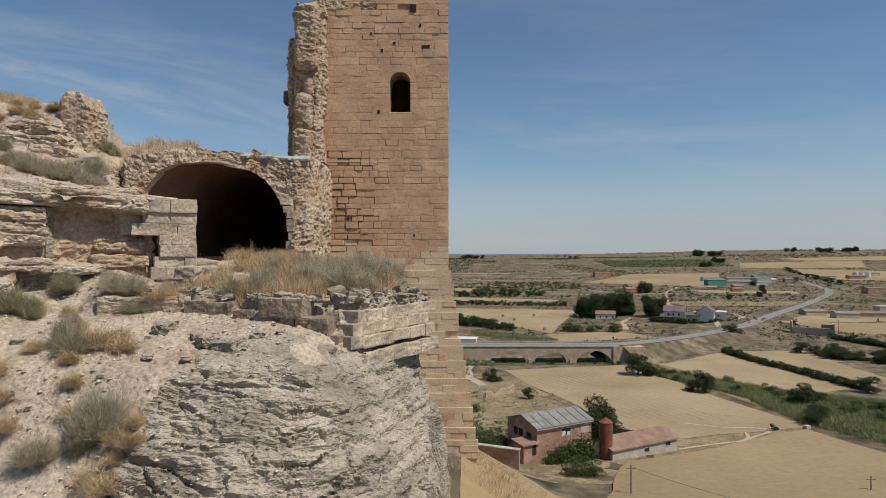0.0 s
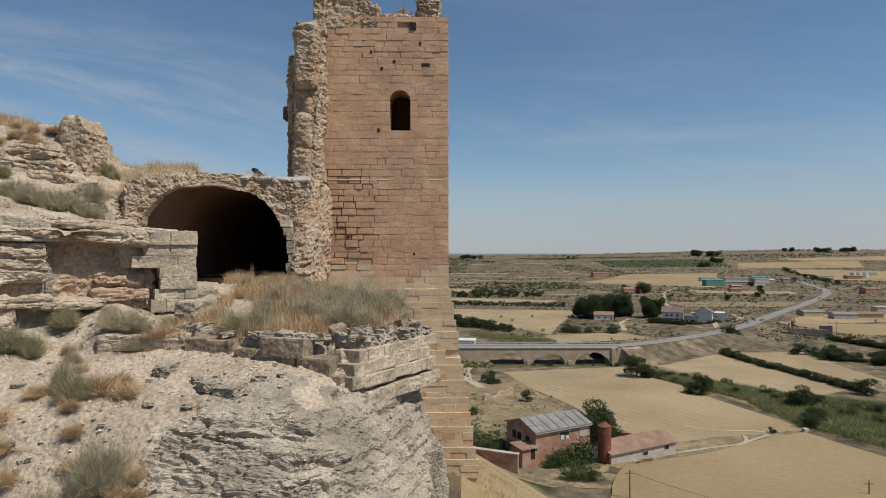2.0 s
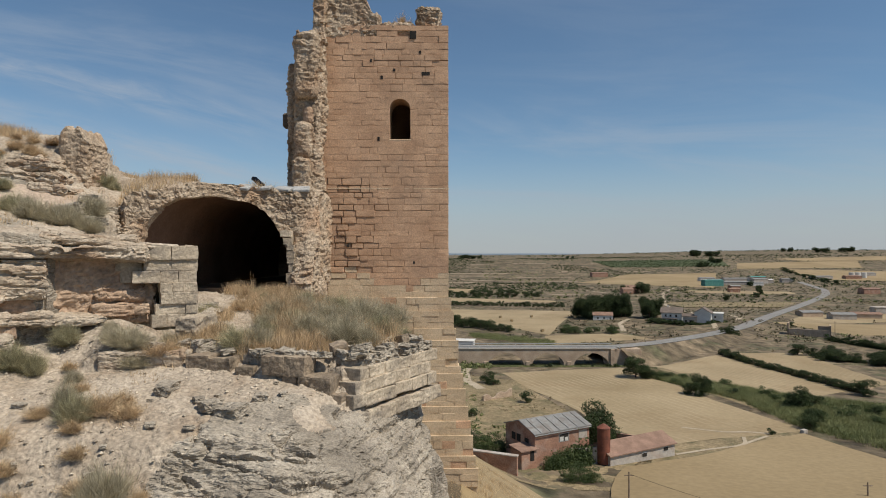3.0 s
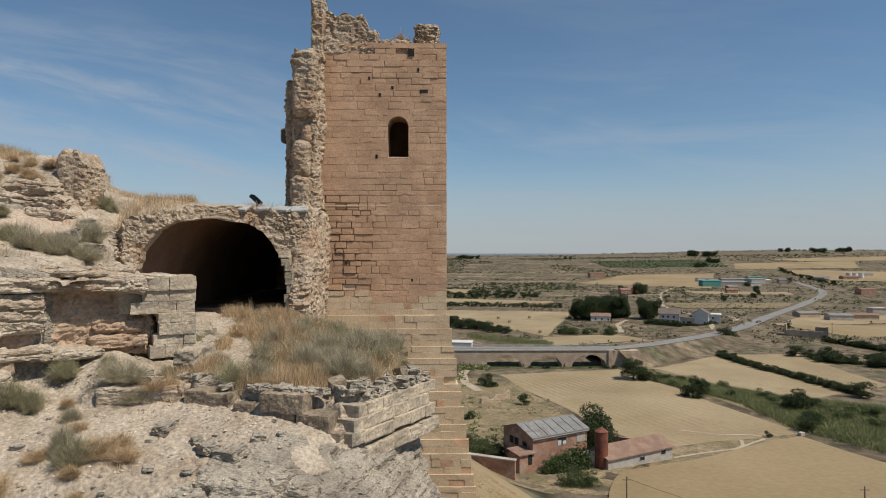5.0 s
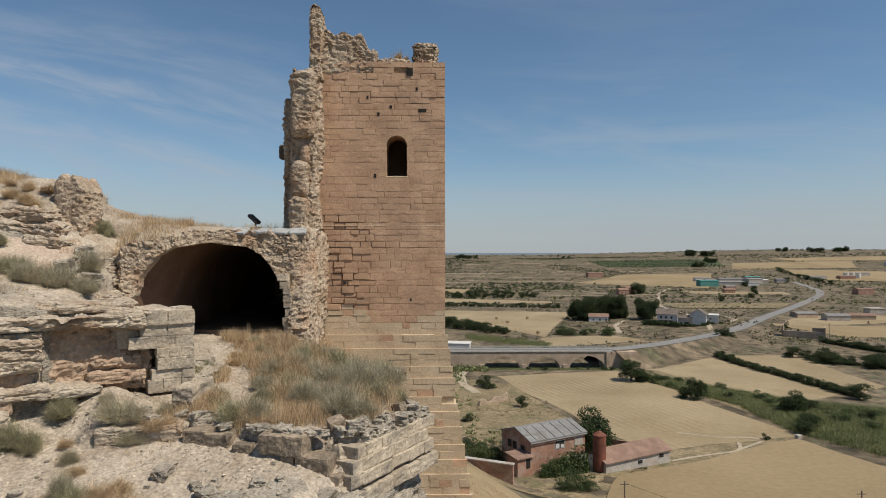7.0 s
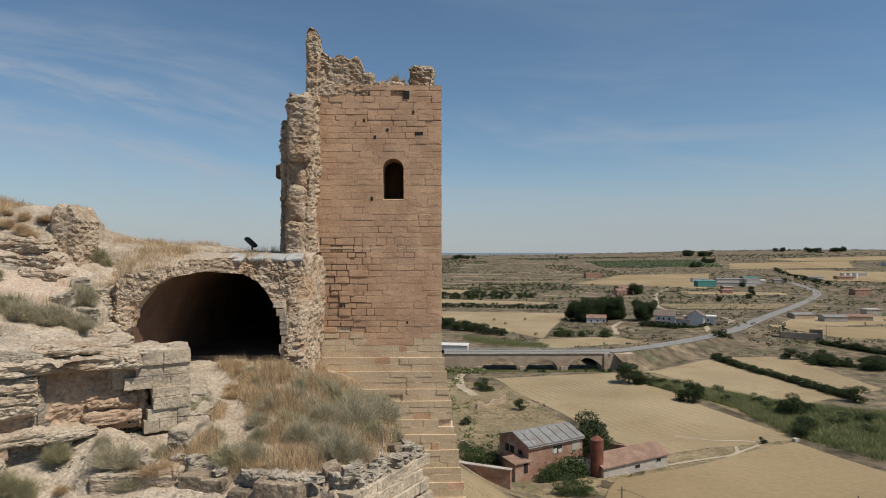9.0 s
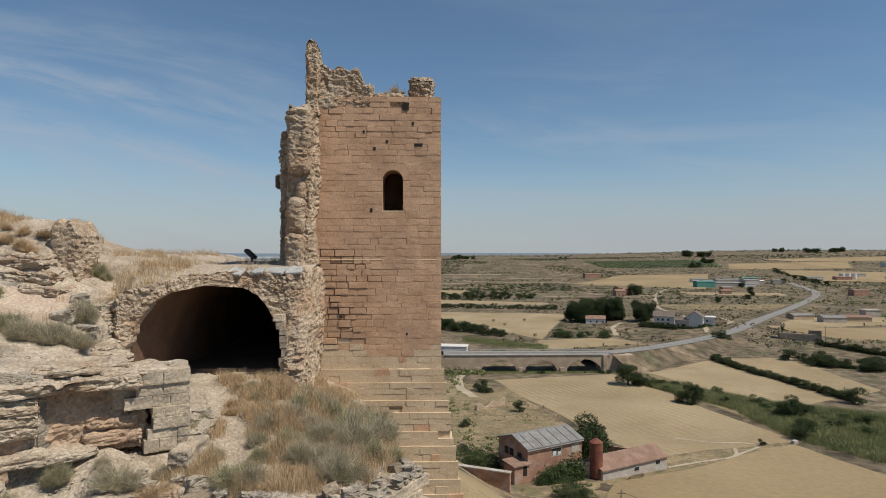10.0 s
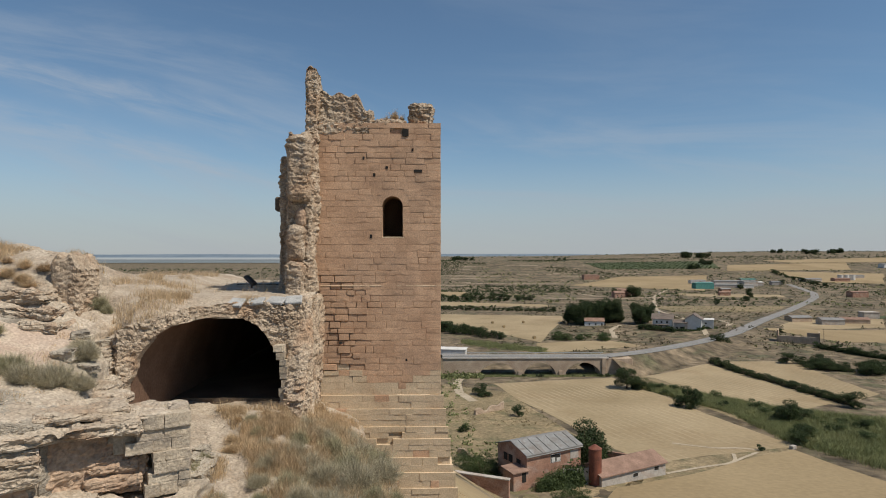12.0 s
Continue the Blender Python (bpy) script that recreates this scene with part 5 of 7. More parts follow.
def dry_grass():
    """Thin dry grass over the terraces: one mesh."""
    rs = np.random.RandomState(77)
    spots = []
    for (x0, x1, y0, y1, n, h) in ((-5.0, -0.6, 12.9, 20.8, 42000, 0.40), (-7.6, -3.0, 15.5, 21.3, 30000, 0.34), (-5.4, -2.2, 19.0, 24.6, 30000, 0.36), (-11.5, -8.0, 13.5, 19.5, 2500, 0.2), (-10, -5.4, 11.5, 14.0, 900, 0.16), (-16.5, -12.1, 19.2, 22.5, 15000, 0.34), (-9, -4.8, 8.6, 12, 500, 0.12), (-6.1, -5.1, 13.4, 15.0, 6000, 0.3), (-5.2, -3.6, 14.2, 20.4, 9000, 0.34), (-6.4, -4.4, 16.2, 20.8, 12000, 0.36)):
        for _ in range(n // 9):
            cx, cy = rs.uniform(x0, x1), rs.uniform(y0, y1)
            if vnoise(np.array([[cx * 1.3, cy * 1.3, 3.0]]))[0] < (0.20 if cx > -6 and cy > 13.5 else 0.40) or abs(cx - float(path_x(cy))) < 0.33 or (-9 < cx < path_x(cy) - 0.3 and cy > 17.3):
                continue
            if (12.6 < cy < 17.3 and -9.6 < cx < -6.0) or (cy > 14 and cx > flank_x(cy) - 0.1) or (cy < 14.2 and behind(cx, cy, -1.95, 11.95, -0.55, 14.2) < 0.3):
                continue
            z = hill_z(cx, cy)
            up = 0.35 + 1.5 * max(0.0, float(vnoise(np.array([[cx * 1.9, cy * 1.9, 7.0]]))[0]) - 0.15)
            for _ in range(9):
                spots.append((cx + rs.normal(0, 0.07), cy + rs.normal(0, 0.07), z - 0.02, h * up * rs.uniform(0.4, 1.1)))
    for (x0, x1, y0, y1, n) in ((-10.6, -8.2, 19.2, 22.4, 4200), (-8.8, -6.4, 20.4, 22.6, 2000), (-13.5, -10.4, 23, 28, 7000), (-15, -11.4, 26, 34, 6000), (-10, -6, 22.5, 33, 1800)):
        for _ in range(n // 9):
            cx, cy = rs.uniform(x0, x1), rs.uniform(y0, y1)
            if vnoise(np.array([[cx * 1.1, cy * 1.1, 9.0]]))[0] < 0.45:
                continue
            if cy < face_y(cx) + 0.1:
                continue
            z = float(upper_z(np.float64(cx), np.float64(cy)))
            for _ in range(9):
                spots.append((cx + rs.normal(0, 0.08), cy + rs.normal(0, 0.08), z - 0.05, rs.uniform(0.15, 0.42)))
    s = np.array(spots)
    base = s[:, :3]
    lean = rs.normal(0, 0.3, (len(s), 3)) * s[:, 3:4]
    tip = base + lean * (1, 1, 0) + np.stack([0 * s[:, 3], 0 * s[:, 3], s[:, 3]], -1)
    V, F = blades(base, tip, rs.uniform(0.005, 0.012, len(s)), lean * -0.15, rs)
    tagged(obj("dry_grass", tri_mesh("dry_grass", V, F, M_STRAW)), "thin straw-coloured dry grass over the terraces", "grass", kind="stuff")


dry_grass()


def slope_grass():
    """Golden dry grass on the slope that falls away beside the tower: one mesh."""
    rs = np.random.RandomState(78)
    n = 90000
    y = 13 + 55 * rs.uniform(0, 1, n) ** 1.6
    x = 0.3 + rs.uniform(0, 1, n) * (3 + y * 0.26)
    keep = vnoise(np.stack([x * 1.1, y * 0.8, 0 * x], -1)) > 0.38
    x, y = x[keep], y[keep]
    base = np.stack([x, y, land(x, y) - 0.15], -1)
    h = rs.uniform(0.2, 0.5, len(x)) * (0.6 + 0.8 * vnoise(np.stack([x * 0.9, y * 0.6, 5 + 0 * x], -1)))
    lean = rs.normal(0, 0.35, (len(x), 3)) * h[:, None]
    tip = base + lean * (1, 1, 0) + np.stack([0 * h, 0 * h, h], -1)
    V, F = blades(base, tip, rs.uniform(0.010, 0.028, len(x)), lean * -0.15, rs)
    tagged(obj("dry_grass", tri_mesh("dry_grass", V, F, M_STRAW)), "golden dry grass on the slope beside the tower", "grass", kind="stuff")


slope_grass()

# a floodlight on the terrace above the vault
def floodlight():
    lamp = thing("floodlight", "black floodlight on a short stand aimed at the tower", "floodlight", pose(-7.55, 25.2, 49.85, 0, 0, -20))
    part("base_plate", boxes([(-0.16, 0.16, -0.12, 0.12, -0.05, 0.05)], 0.01), M_RENDER, lamp)
    part("bracket", boxes([(-0.03, 0.03, -0.03, 0.03, 0.05, 0.28)], 0.005), M_BLACK, lamp)
    bm = boxes([(-0.30, 0.26, -0.14, 0.14, -0.075, 0.075)], 0.03)
    bmesh.ops.transform(bm, matrix=pose(-0.05, 0, 0.36, 0, 38, 0), verts=bm.verts)
    part("housing", bm, M_BLACK, lamp)
    ob = part("hatch_cover", boxes([(-1.0, 1.0, -0.8, 0.8, 0, 0.16)], 0.02), M_BLACK)
    ob.matrix_world = pose(-8.6, 30.5, 49.72)
    tagged(ob, "low dark metal hatch cover on the terrace", "hatch cover")


floodlight()

# ---- the valley ----
def drape(name, corners, mat, lift, label, category, n=26, wobble=1.2, seed=0, kind="structure"):
    """A four-cornered piece of land laid over the ground sheet, with slightly uneven borders."""
    a, b, c, d = [np.array(k, float) for k in corners]
    U, W = np.meshgrid(np.linspace(0, 1, n), np.linspace(0, 1, n))
    P = (a * ((1 - U) * (1 - W))[..., None] + b * (U * (1 - W))[..., None] + c * (U * W)[..., None] + d * ((1 - U) * W)[..., None])
    q = np.stack([P[..., 0] * 0.04, P[..., 1] * 0.04, np.full(U.shape, seed)], -1).reshape(-1, 3)
    P[..., 0] += wobble * 4 * fbm(q, 3, seed).reshape(U.shape)
    P[..., 1] += wobble * 4 * fbm(q, 3, seed + 9).reshape(U.shape)
    Z = land(P[..., 0], P[..., 1]) + lift
    ob = obj(name, grid_mesh(name, np.dstack([P, Z]), mat))
    # faces up
    if ob.data.polygons[0].normal.z < 0:
        ob.data.flip_normals()
    return tagged(ob, label, category, kind=kind)


FIELDS = []


def in_field(x, y):
    """True inside one of the harvested fields."""
    for c in FIELDS:
        side = [(bx - ax) * (y - ay) - (by - ay) * (x - ax) for (ax, ay), (bx, by) in zip(c, c[1:] + c[:1])]
        if min(side) > 0 or max(side) < 0:
            return True
    return False


def fields():
    for i, (c, m, lift) in enumerate((
            (((20, 80), (92, 80), (82, 140), (34, 112.5)), M_STUBBLE2, 0.7), (((21, 227), (70, 238), (86, 145), (46, 131)), M_STUBBLE, 0.15), (((84, 246), (122, 267), (128, 192), (97, 175)), M_STUBBLE, 0.15),
            (((128, 274), (161, 274), (151, 204), (130, 190)), M_STUBBLE, 0.15), (((3, 505), (107, 482), (60, 336), (4, 452)), M_STUBBLE, 0.2), (((57, 334), (98, 341), (109, 318), (54, 300)), M_STUBBLE, 0.2),
            (((200, 900), (317, 1040), (478, 1062), (360, 808)), M_STUBBLE2, 0.9), (((5, 640), (112, 600), (114, 572), (6, 585)), M_STUBBLE, 0.3), (((3, 800), (42, 790), (42, 715), (3, 725)), M_STUBBLE2, 0.3),
            (((600, 1239), (879, 1290), (793, 1149), (549, 1133)), M_STUBBLE2, 1.2), (((622, 1125), (806, 1082), (688, 924), (606, 956)), M_STUBBLE2, 1.2), (((245, 440), (357, 480), (300, 403), (220, 378)), M_STUBBLE, 0.3),
            (((203, 382), (290, 388), (248, 330), (222, 328)), M_STUBBLE2, 0.3), (((300, 760), (420, 735), (400, 690), (300, 705)), M_STUBBLE, 0.4), (((720, 1330), (1500, 1500), (1300, 1330), (760, 1280)), M_STUBBLE2, 1.4))):
        FIELDS.append(tuple(c))
        drape("field", c, m, lift * 0.45, "harvested stubble field, pale straw colour", "field", seed=600 + 11 * i)


fields()
M_VERGE = material("dry_verge", (0.185, 0.145, 0.083), (0.29, 0.222, 0.13), 0.12, fine=1.2, fine_amount=0.4, bump=0.8, bump_scale=2.5, stain=(0.10, 0.10, 0.05), stain_scale=0.16, stain_amount=0.6, bump_distance=0.3)
M_TUFT = material("dry_weeds", (0.17, 0.135, 0.075), (0.30, 0.235, 0.135), 0.1, fine=1.0, fine_amount=0.3, bump=0, island=0.35, translucent=0.2)
M_OLIVE = material("dusty_scrub", (0.075, 0.070, 0.040), (0.135, 0.12, 0.070), 0.1, fine=1.0, fine_amount=0.3, bump=0, island=0.35, translucent=0.15)
M_BARE = material("bare_terrace", (0.23, 0.18, 0.125), (0.32, 0.255, 0.18), 0.05, fine=0.6, fine_amount=0.3, bump=0.5, bump_scale=1.0)
M_CROP = material("dark_green_crop", (0.045, 0.06, 0.025), (0.075, 0.09, 0.04), 0.05, fine=0.4, fine_amount=0.3, bump=0.5, bump_scale=0.8)
for i, c in enumerate((((34, 112), (46, 131), (87, 146), (82, 139)), ((3, 135), (40, 135), (26, 210), (3, 225)), ((3, 100), (30, 98), (48, 130), (3, 135)), ((88, 160), (100, 176), (85, 246), (72, 238)))):
    drape("verge", c, M_VERGE, 0.04, "dry grass verge between the fields", "verge", wobble=0.8, seed=800 + 7 * i)
VERGE_RND = random.Random(12)
for i in range(26):
    x, y = VERGE_RND.uniform(0, 320), VERGE_RND.uniform(670, 1320)
    w, d = VERGE_RND.uniform(30, 110), VERGE_RND.uniform(5, 16)
    drape("bare_terrace", ((x, y), (x + w, y - w * 0.06), (x + w, y - d - w * 0.06), (x, y - d)), M_BARE, 0.25, "bare pale terrace on a scrubby hillside", "terrace", n=14, wobble=3, seed=900 + 5 * i)
for i, c in enumerate((((330, 1335), (610, 1335), (560, 1185), (330, 1180)), ((330, 470), (420, 500), (420, 478), (335, 455)), ((205, 575), (330, 575), (330, 515), (205, 515)))):
    drape("green_field", c, M_VERGE if i == 2 else M_CROP, 0.5, "half-dry grass field with young rows" if i == 2 else "dark green irrigated field", "field", wobble=1.0, seed=950 + 7 * i)
# sheet over the far ground that carries the haze as colour
drape("distant_plain", ((-4800, 4850), (-60, 4850), (-60, 2300), (-2600, 2300)), M_DISTANCE, 1.5, "plain far beyond the castle, blue-grey haze painted in", "distant plain", n=40, wobble=0.5, seed=4)
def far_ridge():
    """A low ridge at the end of the plain; its blue is painted-in haze."""
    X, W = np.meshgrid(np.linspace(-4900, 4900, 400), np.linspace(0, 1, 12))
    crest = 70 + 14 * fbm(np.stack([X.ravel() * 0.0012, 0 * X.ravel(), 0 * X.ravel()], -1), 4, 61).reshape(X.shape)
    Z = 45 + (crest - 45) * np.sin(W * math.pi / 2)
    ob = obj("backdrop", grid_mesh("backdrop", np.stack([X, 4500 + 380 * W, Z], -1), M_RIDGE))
    tagged(ob, "low ridge on the far horizon, blue haze painted into its colour", "ridge", kind="structure")


# blue distance haze painted into the ridge's base colour
M_RIDGE = material("haze_tinted_ridge", (0.125, 0.165, 0.205), (0.16, 0.20, 0.24), 0.004, fine=0.02, fine_amount=0.12, bump=0)
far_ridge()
drape("slope", ((0.2, 10), (7, 10), (26, 90), (2, 90)), M_STUBBLE2, 0.12, "golden dry grass slope of the castle hill", "slope", n=60, wobble=0.3, seed=3)


def ribbon(name, pts, width, mat, label, category, lift=0.15, skirt=0.0, n=120):
    """A road along points (x, y, z or None for the ground), with sloping banks where skirt is given."""
    pts = [(x, y, (land(np.float64(x), np.float64(y)) + lift) if z is None else z) for x, y, z in pts]
    P = np.array(pts, float)
    s = np.concatenate([[0], np.cumsum(np.linalg.norm(np.diff(P[:, :2], axis=0), axis=1))])
    t = np.linspace(0, s[-1], n)
    C = np.stack([np.interp(t, s, P[:, k]) for k in range(3)], -1)
    for _ in range(6):
        C[1:-1] = (C[:-2] + 2 * C[1:-1] + C[2:]) / 4
    if skirt == 0:
        C[:, 2] = np.maximum(C[:, 2], land(C[:, 0], C[:, 1]) + lift)
    T = np.gradient(C[:, :2], axis=0)
    T /= np.linalg.norm(T, axis=1, keepdims=True)
    N = np.stack([T[:, 1], -T[:, 0], 0 * T[:, 0]], -1)
    rows = [C - N * width / 2, C + N * width / 2]
    ob = tagged(obj(name, grid_mesh(name, np.stack(rows, 1)[:, ::-1], mat)), label, category, kind="structure")
    if ob.data.polygons[0].normal.z < 0:
        ob.data.flip_normals()
    if skirt:
        out = []
        for sg in (-1, 1):
            e = C + sg * N * (width / 2 + 0.6)
            f = C + sg * N * (width / 2 + skirt)
            e[:, 2] -= 0.15
            f[:, 2] = np.minimum(land(f[:, 0], f[:, 1]) - 0.3, C[:, 2] - 0.5)
            out.append((e, f))
        B = np.stack([out[0][1], out[0][0], out[1][0], out[1][1]], 1)
        ob2 = obj("embankment", grid_mesh("embankment", B[:, ::-1], M_GROUND))
        if ob2.data.polygons[len(ob2.data.polygons) // 2].normal.z < 0:
            ob2.data.flip_normals()
        tagged(ob2, "dry grassy embankment of the road", "embankment", kind="structure")
    return C, N


BR_Y, BR_Z = 258.0, 9.4
ROAD_C, ROAD_N = ribbon("road", [(72, 258, 9.4), (82.9, 263.2, 9), (96.8, 274.9, 8.7), (116.4, 291.8, 8.3), (139, 312.1, 8), (168.2, 341.8, 7.8), (226.1, 419.5, 6.8), (298.9, 510.3, 6), (372.5, 606.7, 5), (426, 676.3, 5.6), (473.1, 753.2, 6.1), (496.2, 808, 6.7), (533.2, 909.8, 9.8)], 8.0, M_ASPHALT, "grey asphalt country road on a low embankment", "road", skirt=11)
ribbon("road", [(-80, 258, 9.4), (4, 258, 9.4)], 8.0, M_ASPHALT, "grey asphalt country road on a low embankment", "road", skirt=11, n=30)
for pts in ([(104, 348, None), (107, 362, None), (111, 380, None), (122, 398, None)], [(150, 330, None), (172, 392, None), (196, 533, None), (232, 640, None), (242, 666, None), (262, 720, None), (323, 835, None)], [(183, 380, None), (196, 400, None), (203, 430, None)],
            [(13, 196, None), (9, 210, None), (9, 228, None), (12, 243, None)], [(205, 690, None), (190, 720, None), (180, 760, None)]):
    ribbon("track", pts, 3.0, M_TRACK, "pale chalky farm track", "track", lift=0.10, n=60)

for pts in ([(74, 139, None), (69, 135, None), (63, 130, None), (55, 127, None), (47, 123, None)], [(68, 138, None), (66, 133, None), (62, 128, None), (58, 125, None)], [(76, 141, None), (72, 143, None), (66, 143, None), (58, 148, None)]):
    ribbon("wheel_track", pts, 0.8, M_TRACK, "pale wheel track across the stubble", "track", lift=0.13, n=50)


def bridge():
    br = thing("bridge", "low masonry road bridge with three arches and a steel rail", "bridge", pose(4, BR_Y, 4))
    w0, w1 = -4.4, 4.4
    # spandrel wall with arch openings, in local x from 0 to 68
    holes = ((15.6, 30.3, 0), (33.9, 46.9, 0), (51.2, 65.5, 0))
    cols = sorted(set([0.0, 68.0] + [h[0] for h in holes] + [h[1] for h in holes] + [x for h in holes for x in np.linspace(h[0], h[1], 17)]))
    top = BR_Z - 4 - 0.45

    def under(x):
        for a, b, z in holes:
            if a <= x <= b:
                u = (x - (a + b) / 2) / ((b - a) / 2)
                return -0.7 + 4.0 * max(0, 1 - u * u) ** 0.75
        return -4.0
    bm = bmesh.new()
    for x0, x1 in zip(cols[:-1], cols[1:]):
        za, zb = under(x0 + 1e-4), under(x1 - 1e-4)
        vs = [bm.verts.new(p) for p in ((x0, w0, za), (x1, w0, zb), (x1, w0, top), (x0, w0, top), (x0, w1, za), (x1, w1, zb), (x1, w1, top), (x0, w1, top))]
        for f in ((0, 1, 2, 3), (5, 4, 7, 6), (4, 5, 1, 0), (3, 2, 6, 7)):
            bm.faces.new([vs[k] for k in f])
    for a, b, z in holes:
        for x in (a, b):
            vs = [bm.verts.new(p) for p in ((x, w0, -4), (x, w1, -4), (x, w1, -0.7), (x, w0, -0.7))]
            bm.faces.new(vs)
    bmesh.ops.remove_doubles(bm, verts=bm.verts, dist=1e-3)
    bmesh.ops.recalc_face_normals(bm, faces=bm.faces)
    part("arch_wall", bm, M_BRIDGE, br, "brown masonry with three low arches")
    for x in (14.6, 32.1, 49.05, 67.0):
        part("pier", boxes([(x - 0.9, x + 0.9, w0 - 0.5, w1 + 0.5, -4, top - (0 if x > 60 else 5.0))], 0.1), M_BRIDGE, br)
    part("abutment", boxes([(67.8, 79, w0 + 0.1, w1 - 0.1, -6, top - 0.02)], 0.1), M_BRIDGE, br)
    part("abutment", boxes([(-6, 0.1, w0 + 0.1, w1 - 0.1, -6, top - 0.02)], 0.1), M_BRIDGE, br)
    part("deck", boxes([(0, 69, w0 - 0.3, w1 + 0.3, top, top + 0.43)], 0.05), M_RENDER, br, "concrete deck edge")
    ob = part("carriageway", boxes([(-1, 69, -4.0, 4.0, top + 0.43, top + 0.45)]), M_ASPHALT, br)
    for y in (w0, w1):
        part("guard_rail", boxes([(0, 69, y - 0.06, y + 0.06, top + 0.95, top + 1.25)]), M_METAL, br)
        for x in range(0, 70, 4):
            part("post", boxes([(x - 0.07, x + 0.07, y - 0.07, y + 0.07, top + 0.4, top + 1.2)]), M_METAL, br)


bridge()


def guard_rail():
    """A steel barrier along the near side of the road beyond the bridge."""
    rail = thing("guard_rail", "grey steel guard rail along the road", "guard rail", pose(*ROAD_C[0]))
    E = ROAD_C[:52] + ROAD_N[:52] * 4.2
    B = np.stack([E + (0, 0, 0.45), E + (0, 0, 0.8)], 1) - np.array(ROAD_C[0])
    ob = obj("beam", grid_mesh("beam", B, M_METAL), rail)
    for e in E[::4]:
        x, y, z = e - np.array(ROAD_C[0])
        part("post", boxes([(x - 0.06, x + 0.06, y - 0.06, y + 0.06, z - 0.3, z + 0.75)]), M_METAL, rail)


guard_rail()


# ---- trees ----
def tree_meshes(seed, squat=1.0, leaf=0.058, clumps=1900, mat=None):
    """Trunk with limbs, and a crown of leaf sprays, one metre high in all."""
    rs = np.random.RandomState(seed)
    bm = bmesh.new()

    def limb(p0, p1, r0, r1, n=6):
        ax = Vector(p1) - Vector(p0)
        m = Matrix.Translation((Vector(p0) + Vector(p1)) / 2) @ ax.to_track_quat("Z", "Y").to_matrix().to_4x4()
        bmesh.ops.create_cone(bm, cap_ends=True, segments=n, radius1=r0, radius2=r1, depth=ax.length, matrix=m)
    limb((0, 0, -0.03), (0.01, 0, 0.38), 0.035, 0.022, 8)
    lobes = []
    for k in range(13):
        a = k * 2.4 + rs.uniform(-0.4, 0.4)
        r = rs.uniform(0.12, 0.30) * squat
        z = rs.uniform(0.13, 0.80)
        limb((0.01, 0, rs.uniform(0.12, 0.3)), (r * math.cos(a), r * math.sin(a), z), 0.016, 0.005)
        lobes.append((r * math.cos(a), r * math.sin(a), z, rs.uniform(0.11, 0.21)))
    trunk = bpy.data.meshes.new("trunk")
    bm.to_mesh(trunk)
    bm.free()
    trunk.materials.append(M_BARK)
    L = np.array(lobes)
    pick = rs.randint(0, len(L), clumps)
    d = rs.normal(size=(clumps, 3))
    d /= np.linalg.norm(d, axis=1, keepdims=True)
    c = L[pick, :3] + d * (L[pick, 3] * rs.uniform(0.55, 1.1, clumps) ** 0.7)[:, None] * (1.15 * squat, 1.15 * squat, 0.9)
    n = clumps * 5
    c = np.repeat(c, 5, 0) + rs.normal(0, 0.022, (n, 3))
    u = rs.normal(size=(n, 3))
    u /= np.linalg.norm(u, axis=1, keepdims=True)
    v = np.cross(u, rs.normal(size=(n, 3)))
    v /= np.linalg.norm(v, axis=1, keepdims=True)
    s = rs.uniform(0.4, 1.0, (n, 1)) * leaf
    V = np.stack([c - u * s * 0.5, c + v * s * 0.3, c + u * s * 0.5, c - v * s * 0.3], 1).reshape(-1, 3)
    crown = tri_mesh("crown", V, np.arange(n * 4).reshape(-1, 4), mat or M_LEAF)
    return trunk, crown


TREES = [tree_meshes(s, 1.0 + 0.15 * (s % 3), 0.044, 2500) for s in range(1, 5)]
BUSHES = [tree_meshes(s, 1.35, 0.048, 1700) for s in range(11, 14)]
M_GREEN = material("fresh_green_leaves", (0.055, 0.082, 0.03), (0.09, 0.118, 0.045), 0.5, rough=0.7, fine=3, bump=0, island=0.35, translucent=0.25)
GREENS = [tree_meshes(s, 1.4, 0.046, 1800, M_GREEN) for s in range(21, 23)]
TREE_RND = random.Random(41)


def plant(kind, x, y, h, wide=1.0, label="dark green tree with a dense uneven crown", name="tree", group="valley trees", sink=0.0):
    trunk, crown = TREE_RND.choice(kind)
    z = float(land(np.float64(x), np.float64(y)))
    t = thing(name, label, name, pose(x, y, z - sink - h * 0.02, 0, 0, TREE_RND.uniform(0, 360)), group)
    t.scale = (h * wide, h * wide, h)
    obj("trunk", trunk, t)
    obj("crown", crown, t)
    return t


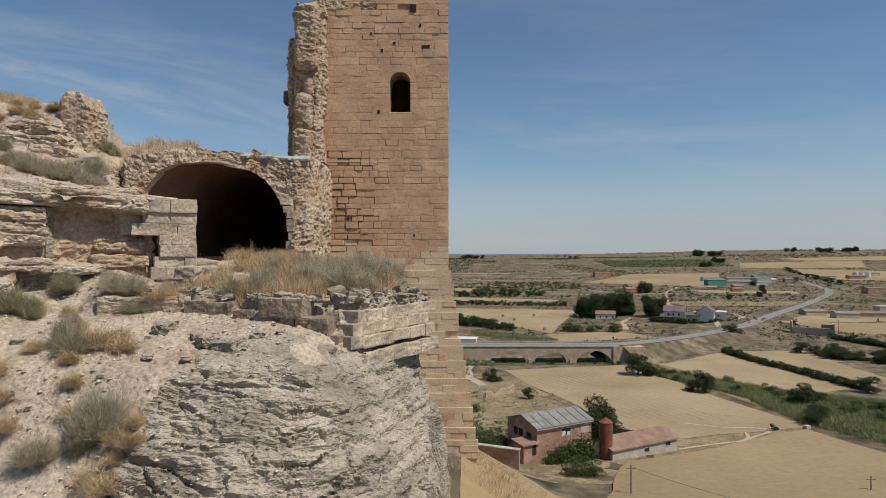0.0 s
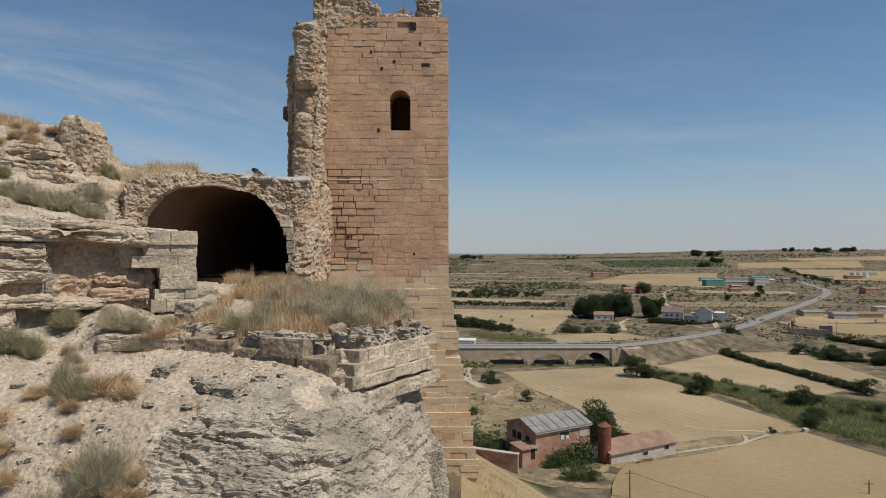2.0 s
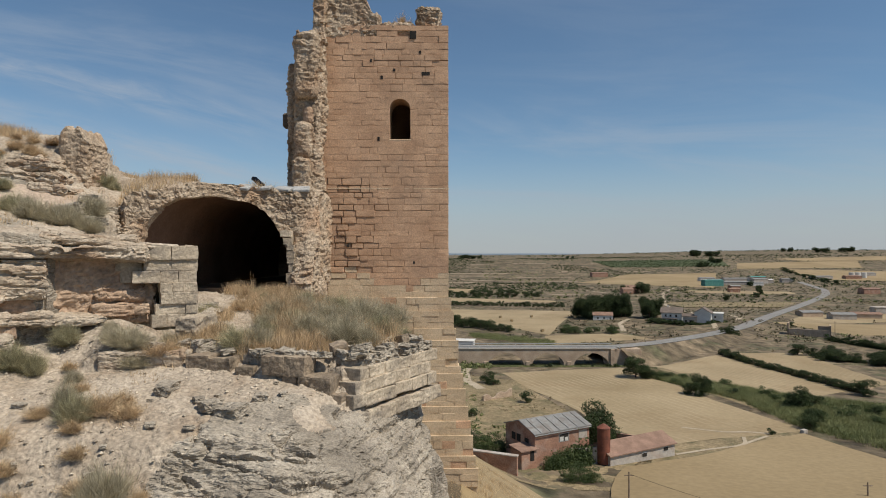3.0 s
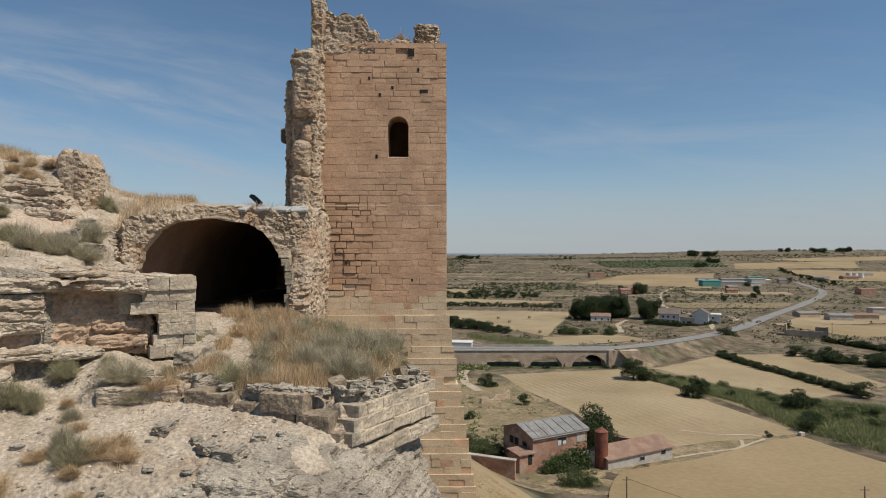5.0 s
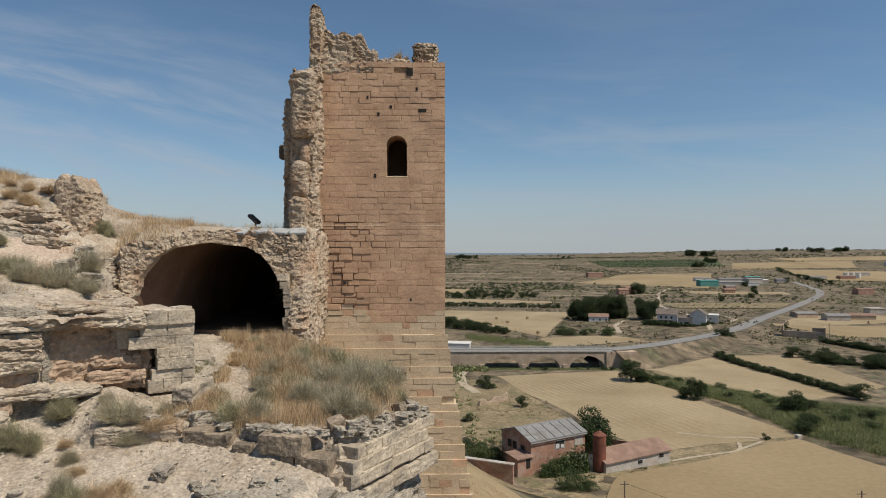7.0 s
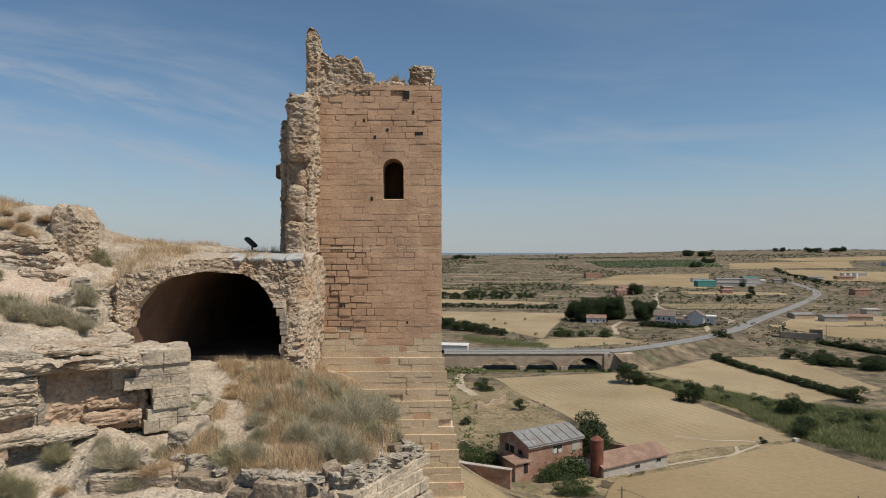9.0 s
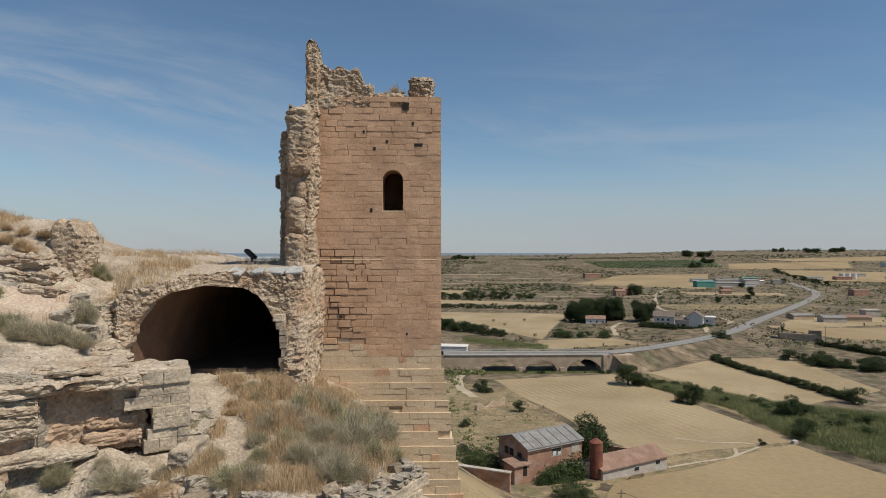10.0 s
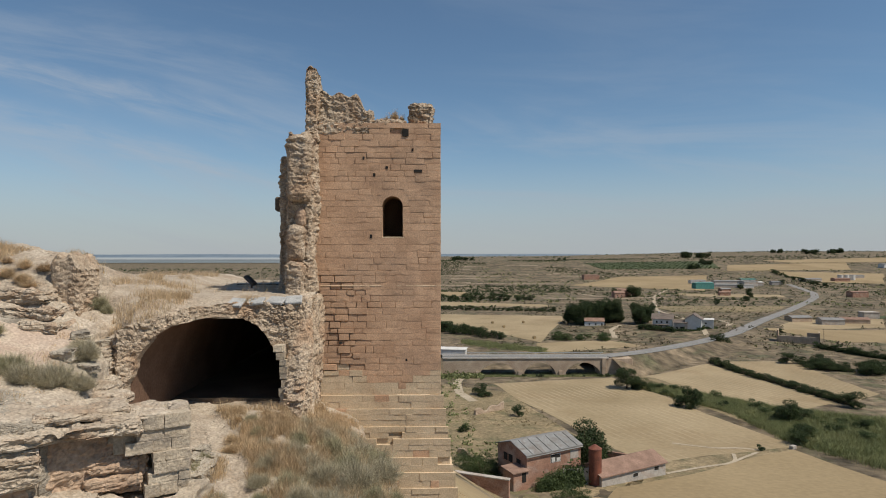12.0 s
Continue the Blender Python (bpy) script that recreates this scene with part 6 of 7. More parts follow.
def trees():
    r = TREE_RND
    for i in range(22):
        plant(TREES, r.uniform(93, 126), 416 + r.uniform(-5, 10), r.uniform(14, 18.5), 0.75, "tall dark pine in a dense grove by the fields", group="pine grove")
    for i in range(6):
        plant(TREES, r.uniform(130, 143), 398 + r.uniform(-5, 6), r.uniform(12, 16), 0.75, "tall dark pine in a dense grove by the fields", group="pine grove")
    for x, y, h, w in ((68.6, 216, 8.5, 1.15), (72, 214, 5, 1.2), (79, 186, 7, 1.0), (76, 187, 4, 1.2), (98, 168, 6.5, 1.2), (103, 170, 4, 1.3), (128, 185, 5.5, 1.2), (24.4, 176, 3.6, 1.0), (15.5, 206, 4.5, 1.1), (17.5, 203, 3.5, 1.2), (147, 315, 7.5, 1.0), (152, 317, 5, 1.1),
                       (31.5, 127, 10.5, 1.0), (34, 129, 6, 1.1), (8, 160, 2.6, 1.1), (76, 141, 1.6, 1.2), (91, 150, 5, 1.1), (88, 146, 4, 1.2), (206, 360, 3, 1.2), (150, 150, 5, 1.2), (140, 156, 4, 1.2)):
        plant(TREES if h > 6 else BUSHES, x, y, h, w, "dark green rounded tree standing beside a field")
    for i in range(16):
        plant(BUSHES, 3 + i * 2.4 + r.uniform(-1, 1), 391 - 3.0 * i + r.uniform(-3, 6), r.uniform(6, 9.0) * (1 - 0.02 * i), 1.0, "dark riverside tree in a thick row", group="riverside row")
    for x, y, h in ((9.5, 121, 4.6), (12.5, 123, 5), (6.5, 123, 4), (23.8, 104.6, 3.2), (25.5, 104.2, 2.6), (21.5, 104, 2.4), (20.5, 113.4, 2.6), (22.6, 114.6, 3.4), (24.8, 115.6, 3.6)):
        plant(GREENS, x, y, h, 1.2, "fresh green bush by the farm walls", "bush", "farm bushes")
    # rows between the fields
    for i in range(26):
        x = 6 + i * 3.9
        plant(BUSHES, x, 545 - 0.22 * x + r.uniform(-3, 3), r.uniform(3, 5.5), 1.2, "dusty dark bush in a field boundary", "bush", "hedge bushes")
    for i in range(12):
        plant(BUSHES, 8 + i * 9 + r.uniform(-3, 3), 655 + r.uniform(-6, 6), r.uniform(6, 10), 1.2, "dusty dark bush in a field boundary", "bush", "hedge bushes")
    for i in range(34):
        k = i / 33
        plant(BUSHES, 123.5 + 5 * k + r.uniform(-1, 1), 269 - 80 * k + r.uniform(-1, 1), r.uniform(2.2, 3.6), 1.2, "dusty dark bush in a field boundary", "bush", "hedge bushes")
    for i in range(22):
        plant(BUSHES, r.choice((r.uniform(-4, 20), r.uniform(36, 70))), r.uniform(242, 248), r.uniform(0.9, 1.8), 1.3, "green riverside bush under the bridge", "bush", "river bushes")
    for i in range(10):
        plant(GREENS, r.uniform(70, 97), r.uniform(338, 352), r.uniform(3, 5.5), 1.3, "green riverside bush under the bridge", "bush", "river bushes")
    for i in range(34):
        k = r.uniform(0, 1)
        plant(GREENS if i % 3 else BUSHES, np.interp(k, [0, 0.35, 0.7, 1.0], [76, 94, 106, 125]) + r.uniform(-6, 10), np.interp(k, [0, 0.35, 0.7, 1.0], [217, 181, 158, 138]) + r.uniform(-3, 6), r.uniform(1.5, 3.4), 1.3, "green streamside bush among the reeds", "bush", "river bushes")
    for i in range(40):
        a = r.uniform(0, 1)
        plant(BUSHES, 157 + 40 * a + r.uniform(-8, 8), 262 - 32 * a + r.uniform(-6, 10), r.uniform(2.5, 6), 1.4, "dark bramble thicket on a dry bank", "bush", "bank thickets")
    for i in range(18):
        k = i / 17
        plant(BUSHES, 196 + 13 * k + r.uniform(-1, 1), 309 - 36 * k + r.uniform(-1, 1), r.uniform(2.5, 4.0), 1.3, "dusty dark bush in a field boundary", "bush", "hedge bushes")
    for i in range(16):
        k = i / 15
        plant(BUSHES, 566 + 48 * k + r.uniform(-4, 4), 870 + 230 * k, r.uniform(5, 9), 1.2, "dark roadside tree in a row", group="roadside row")
    for i in range(12):
        plant(BUSHES, 128 + 1.3 * i + r.uniform(-1, 1), 376 - 1.6 * i + r.uniform(-1, 1), r.uniform(2.5, 4.0), 1.2, "dark garden hedge bush before the house", "bush", "garden hedge")
    for cx, cy, n, h in ((55, 1500, 4, 20), (82, 1500, 5, 20), (620, 1480, 3, 26), (640, 1440, 4, 24), (960, 1680, 4, 26), (1010, 1610, 4, 26), (1075, 1650, 2, 26), (1131, 1690, 3, 26), (500, 1180, 5, 18), (560, 1260, 4, 20), (300, 1450, 2, 16)):
        for _ in range(n):
            plant(TREES, cx + r.uniform(-14, 14), cy + r.uniform(-14, 14), h * 0.62 * r.uniform(0.7, 1.1), 1.2, "dark tree on the far skyline", group="skyline trees")
    for x, y, h in ((230, 700, 16), (236, 706, 13), (212, 705, 11), (420, 830, 10), (395, 760, 8), (360, 690, 8), (280, 600, 7), (330, 640, 7), (470, 900, 10), (520, 905, 9)):
        plant(TREES, x, y, h, 1.0, "dark green tree beside village houses")


trees()


def scatter(name, spots, mat, label, category, size, per=14, seed=0, tall=1.0):
    """Many small clumps of leaves over the land: one mesh."""
    rs = np.random.RandomState(seed)
    s = np.array([q for q in spots if not in_field(q[0], q[1])], float)
    n = len(s) * per
    base = np.repeat(s, per, 0)
    r = base[:, 2:3]
    c = np.stack([base[:, 0], base[:, 1], land(base[:, 0], base[:, 1])], -1)
    off = rs.normal(0, 0.38, (n, 3)) * r
    off[:, 2] = np.abs(off[:, 2]) * tall
    c = c + off
    u = rs.normal(size=(n, 3))
    u[:, 2] += 0.5 * tall
    u /= np.linalg.norm(u, axis=1, keepdims=True)
    v = np.cross(u, rs.normal(size=(n, 3)))
    v /= np.linalg.norm(v, axis=1, keepdims=True)
    k = rs.uniform(0.5, 1.1, (n, 1)) * size * r
    V = np.stack([c - u * k * 0.5, c + v * k * 0.35, c + u * k * 0.5, c - v * k * 0.35], 1).reshape(-1, 3)
    tagged(obj(name, tri_mesh(name, V, np.arange(n * 4).reshape(-1, 4), mat)), label, category, kind="stuff")


def undergrowth():
    rs = np.random.RandomState(5)
    far = []
    u, v, w, k = rs.uniform(0, 1, (4, 24000))
    y = 560 + 950 * u ** 0.8
    x = (-0.03 + v * np.where(w < 0.45, 0.33, 0.83)) * y
    size = 0.5 + 2.6 * k ** 3.0
    dense = vnoise(np.stack([x * 0.012, y * 0.006, 1 + 0 * x], -1)) > 0.40
    far += [(a, b, c) for a, b, c in zip(x[dense], y[dense], size[dense])]
    for y0 in (735, 800, 870, 960, 1080, 640):
        for _ in range(70):
            x = rs.uniform(-10, 330)
            far.append((x, y0 + 0.05 * x + rs.normal(0, 4), rs.uniform(1.2, 3.2)))
    for _ in range(2600):
        y = 160 + 1500 * rs.uniform() ** 1.4
        far.append((y * rs.uniform(-0.78, -0.2), y, 0.5 + 1.0 * rs.uniform() + 0.0015 * y))
    for _ in range(1500):
        y = rs.uniform(1350, 2100)
        x = rs.uniform(-0.03, 0.8) * y
        if vnoise(np.array([[x * 0.006, y * 0.012, 2.0]]))[0] > 0.48:
            far.append((x, y, rs.uniform(1.5, 4.5)))
    scatter("scrub", far, M_LEAF, "dark scrub bushes scattered over dry hillsides", "scrub", 0.6, 16, 3)
    u, v, k = rs.uniform(0, 1, (3, 16000))
    y = 300 + 1150 * u
    x = (-0.03 + 0.83 * v) * y
    keep = vnoise(np.stack([x * 0.02, y * 0.010, 6 + 0 * x], -1)) > 0.42
    scatter("scrub", [(a, b, 0.5 + 1.5 * c * c) for a, b, c in zip(x[keep], y[keep], k[keep])], M_OLIVE, "dusty olive-brown scrub over the dry slopes", "scrub", 0.7, 9, 9)
    orchard = [(x + rs.normal(0, 0.5), y, 3.0) for x in np.arange(330, 560, 9) for y in np.arange(1180, 1330, 16)]
    scatter("orchard", orchard, M_LEAF, "rows of dark green orchard trees", "orchard", 0.8, 14, 4)
    orchard = [(x, y + rs.normal(0, 0.5), 1.5) for x in np.arange(205, 330, 5) for y in (520, 545, 570)]
    scatter("orchard", orchard, M_REED, "young green orchard rows behind a fence", "orchard", 0.8, 10, 6)
    mid = []
    for _ in range(500):
        x, y = rs.uniform(150, 420), rs.uniform(250, 560)
        if vnoise(np.array([[x * 0.03, y * 0.03, 1.0]]))[0] > 0.5:
            mid.append((x, y, rs.uniform(0.5, 1.8)))
    for _ in range(900):
        y = 565 + 650 * rs.uniform() ** 1.2
        x = rs.uniform(-0.03, 0.75) * y
        if vnoise(np.array([[x * 0.02, y * 0.012, 5.0]]))[0] > 0.5:
            mid.append((x, y, rs.uniform(1.0, 3.0)))
    for _ in range(420):
        mid.append((rs.uniform(-6, 19), 246 + rs.normal(0, 4), rs.uniform(0.6, 1.9)))
    for _ in range(500):
        x, y = rs.uniform(0, 60), rs.uniform(130, 250)
        if x < 20 + (250 - y) * 0.02 or y < 150:
            mid.append((x * 0.5, y, rs.uniform(0.3, 1.2)))
    scatter("scrub", mid, M_REED, "low grey-green scrub on dry banks", "scrub", 0.8, 14, 7)
    u, v, k = rs.uniform(0, 1, (3, 9000))
    y = 165 + 355 * u ** 1.2
    x = (-0.02 + 0.78 * v) * y
    keep = vnoise(np.stack([x * 0.05, y * 0.05, 4 + 0 * x], -1)) > 0.4
    scatter("dry_tufts", [(a, b, 0.3 + 0.6 * c * c) for a, b, c in zip(x[keep], y[keep], k[keep])], M_TUFT, "brown dry weeds over fallow ground", "weeds", 0.45, 14, 8, 0.8)
    reeds = []
    for _ in range(5200):
        k = rs.uniform(0, 1)
        left = np.interp(k, [0, 0.35, 0.7, 1.0], [74, 88, 87, 93]), np.interp(k, [0, 0.35, 0.7, 1.0], [216, 178, 148, 124])
        right = np.interp(k, [0, 0.35, 0.7, 1.0], [80, 103, 128, 165]), np.interp(k, [0, 0.35, 0.7, 1.0], [219, 184, 168, 150])
        u = rs.uniform(0, 1)
        reeds.append((left[0] + (right[0] - left[0]) * u, left[1] + (right[1] - left[1]) * u, rs.uniform(0.7, 1.7)))
    for _ in range(1500):
        reeds.append((rs.uniform(-2, 75), 252 + rs.normal(0, 3.5), rs.uniform(0.3, 0.8)))
    for _ in range(700):
        k = rs.uniform(0, 1)
        reeds.append((18 + 38 * k + rs.normal(0, 2), 337 - 30 * k + rs.normal(0, 5), rs.uniform(0.6, 1.3)))
    q = np.repeat(np.array(reeds), 30, 0)
    q[:, 0] += rs.normal(0, 0.8, len(q))
    q[:, 1] += rs.normal(0, 0.8, len(q))
    base = np.stack([q[:, 0], q[:, 1], land(q[:, 0], q[:, 1]) - 0.1], -1)
    h = q[:, 2] * rs.uniform(0.5, 1.25, len(q))
    lean = rs.normal(0, 0.45, (len(q), 3)) * h[:, None]
    V, F = blades(base, base + lean * (1, 1, 0) + np.stack([0 * h, 0 * h, h], -1), rs.uniform(0.06, 0.14, len(q)), lean * -0.2, rs)
    tagged(obj("reed_bed", tri_mesh("reed_bed", V, F, M_REED)), "dense green reed bed along a stream", "reeds", kind="stuff")


undergrowth()
for ends, mat, label in ((((123, 270), (129, 188)), "olive", "dense dusty hedge between two stubble fields"), (((196, 309), (209, 273)), "dark", "dense dark hedge beyond the road")):
    (hx0, hy0), (hx1, hy1) = ends
    scatter("hedge", [(hx0 + (hx1 - hx0) * k + 0.5 * math.sin(k * 57), hy0 + (hy1 - hy0) * k, 1.1 + 0.35 * math.sin(k * 83)) for k in np.linspace(0, 1, 120)], M_OLIVE if mat == "olive" else M_LEAF, label, "hedge", 0.5, 46, 21, 1.2)


# ---- buildings ----
def house(label, x, y, z, w, d, h, yaw, roof_h, wall_mat, roof_mat, windows=(), doors=(), category="house", name="house", sink=3.0, overhang=0.35, mono=False):
    """Walls, a pitched roof along the front, and openings on the front: (centre, sill, width, height)."""
    b = thing(name, label, category, pose(x, y, z, 0, 0, yaw))
    bm = boxes([(0, w, 0, d, -sink, h)])
    if roof_h > 0.3 and not mono:
        for xx in (0.0, w - 0.001):
            vs = [bm.verts.new(p) for p in ((xx, 0, h), (xx, d, h), (xx, d / 2, h + roof_h))]
            bm.faces.new(vs)
    part("wall", bm, wall_mat, b)
    o = overhang
    rb = bmesh.new()
    t = 0.18
    if mono:
        prof = [(-o, h + 0.02), (d + o, h + roof_h), (d + o, h + roof_h + t), (-o, h + 0.02 + t)]
    else:
        k = roof_h / (d / 2)
        prof = [(-o, h - o * k + 0.02), (d / 2, h + roof_h + 0.02), (d + o, h - o * k + 0.02), (d + o, h - o * k + t + 0.02), (d / 2, h + roof_h + t + 0.02), (-o, h - o * k + t + 0.02)]
    a = [rb.verts.new((-o, p, q)) for p, q in prof]
    c = [rb.verts.new((w + o, p, q)) for p, q in prof]
    n = len(prof)
    for i in range(n):
        j = (i + 1) % n
        rb.faces.new((a[i], a[j], c[j], c[i]))
    if n == 4:
        rb.faces.new(a[::-1])
        rb.faces.new(c)
    else:
        for r in (a, c):
            rb.faces.new((r[0], r[1], r[4], r[5]))
            rb.faces.new((r[1], r[2], r[3], r[4]))
    bmesh.ops.recalc_face_normals(rb, faces=rb.faces)
    part("roof", rb, roof_mat, b)
    for cx, sill, ww, hh in windows:
        win = part("window", boxes([(cx - ww / 2 - 0.08, cx + ww / 2 + 0.08, -0.06, 0.05, sill - 0.08, sill + hh + 0.08)]), M_WHITE, b)
        part("pane", boxes([(cx - ww / 2, cx + ww / 2, -0.075, 0.0, sill, sill + hh)]), M_DARK, win)
    for cx, sill, ww, hh in doors:
        part("door", boxes([(cx - ww / 2, cx + ww / 2, -0.05, 0.05, sill, sill + hh)]), M_DARK, b)
    return b


def farm():
    b = house("two-storey red brick barn with a grey fibre-cement roof", 17.36, 113.6, 9.0, 13.3, 9.2, 5.3, 29.4, 1.5, M_BRICK, M_SHEET, windows=((6.9, 3.1, 2.3, 1.4),), category="barn", name="barn")
    # sheet joints on the roof, and the gable's openings
    for i in range(6):
        part("roof_batten", boxes([(1.2 + i * 2.2, 1.34 + i * 2.2, -0.3, 4.4, 0.1, 0.2)]), M_SHEET, b).matrix_local = pose(0, 0, 5.42, math.degrees(math.atan2(1.5, 4.6)), 0, 0)
    part("broken_shutter", boxes([(5.85, 6.75, -0.11, -0.08, 3.15, 4.0), (7.1, 7.9, -0.11, -0.08, 3.15, 3.8)], 0.01), M_WHITE, b)
    # flat dark boxes on the gable in place of shaded openings
    for yy, sill in ((2.5, 2.6), (5.0, 2.8), (6.6, 2.8)):
        part("gable_opening", boxes([(-0.06, 0.02, yy - 0.6, yy + 0.6, sill, sill + 1.4)]), M_DARK, b)
    house("small lean-to of red brick against the barn gable", 14.6, 111.4, 9.2, 3.4, 3.2, 2.5, 29.4, 0.4, M_BRICK, M_TILE, doors=((2.4, 0.6, 0.9, 2.0),), category="outhouse", name="outhouse", mono=True)
    house("long low farm shed with worn clay roof and grey render", 31.4, 114.0, 7.0, 17.2, 7.0, 3.1, 28.6, 1.5, M_RENDER, M_TILE, windows=((8.8, 1.7, 1.3, 0.7), (14.6, 2.0, 1.3, 0.7)), category="shed", name="shed")
    s = thing("silo", "rusted steel feed silo with a conical top", "silo", pose(30.6, 115.6, 7.5))
    bm = bmesh.new()
    bmesh.ops.create_cone(bm, cap_ends=True, segments=28, radius1=1.2, radius2=1.2, depth=6.6, matrix=Matrix.Translation((0, 0, 4.2)))
    part("drum", bm, M_RUST, s)
    bm = bmesh.new()
    bmesh.ops.create_cone(bm, cap_ends=True, segments=28, radius1=1.28, radius2=0.25, depth=0.7, matrix=Matrix.Translation((0, 0, 7.86)))
    part("cap", bm, M_RUST, s)
    for a in range(4):
        part("leg", boxes([(math.cos(a * 1.571) * 1.0 - 0.08, math.cos(a * 1.571) * 1.0 + 0.08, math.sin(a * 1.571) * 1.0 - 0.08, math.sin(a * 1.571) * 1.0 + 0.08, -1.5, 1.0)]), M_RUST, s)
    ivy = []
    rs = np.random.RandomState(9)
    for _ in range(260):
        k = rs.uniform(0, 1)
        ivy.append((19.2 + 8.6 * k + rs.normal(0, 0.3), 111.9 + 4.6 * k - rs.uniform(0.1, 1.0), rs.uniform(0.7, 1.1) * (0.7 + 0.9 * k)))
    scatter("ivy", ivy, M_GREEN, "green creeper heaped along the barn's brick wall", "creeper", 0.42, 60, 15, 2.6)
    ob = part("blocked_window", boxes([(10.6, 12.7, -0.05, 0.05, 3.0, 4.6)], 0.02), M_RENDER, b)
    part("gutter", boxes([(-0.3, 13.5, -0.48, -0.34, 5.0, 5.14)]), M_METAL, b)
    for x, y, w, yaw, h in ((5.4, 137.6, 5.0, -38, 2.4), (12.4, 177.8, 11.7, 38, 2.4)):
        ob = rough_shell("ruined_wall", 0, w, 0, 0.7, -1.0, h, M_BRIDGE, 0.22, 0.14, 0.9, 951 + int(x), top=lambda q: 1.5 + 0.9 * np.sin(q * 0.9 + 1) * np.sin(q * 0.37), round_edge=0.1)
        ob.matrix_world = pose(x, y, float(land(np.float64(x), np.float64(y))), 0, 0, yaw)
        tagged(ob, "crumbling earth-coloured wall in dry ground", "wall", "ruined walls")
    # yard walls
    for x, y, z, w, yaw, h, lab in ((34.5, 131.5, 6.6, 13.0, -28, 3.2, "tall red brick yard wall behind the shed"), (24.5, 115.3, 8.0, 6.0, 5, 3.2, "broken pale yard wall with a rough archway")):
        ob = part("yard_wall", boxes([(0, w, 0, 0.4, -1.5, h)], 0.03), M_BRICK if h > 3.1 and yaw < 0 else M_RENDER)
        ob.matrix_world = pose(x, y, z, 0, 0, yaw)
        tagged(ob, lab, "wall")
    b = house("low red brick wall building with a pale flat coping", 3.2, 107.4, 9.6, 10.4, 0.7, 3.9, -24, 0.06, M_BRICK, M_RENDER, category="annex", name="annex", mono=True, sink=4, overhang=0.12)
    ob = part("water_tank", boxes([(-0.7, 0.7, -0.5, 0.5, 0, 0.9)], 0.08), M_RENDER)
    ob.matrix_world = pose(84, 142, float(land(np.float64(84), np.float64(142))), 0, 0, 20)
    tagged(ob, "small pale concrete water tank at a field corner", "water tank")


farm()


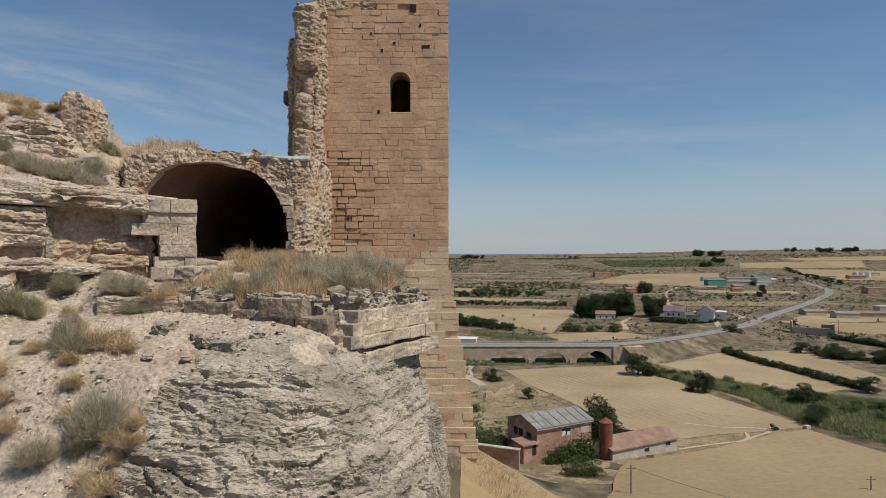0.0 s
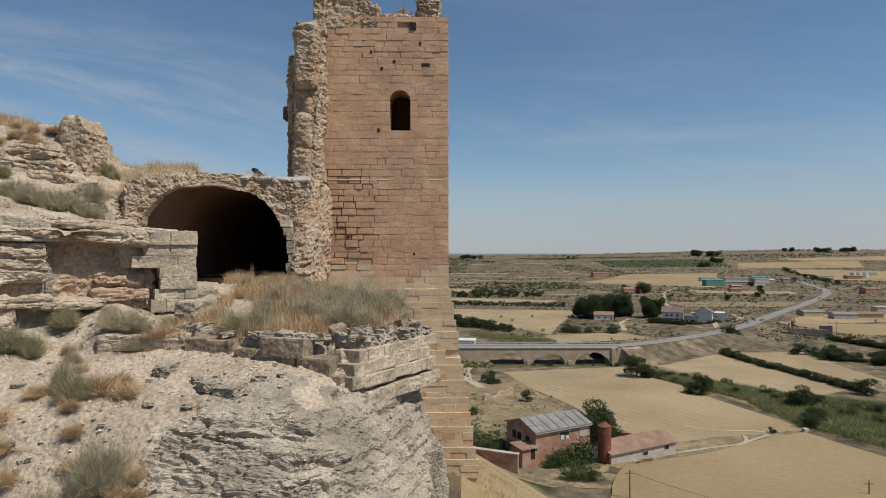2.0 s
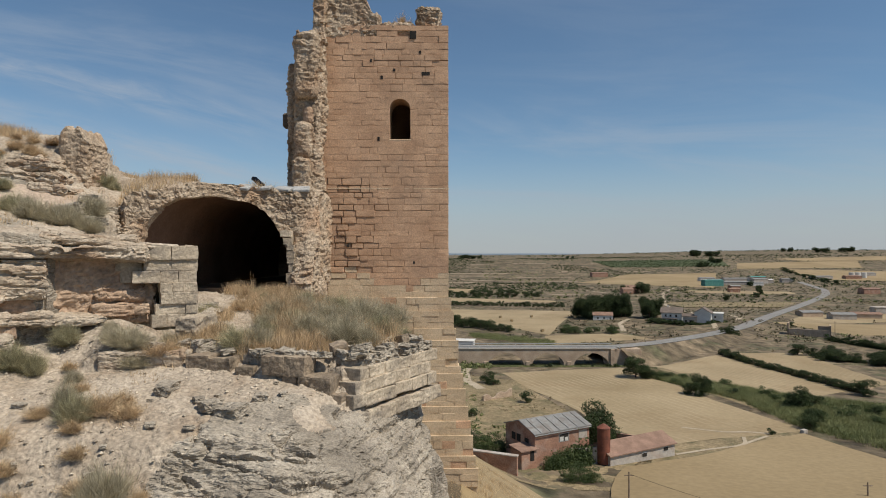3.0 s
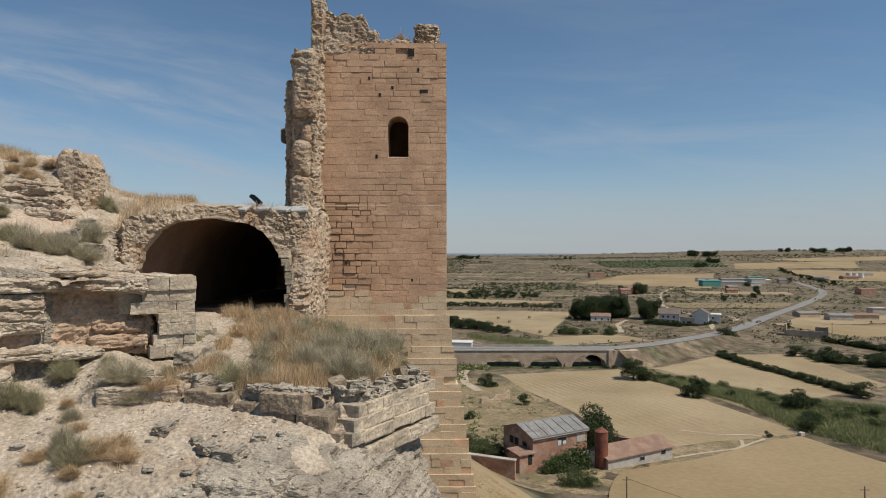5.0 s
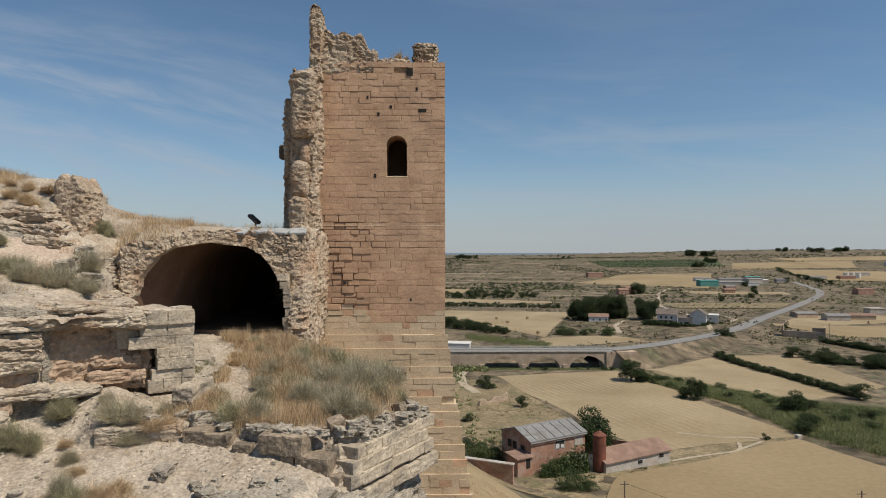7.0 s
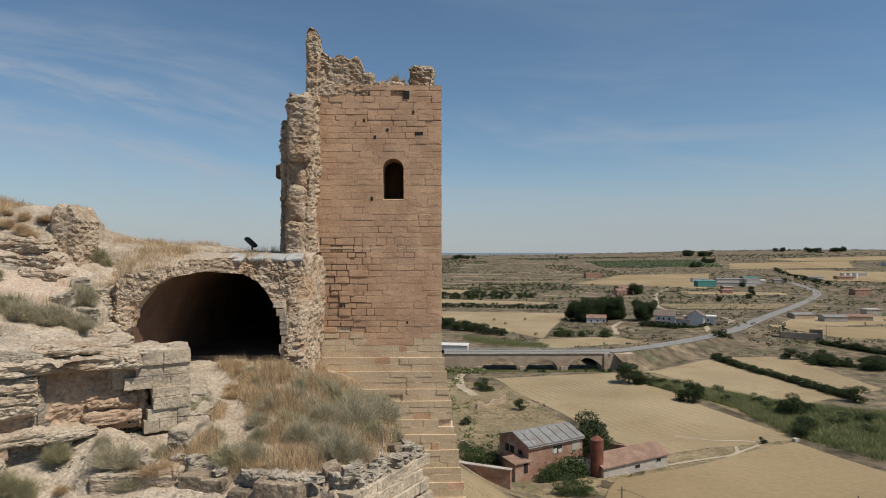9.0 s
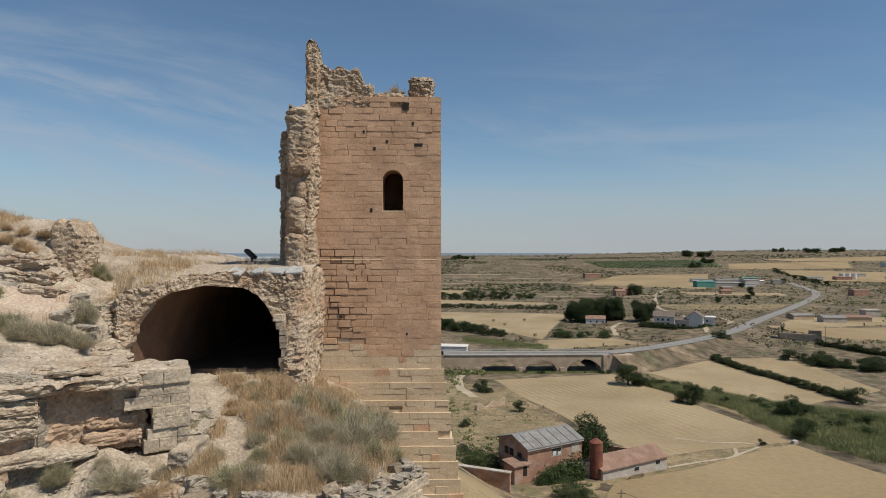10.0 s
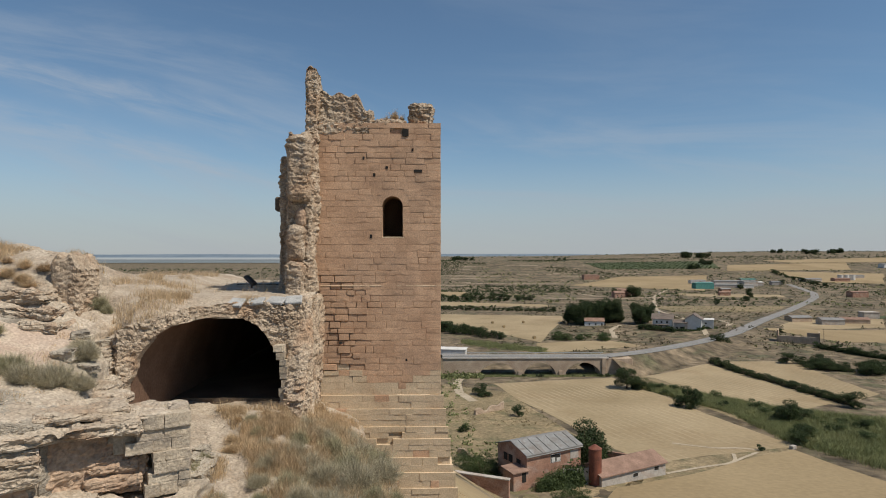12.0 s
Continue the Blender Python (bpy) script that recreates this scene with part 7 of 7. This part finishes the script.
def villages():
    ground = lambda x, y: float(land(np.float64(x), np.float64(y)))
    brown = material("old_brown_tiles", (0.12, 0.095, 0.08), (0.19, 0.155, 0.13), 0.5, fine=5, fine_amount=0.3, bump=0.4, bump_scale=5)
    W4 = ((3, 1.0, 1.2, 1.3), (7, 1.0, 1.2, 1.3), (3, 4.2, 1.2, 1.3), (7, 4.2, 1.2, 1.3))
    W2 = ((2.4, 0.9, 1.1, 1.4), (5.2, 0.9, 1.1, 1.4), (8.2, 0.2, 1.4, 2.2), (2.4, 3.9, 1.1, 1.3), (5.2, 3.9, 1.1, 1.3), (8.4, 3.9, 1.1, 1.3))
    a = house("white two-storey country house with a brown tiled roof", 135.5, 376, 6.6, 11.5, 11, 6.6, -24, 2.6, M_WHITE, brown, windows=W2, overhang=0.8)
    part("chimney", boxes([(3.0, 3.8, 6.0, 6.8, 8.0, 10.4)], 0.03), M_WHITE, a)
    part("porch_roof", boxes([(-0.5, 9.5, -3.2, 0.1, 3.0, 3.25)], 0.05), brown, a)
    for x in (-0.2, 3.0, 6.2, 9.2):
        part("porch_post", boxes([(x - 0.15, x + 0.15, -3.0, -2.7, -2.5, 3.0)]), M_WHITE, a)
    house("white gabled wing of the country house", 160.5, 364, 6.8, 11, 9.0, 6.9, 62, 2.8, M_WHITE, brown, windows=((2.6, 0.9, 1.2, 1.5), (6.8, 0.9, 1.2, 1.5), (2.6, 4.0, 1.1, 1.3), (6.8, 4.0, 1.1, 1.3)), overhang=0.7)
    house("low linking block of the country house", 146, 370, 6.6, 8, 7, 4.6, -24, 1.4, M_RENDER, brown, windows=((2, 1.0, 1.1, 1.3),), doors=((5, 0, 2.2, 2.3),))
    house("plain white block beside the country house", 163, 371, 7.4, 7.5, 8, 5.4, -24, 0.2, M_WHITE, M_WHITE, mono=True, windows=((3, 2.8, 1.0, 1.0),))
    house("small white cottage with a red clay roof", 100.5, 404, 5.2, 12.5, 8, 3.4, -12, 1.8, M_WHITE, M_TILE, windows=((3, 1.0, 1.0, 1.1), (7, 1.0, 1.0, 1.1), (11, 1.0, 1.0, 1.1)), doors=((13, 0, 1.0, 2.1),))
    house("terracotta farmhouse with a low clay roof", 206, 690, 4.7, 12, 9, 5.5, 8, 2, M_BRICK, M_TILE, windows=((3, 1.5, 1.2, 1.4), (8, 1.5, 1.2, 1.4)))
    house("terracotta farmhouse with a low clay roof", 214, 705, 5.0, 16, 9, 7.0, 8, 2, M_BRICK, M_TILE, windows=((4, 3, 1.2, 1.4), (11, 3, 1.2, 1.4)))
    teal = material("teal_netting", (0.06, 0.185, 0.165), (0.09, 0.24, 0.215), 0.5, fine=2, bump=0.1)
    house("shed wrapped in teal netting", 361, 835, ground(361, 835), 26, 12, 8, 4, 1, teal, teal, category="shed", name="shed")
    for x, y, w, d, h, m, rm in ((400, 865, 40, 14, 4, M_RENDER, M_SHEET), (445, 868, 22, 16, 8, M_RENDER, M_SHEET), (420, 905, 45, 14, 6, M_RENDER, M_SHEET), (470, 925, 24, 12, 7, M_BRICK, teal), (430, 850, 18, 10, 4, M_WHITE, M_SHEET), (455, 895, 30, 12, 5, M_RENDER, M_WHITE), (395, 930, 22, 12, 5, M_WHITE, M_SHEET), (505, 905, 16, 10, 5, M_RENDER, M_SHEET), (380, 800, 14, 8, 3, M_BRICK, M_SHEET), (395, 890, 16, 12, 5, M_WHITE, M_SHEET),
                                 (590, 960, 30, 14, 5, M_RENDER, M_SHEET), (640, 965, 24, 12, 5, M_BRICK, M_TILE), (700, 1010, 20, 12, 5, M_RENDER, M_SHEET), (880, 1180, 60, 16, 8, M_WHITE, M_SHEET), (940, 1190, 30, 14, 9, M_WHITE, M_SHEET),
                                 (248, 1000, 26, 12, 7, M_BRICK, M_TILE), (478, 690, 20, 10, 6, M_BRICK, M_TILE), (340, 720, 12, 8, 4, M_BRICK, M_TILE), (258, 436, 16, 8, 3.0, M_BRIDGE, M_SHEET), (268, 418, 15, 9, 3.4, M_RENDER, M_SHEET), (288, 427, 18, 9, 3.0, M_BRIDGE, M_TILE), (326, 458, 11, 8, 5, M_RENDER, M_RENDER), (2, 290, 13.5, 6, 3.4, M_WHITE, M_WHITE)):
        house("distant farm building with plain walls and a low roof", x, y, ground(x, y), w, d, h, TREE_RND.uniform(-12, 12), 1.2 if rm is not m else 0.3, m, rm, category="farm building", name="farm_building", mono=rm is m)
    for i in range(3):
        t = part("storage_tank", bmesh.new(), M_WHITE)
        bm = bmesh.new()
        bmesh.ops.create_cone(bm, cap_ends=True, segments=20, radius1=4, radius2=4, depth=9, matrix=Matrix.Translation((0, 0, 4.5)))
        bm.to_mesh(t.data)
        bm.free()
        t.location = (662 + i * 10, 985, ground(662, 985))
        tagged(t, "white cylindrical storage tank beside farm buildings", "tank", "storage tanks")
    # a roofless ruin in the dry ground beyond the road
    r = thing("ruin", "roofless ruin of brown earth walls", "ruin", pose(185.5, 328, 5.2, 0, 0, -32))
    for x0, x1, y0, y1, h in ((0, 20, 0, 0.6, 3.6), (0, 0.8, 0, 8, 6.5), (19.2, 20, 0, 8, 6.0), (14, 20, 7.4, 8, 5)):
        part("wall", boxes([(x0, x1, y0, y1, -1, h)], 0.05), M_BRIDGE, r)
    # bales
    for x, y in ((42, 430), (64, 432), (47, 405), (92, 420), (58, 350)):
        bm = bmesh.new()
        bmesh.ops.create_cone(bm, cap_ends=True, segments=18, radius1=0.85, radius2=0.85, depth=1.4, matrix=pose(0, 0, 0.8, 90, 0, 20))
        ob = part("straw_bale", bm, M_STUBBLE2)
        ob.location = (x, y, ground(x, y) + 0.2)
        tagged(ob, "round straw bale lying in a stubble field", "straw bale", "bales in the field")
    hedge = []
    for k in np.linspace(0, 1, 90):
        hedge.append((131 + 41 * k, 379 - 22 * math.sin(min(1, k * 1.25) * math.pi * 0.75) + 6 * k, 1.3 + 0.4 * math.sin(k * 19)))
    scatter("hedge", hedge, M_LEAF, "dark clipped hedge round the country house", "hedge", 0.7, 60, 12)
    # poles
    for x, y, h in ((28.4, 93, 4.6), (66, 95, 2.4), (203.5, 316, 9), (150, 392, 9), (141, 150, 6)):
        p = thing("utility_pole", "weathered timber utility pole standing in dry ground", "utility pole", pose(x, y, ground(x, y)))
        bm = bmesh.new()
        bmesh.ops.create_cone(bm, cap_ends=True, segments=10, radius1=0.14, radius2=0.09, depth=h + 1, matrix=Matrix.Translation((0, 0, h / 2 - 0.5)))
        part("shaft", bm, M_WOOD, p)
        part("cross_arm", boxes([(-0.7, 0.7, -0.06, 0.06, h - 0.6, h - 0.48)]), M_WOOD, p)


villages()


def cable(a, b, sag):
    n = 24
    P = []
    for i in range(n):
        k = i / (n - 1)
        c = Vector(a).lerp(Vector(b), k) - Vector((0, 0, sag * 4 * k * (1 - k)))
        P.append([(c.x, c.y + 0.025 * math.cos(t), c.z + 0.025 * math.sin(t)) for t in (0, 2.1, 4.2)])
    tagged(obj("cable", grid_mesh("cable", np.array(P), M_BLACK, True, True)), "thin black overhead cable between timber poles", "cable")


cable((28.4, 93, float(land(np.float64(28.4), np.float64(93))) + 4.3), (46, 70, float(land(np.float64(46), np.float64(70))) + 3.5), 0.6)
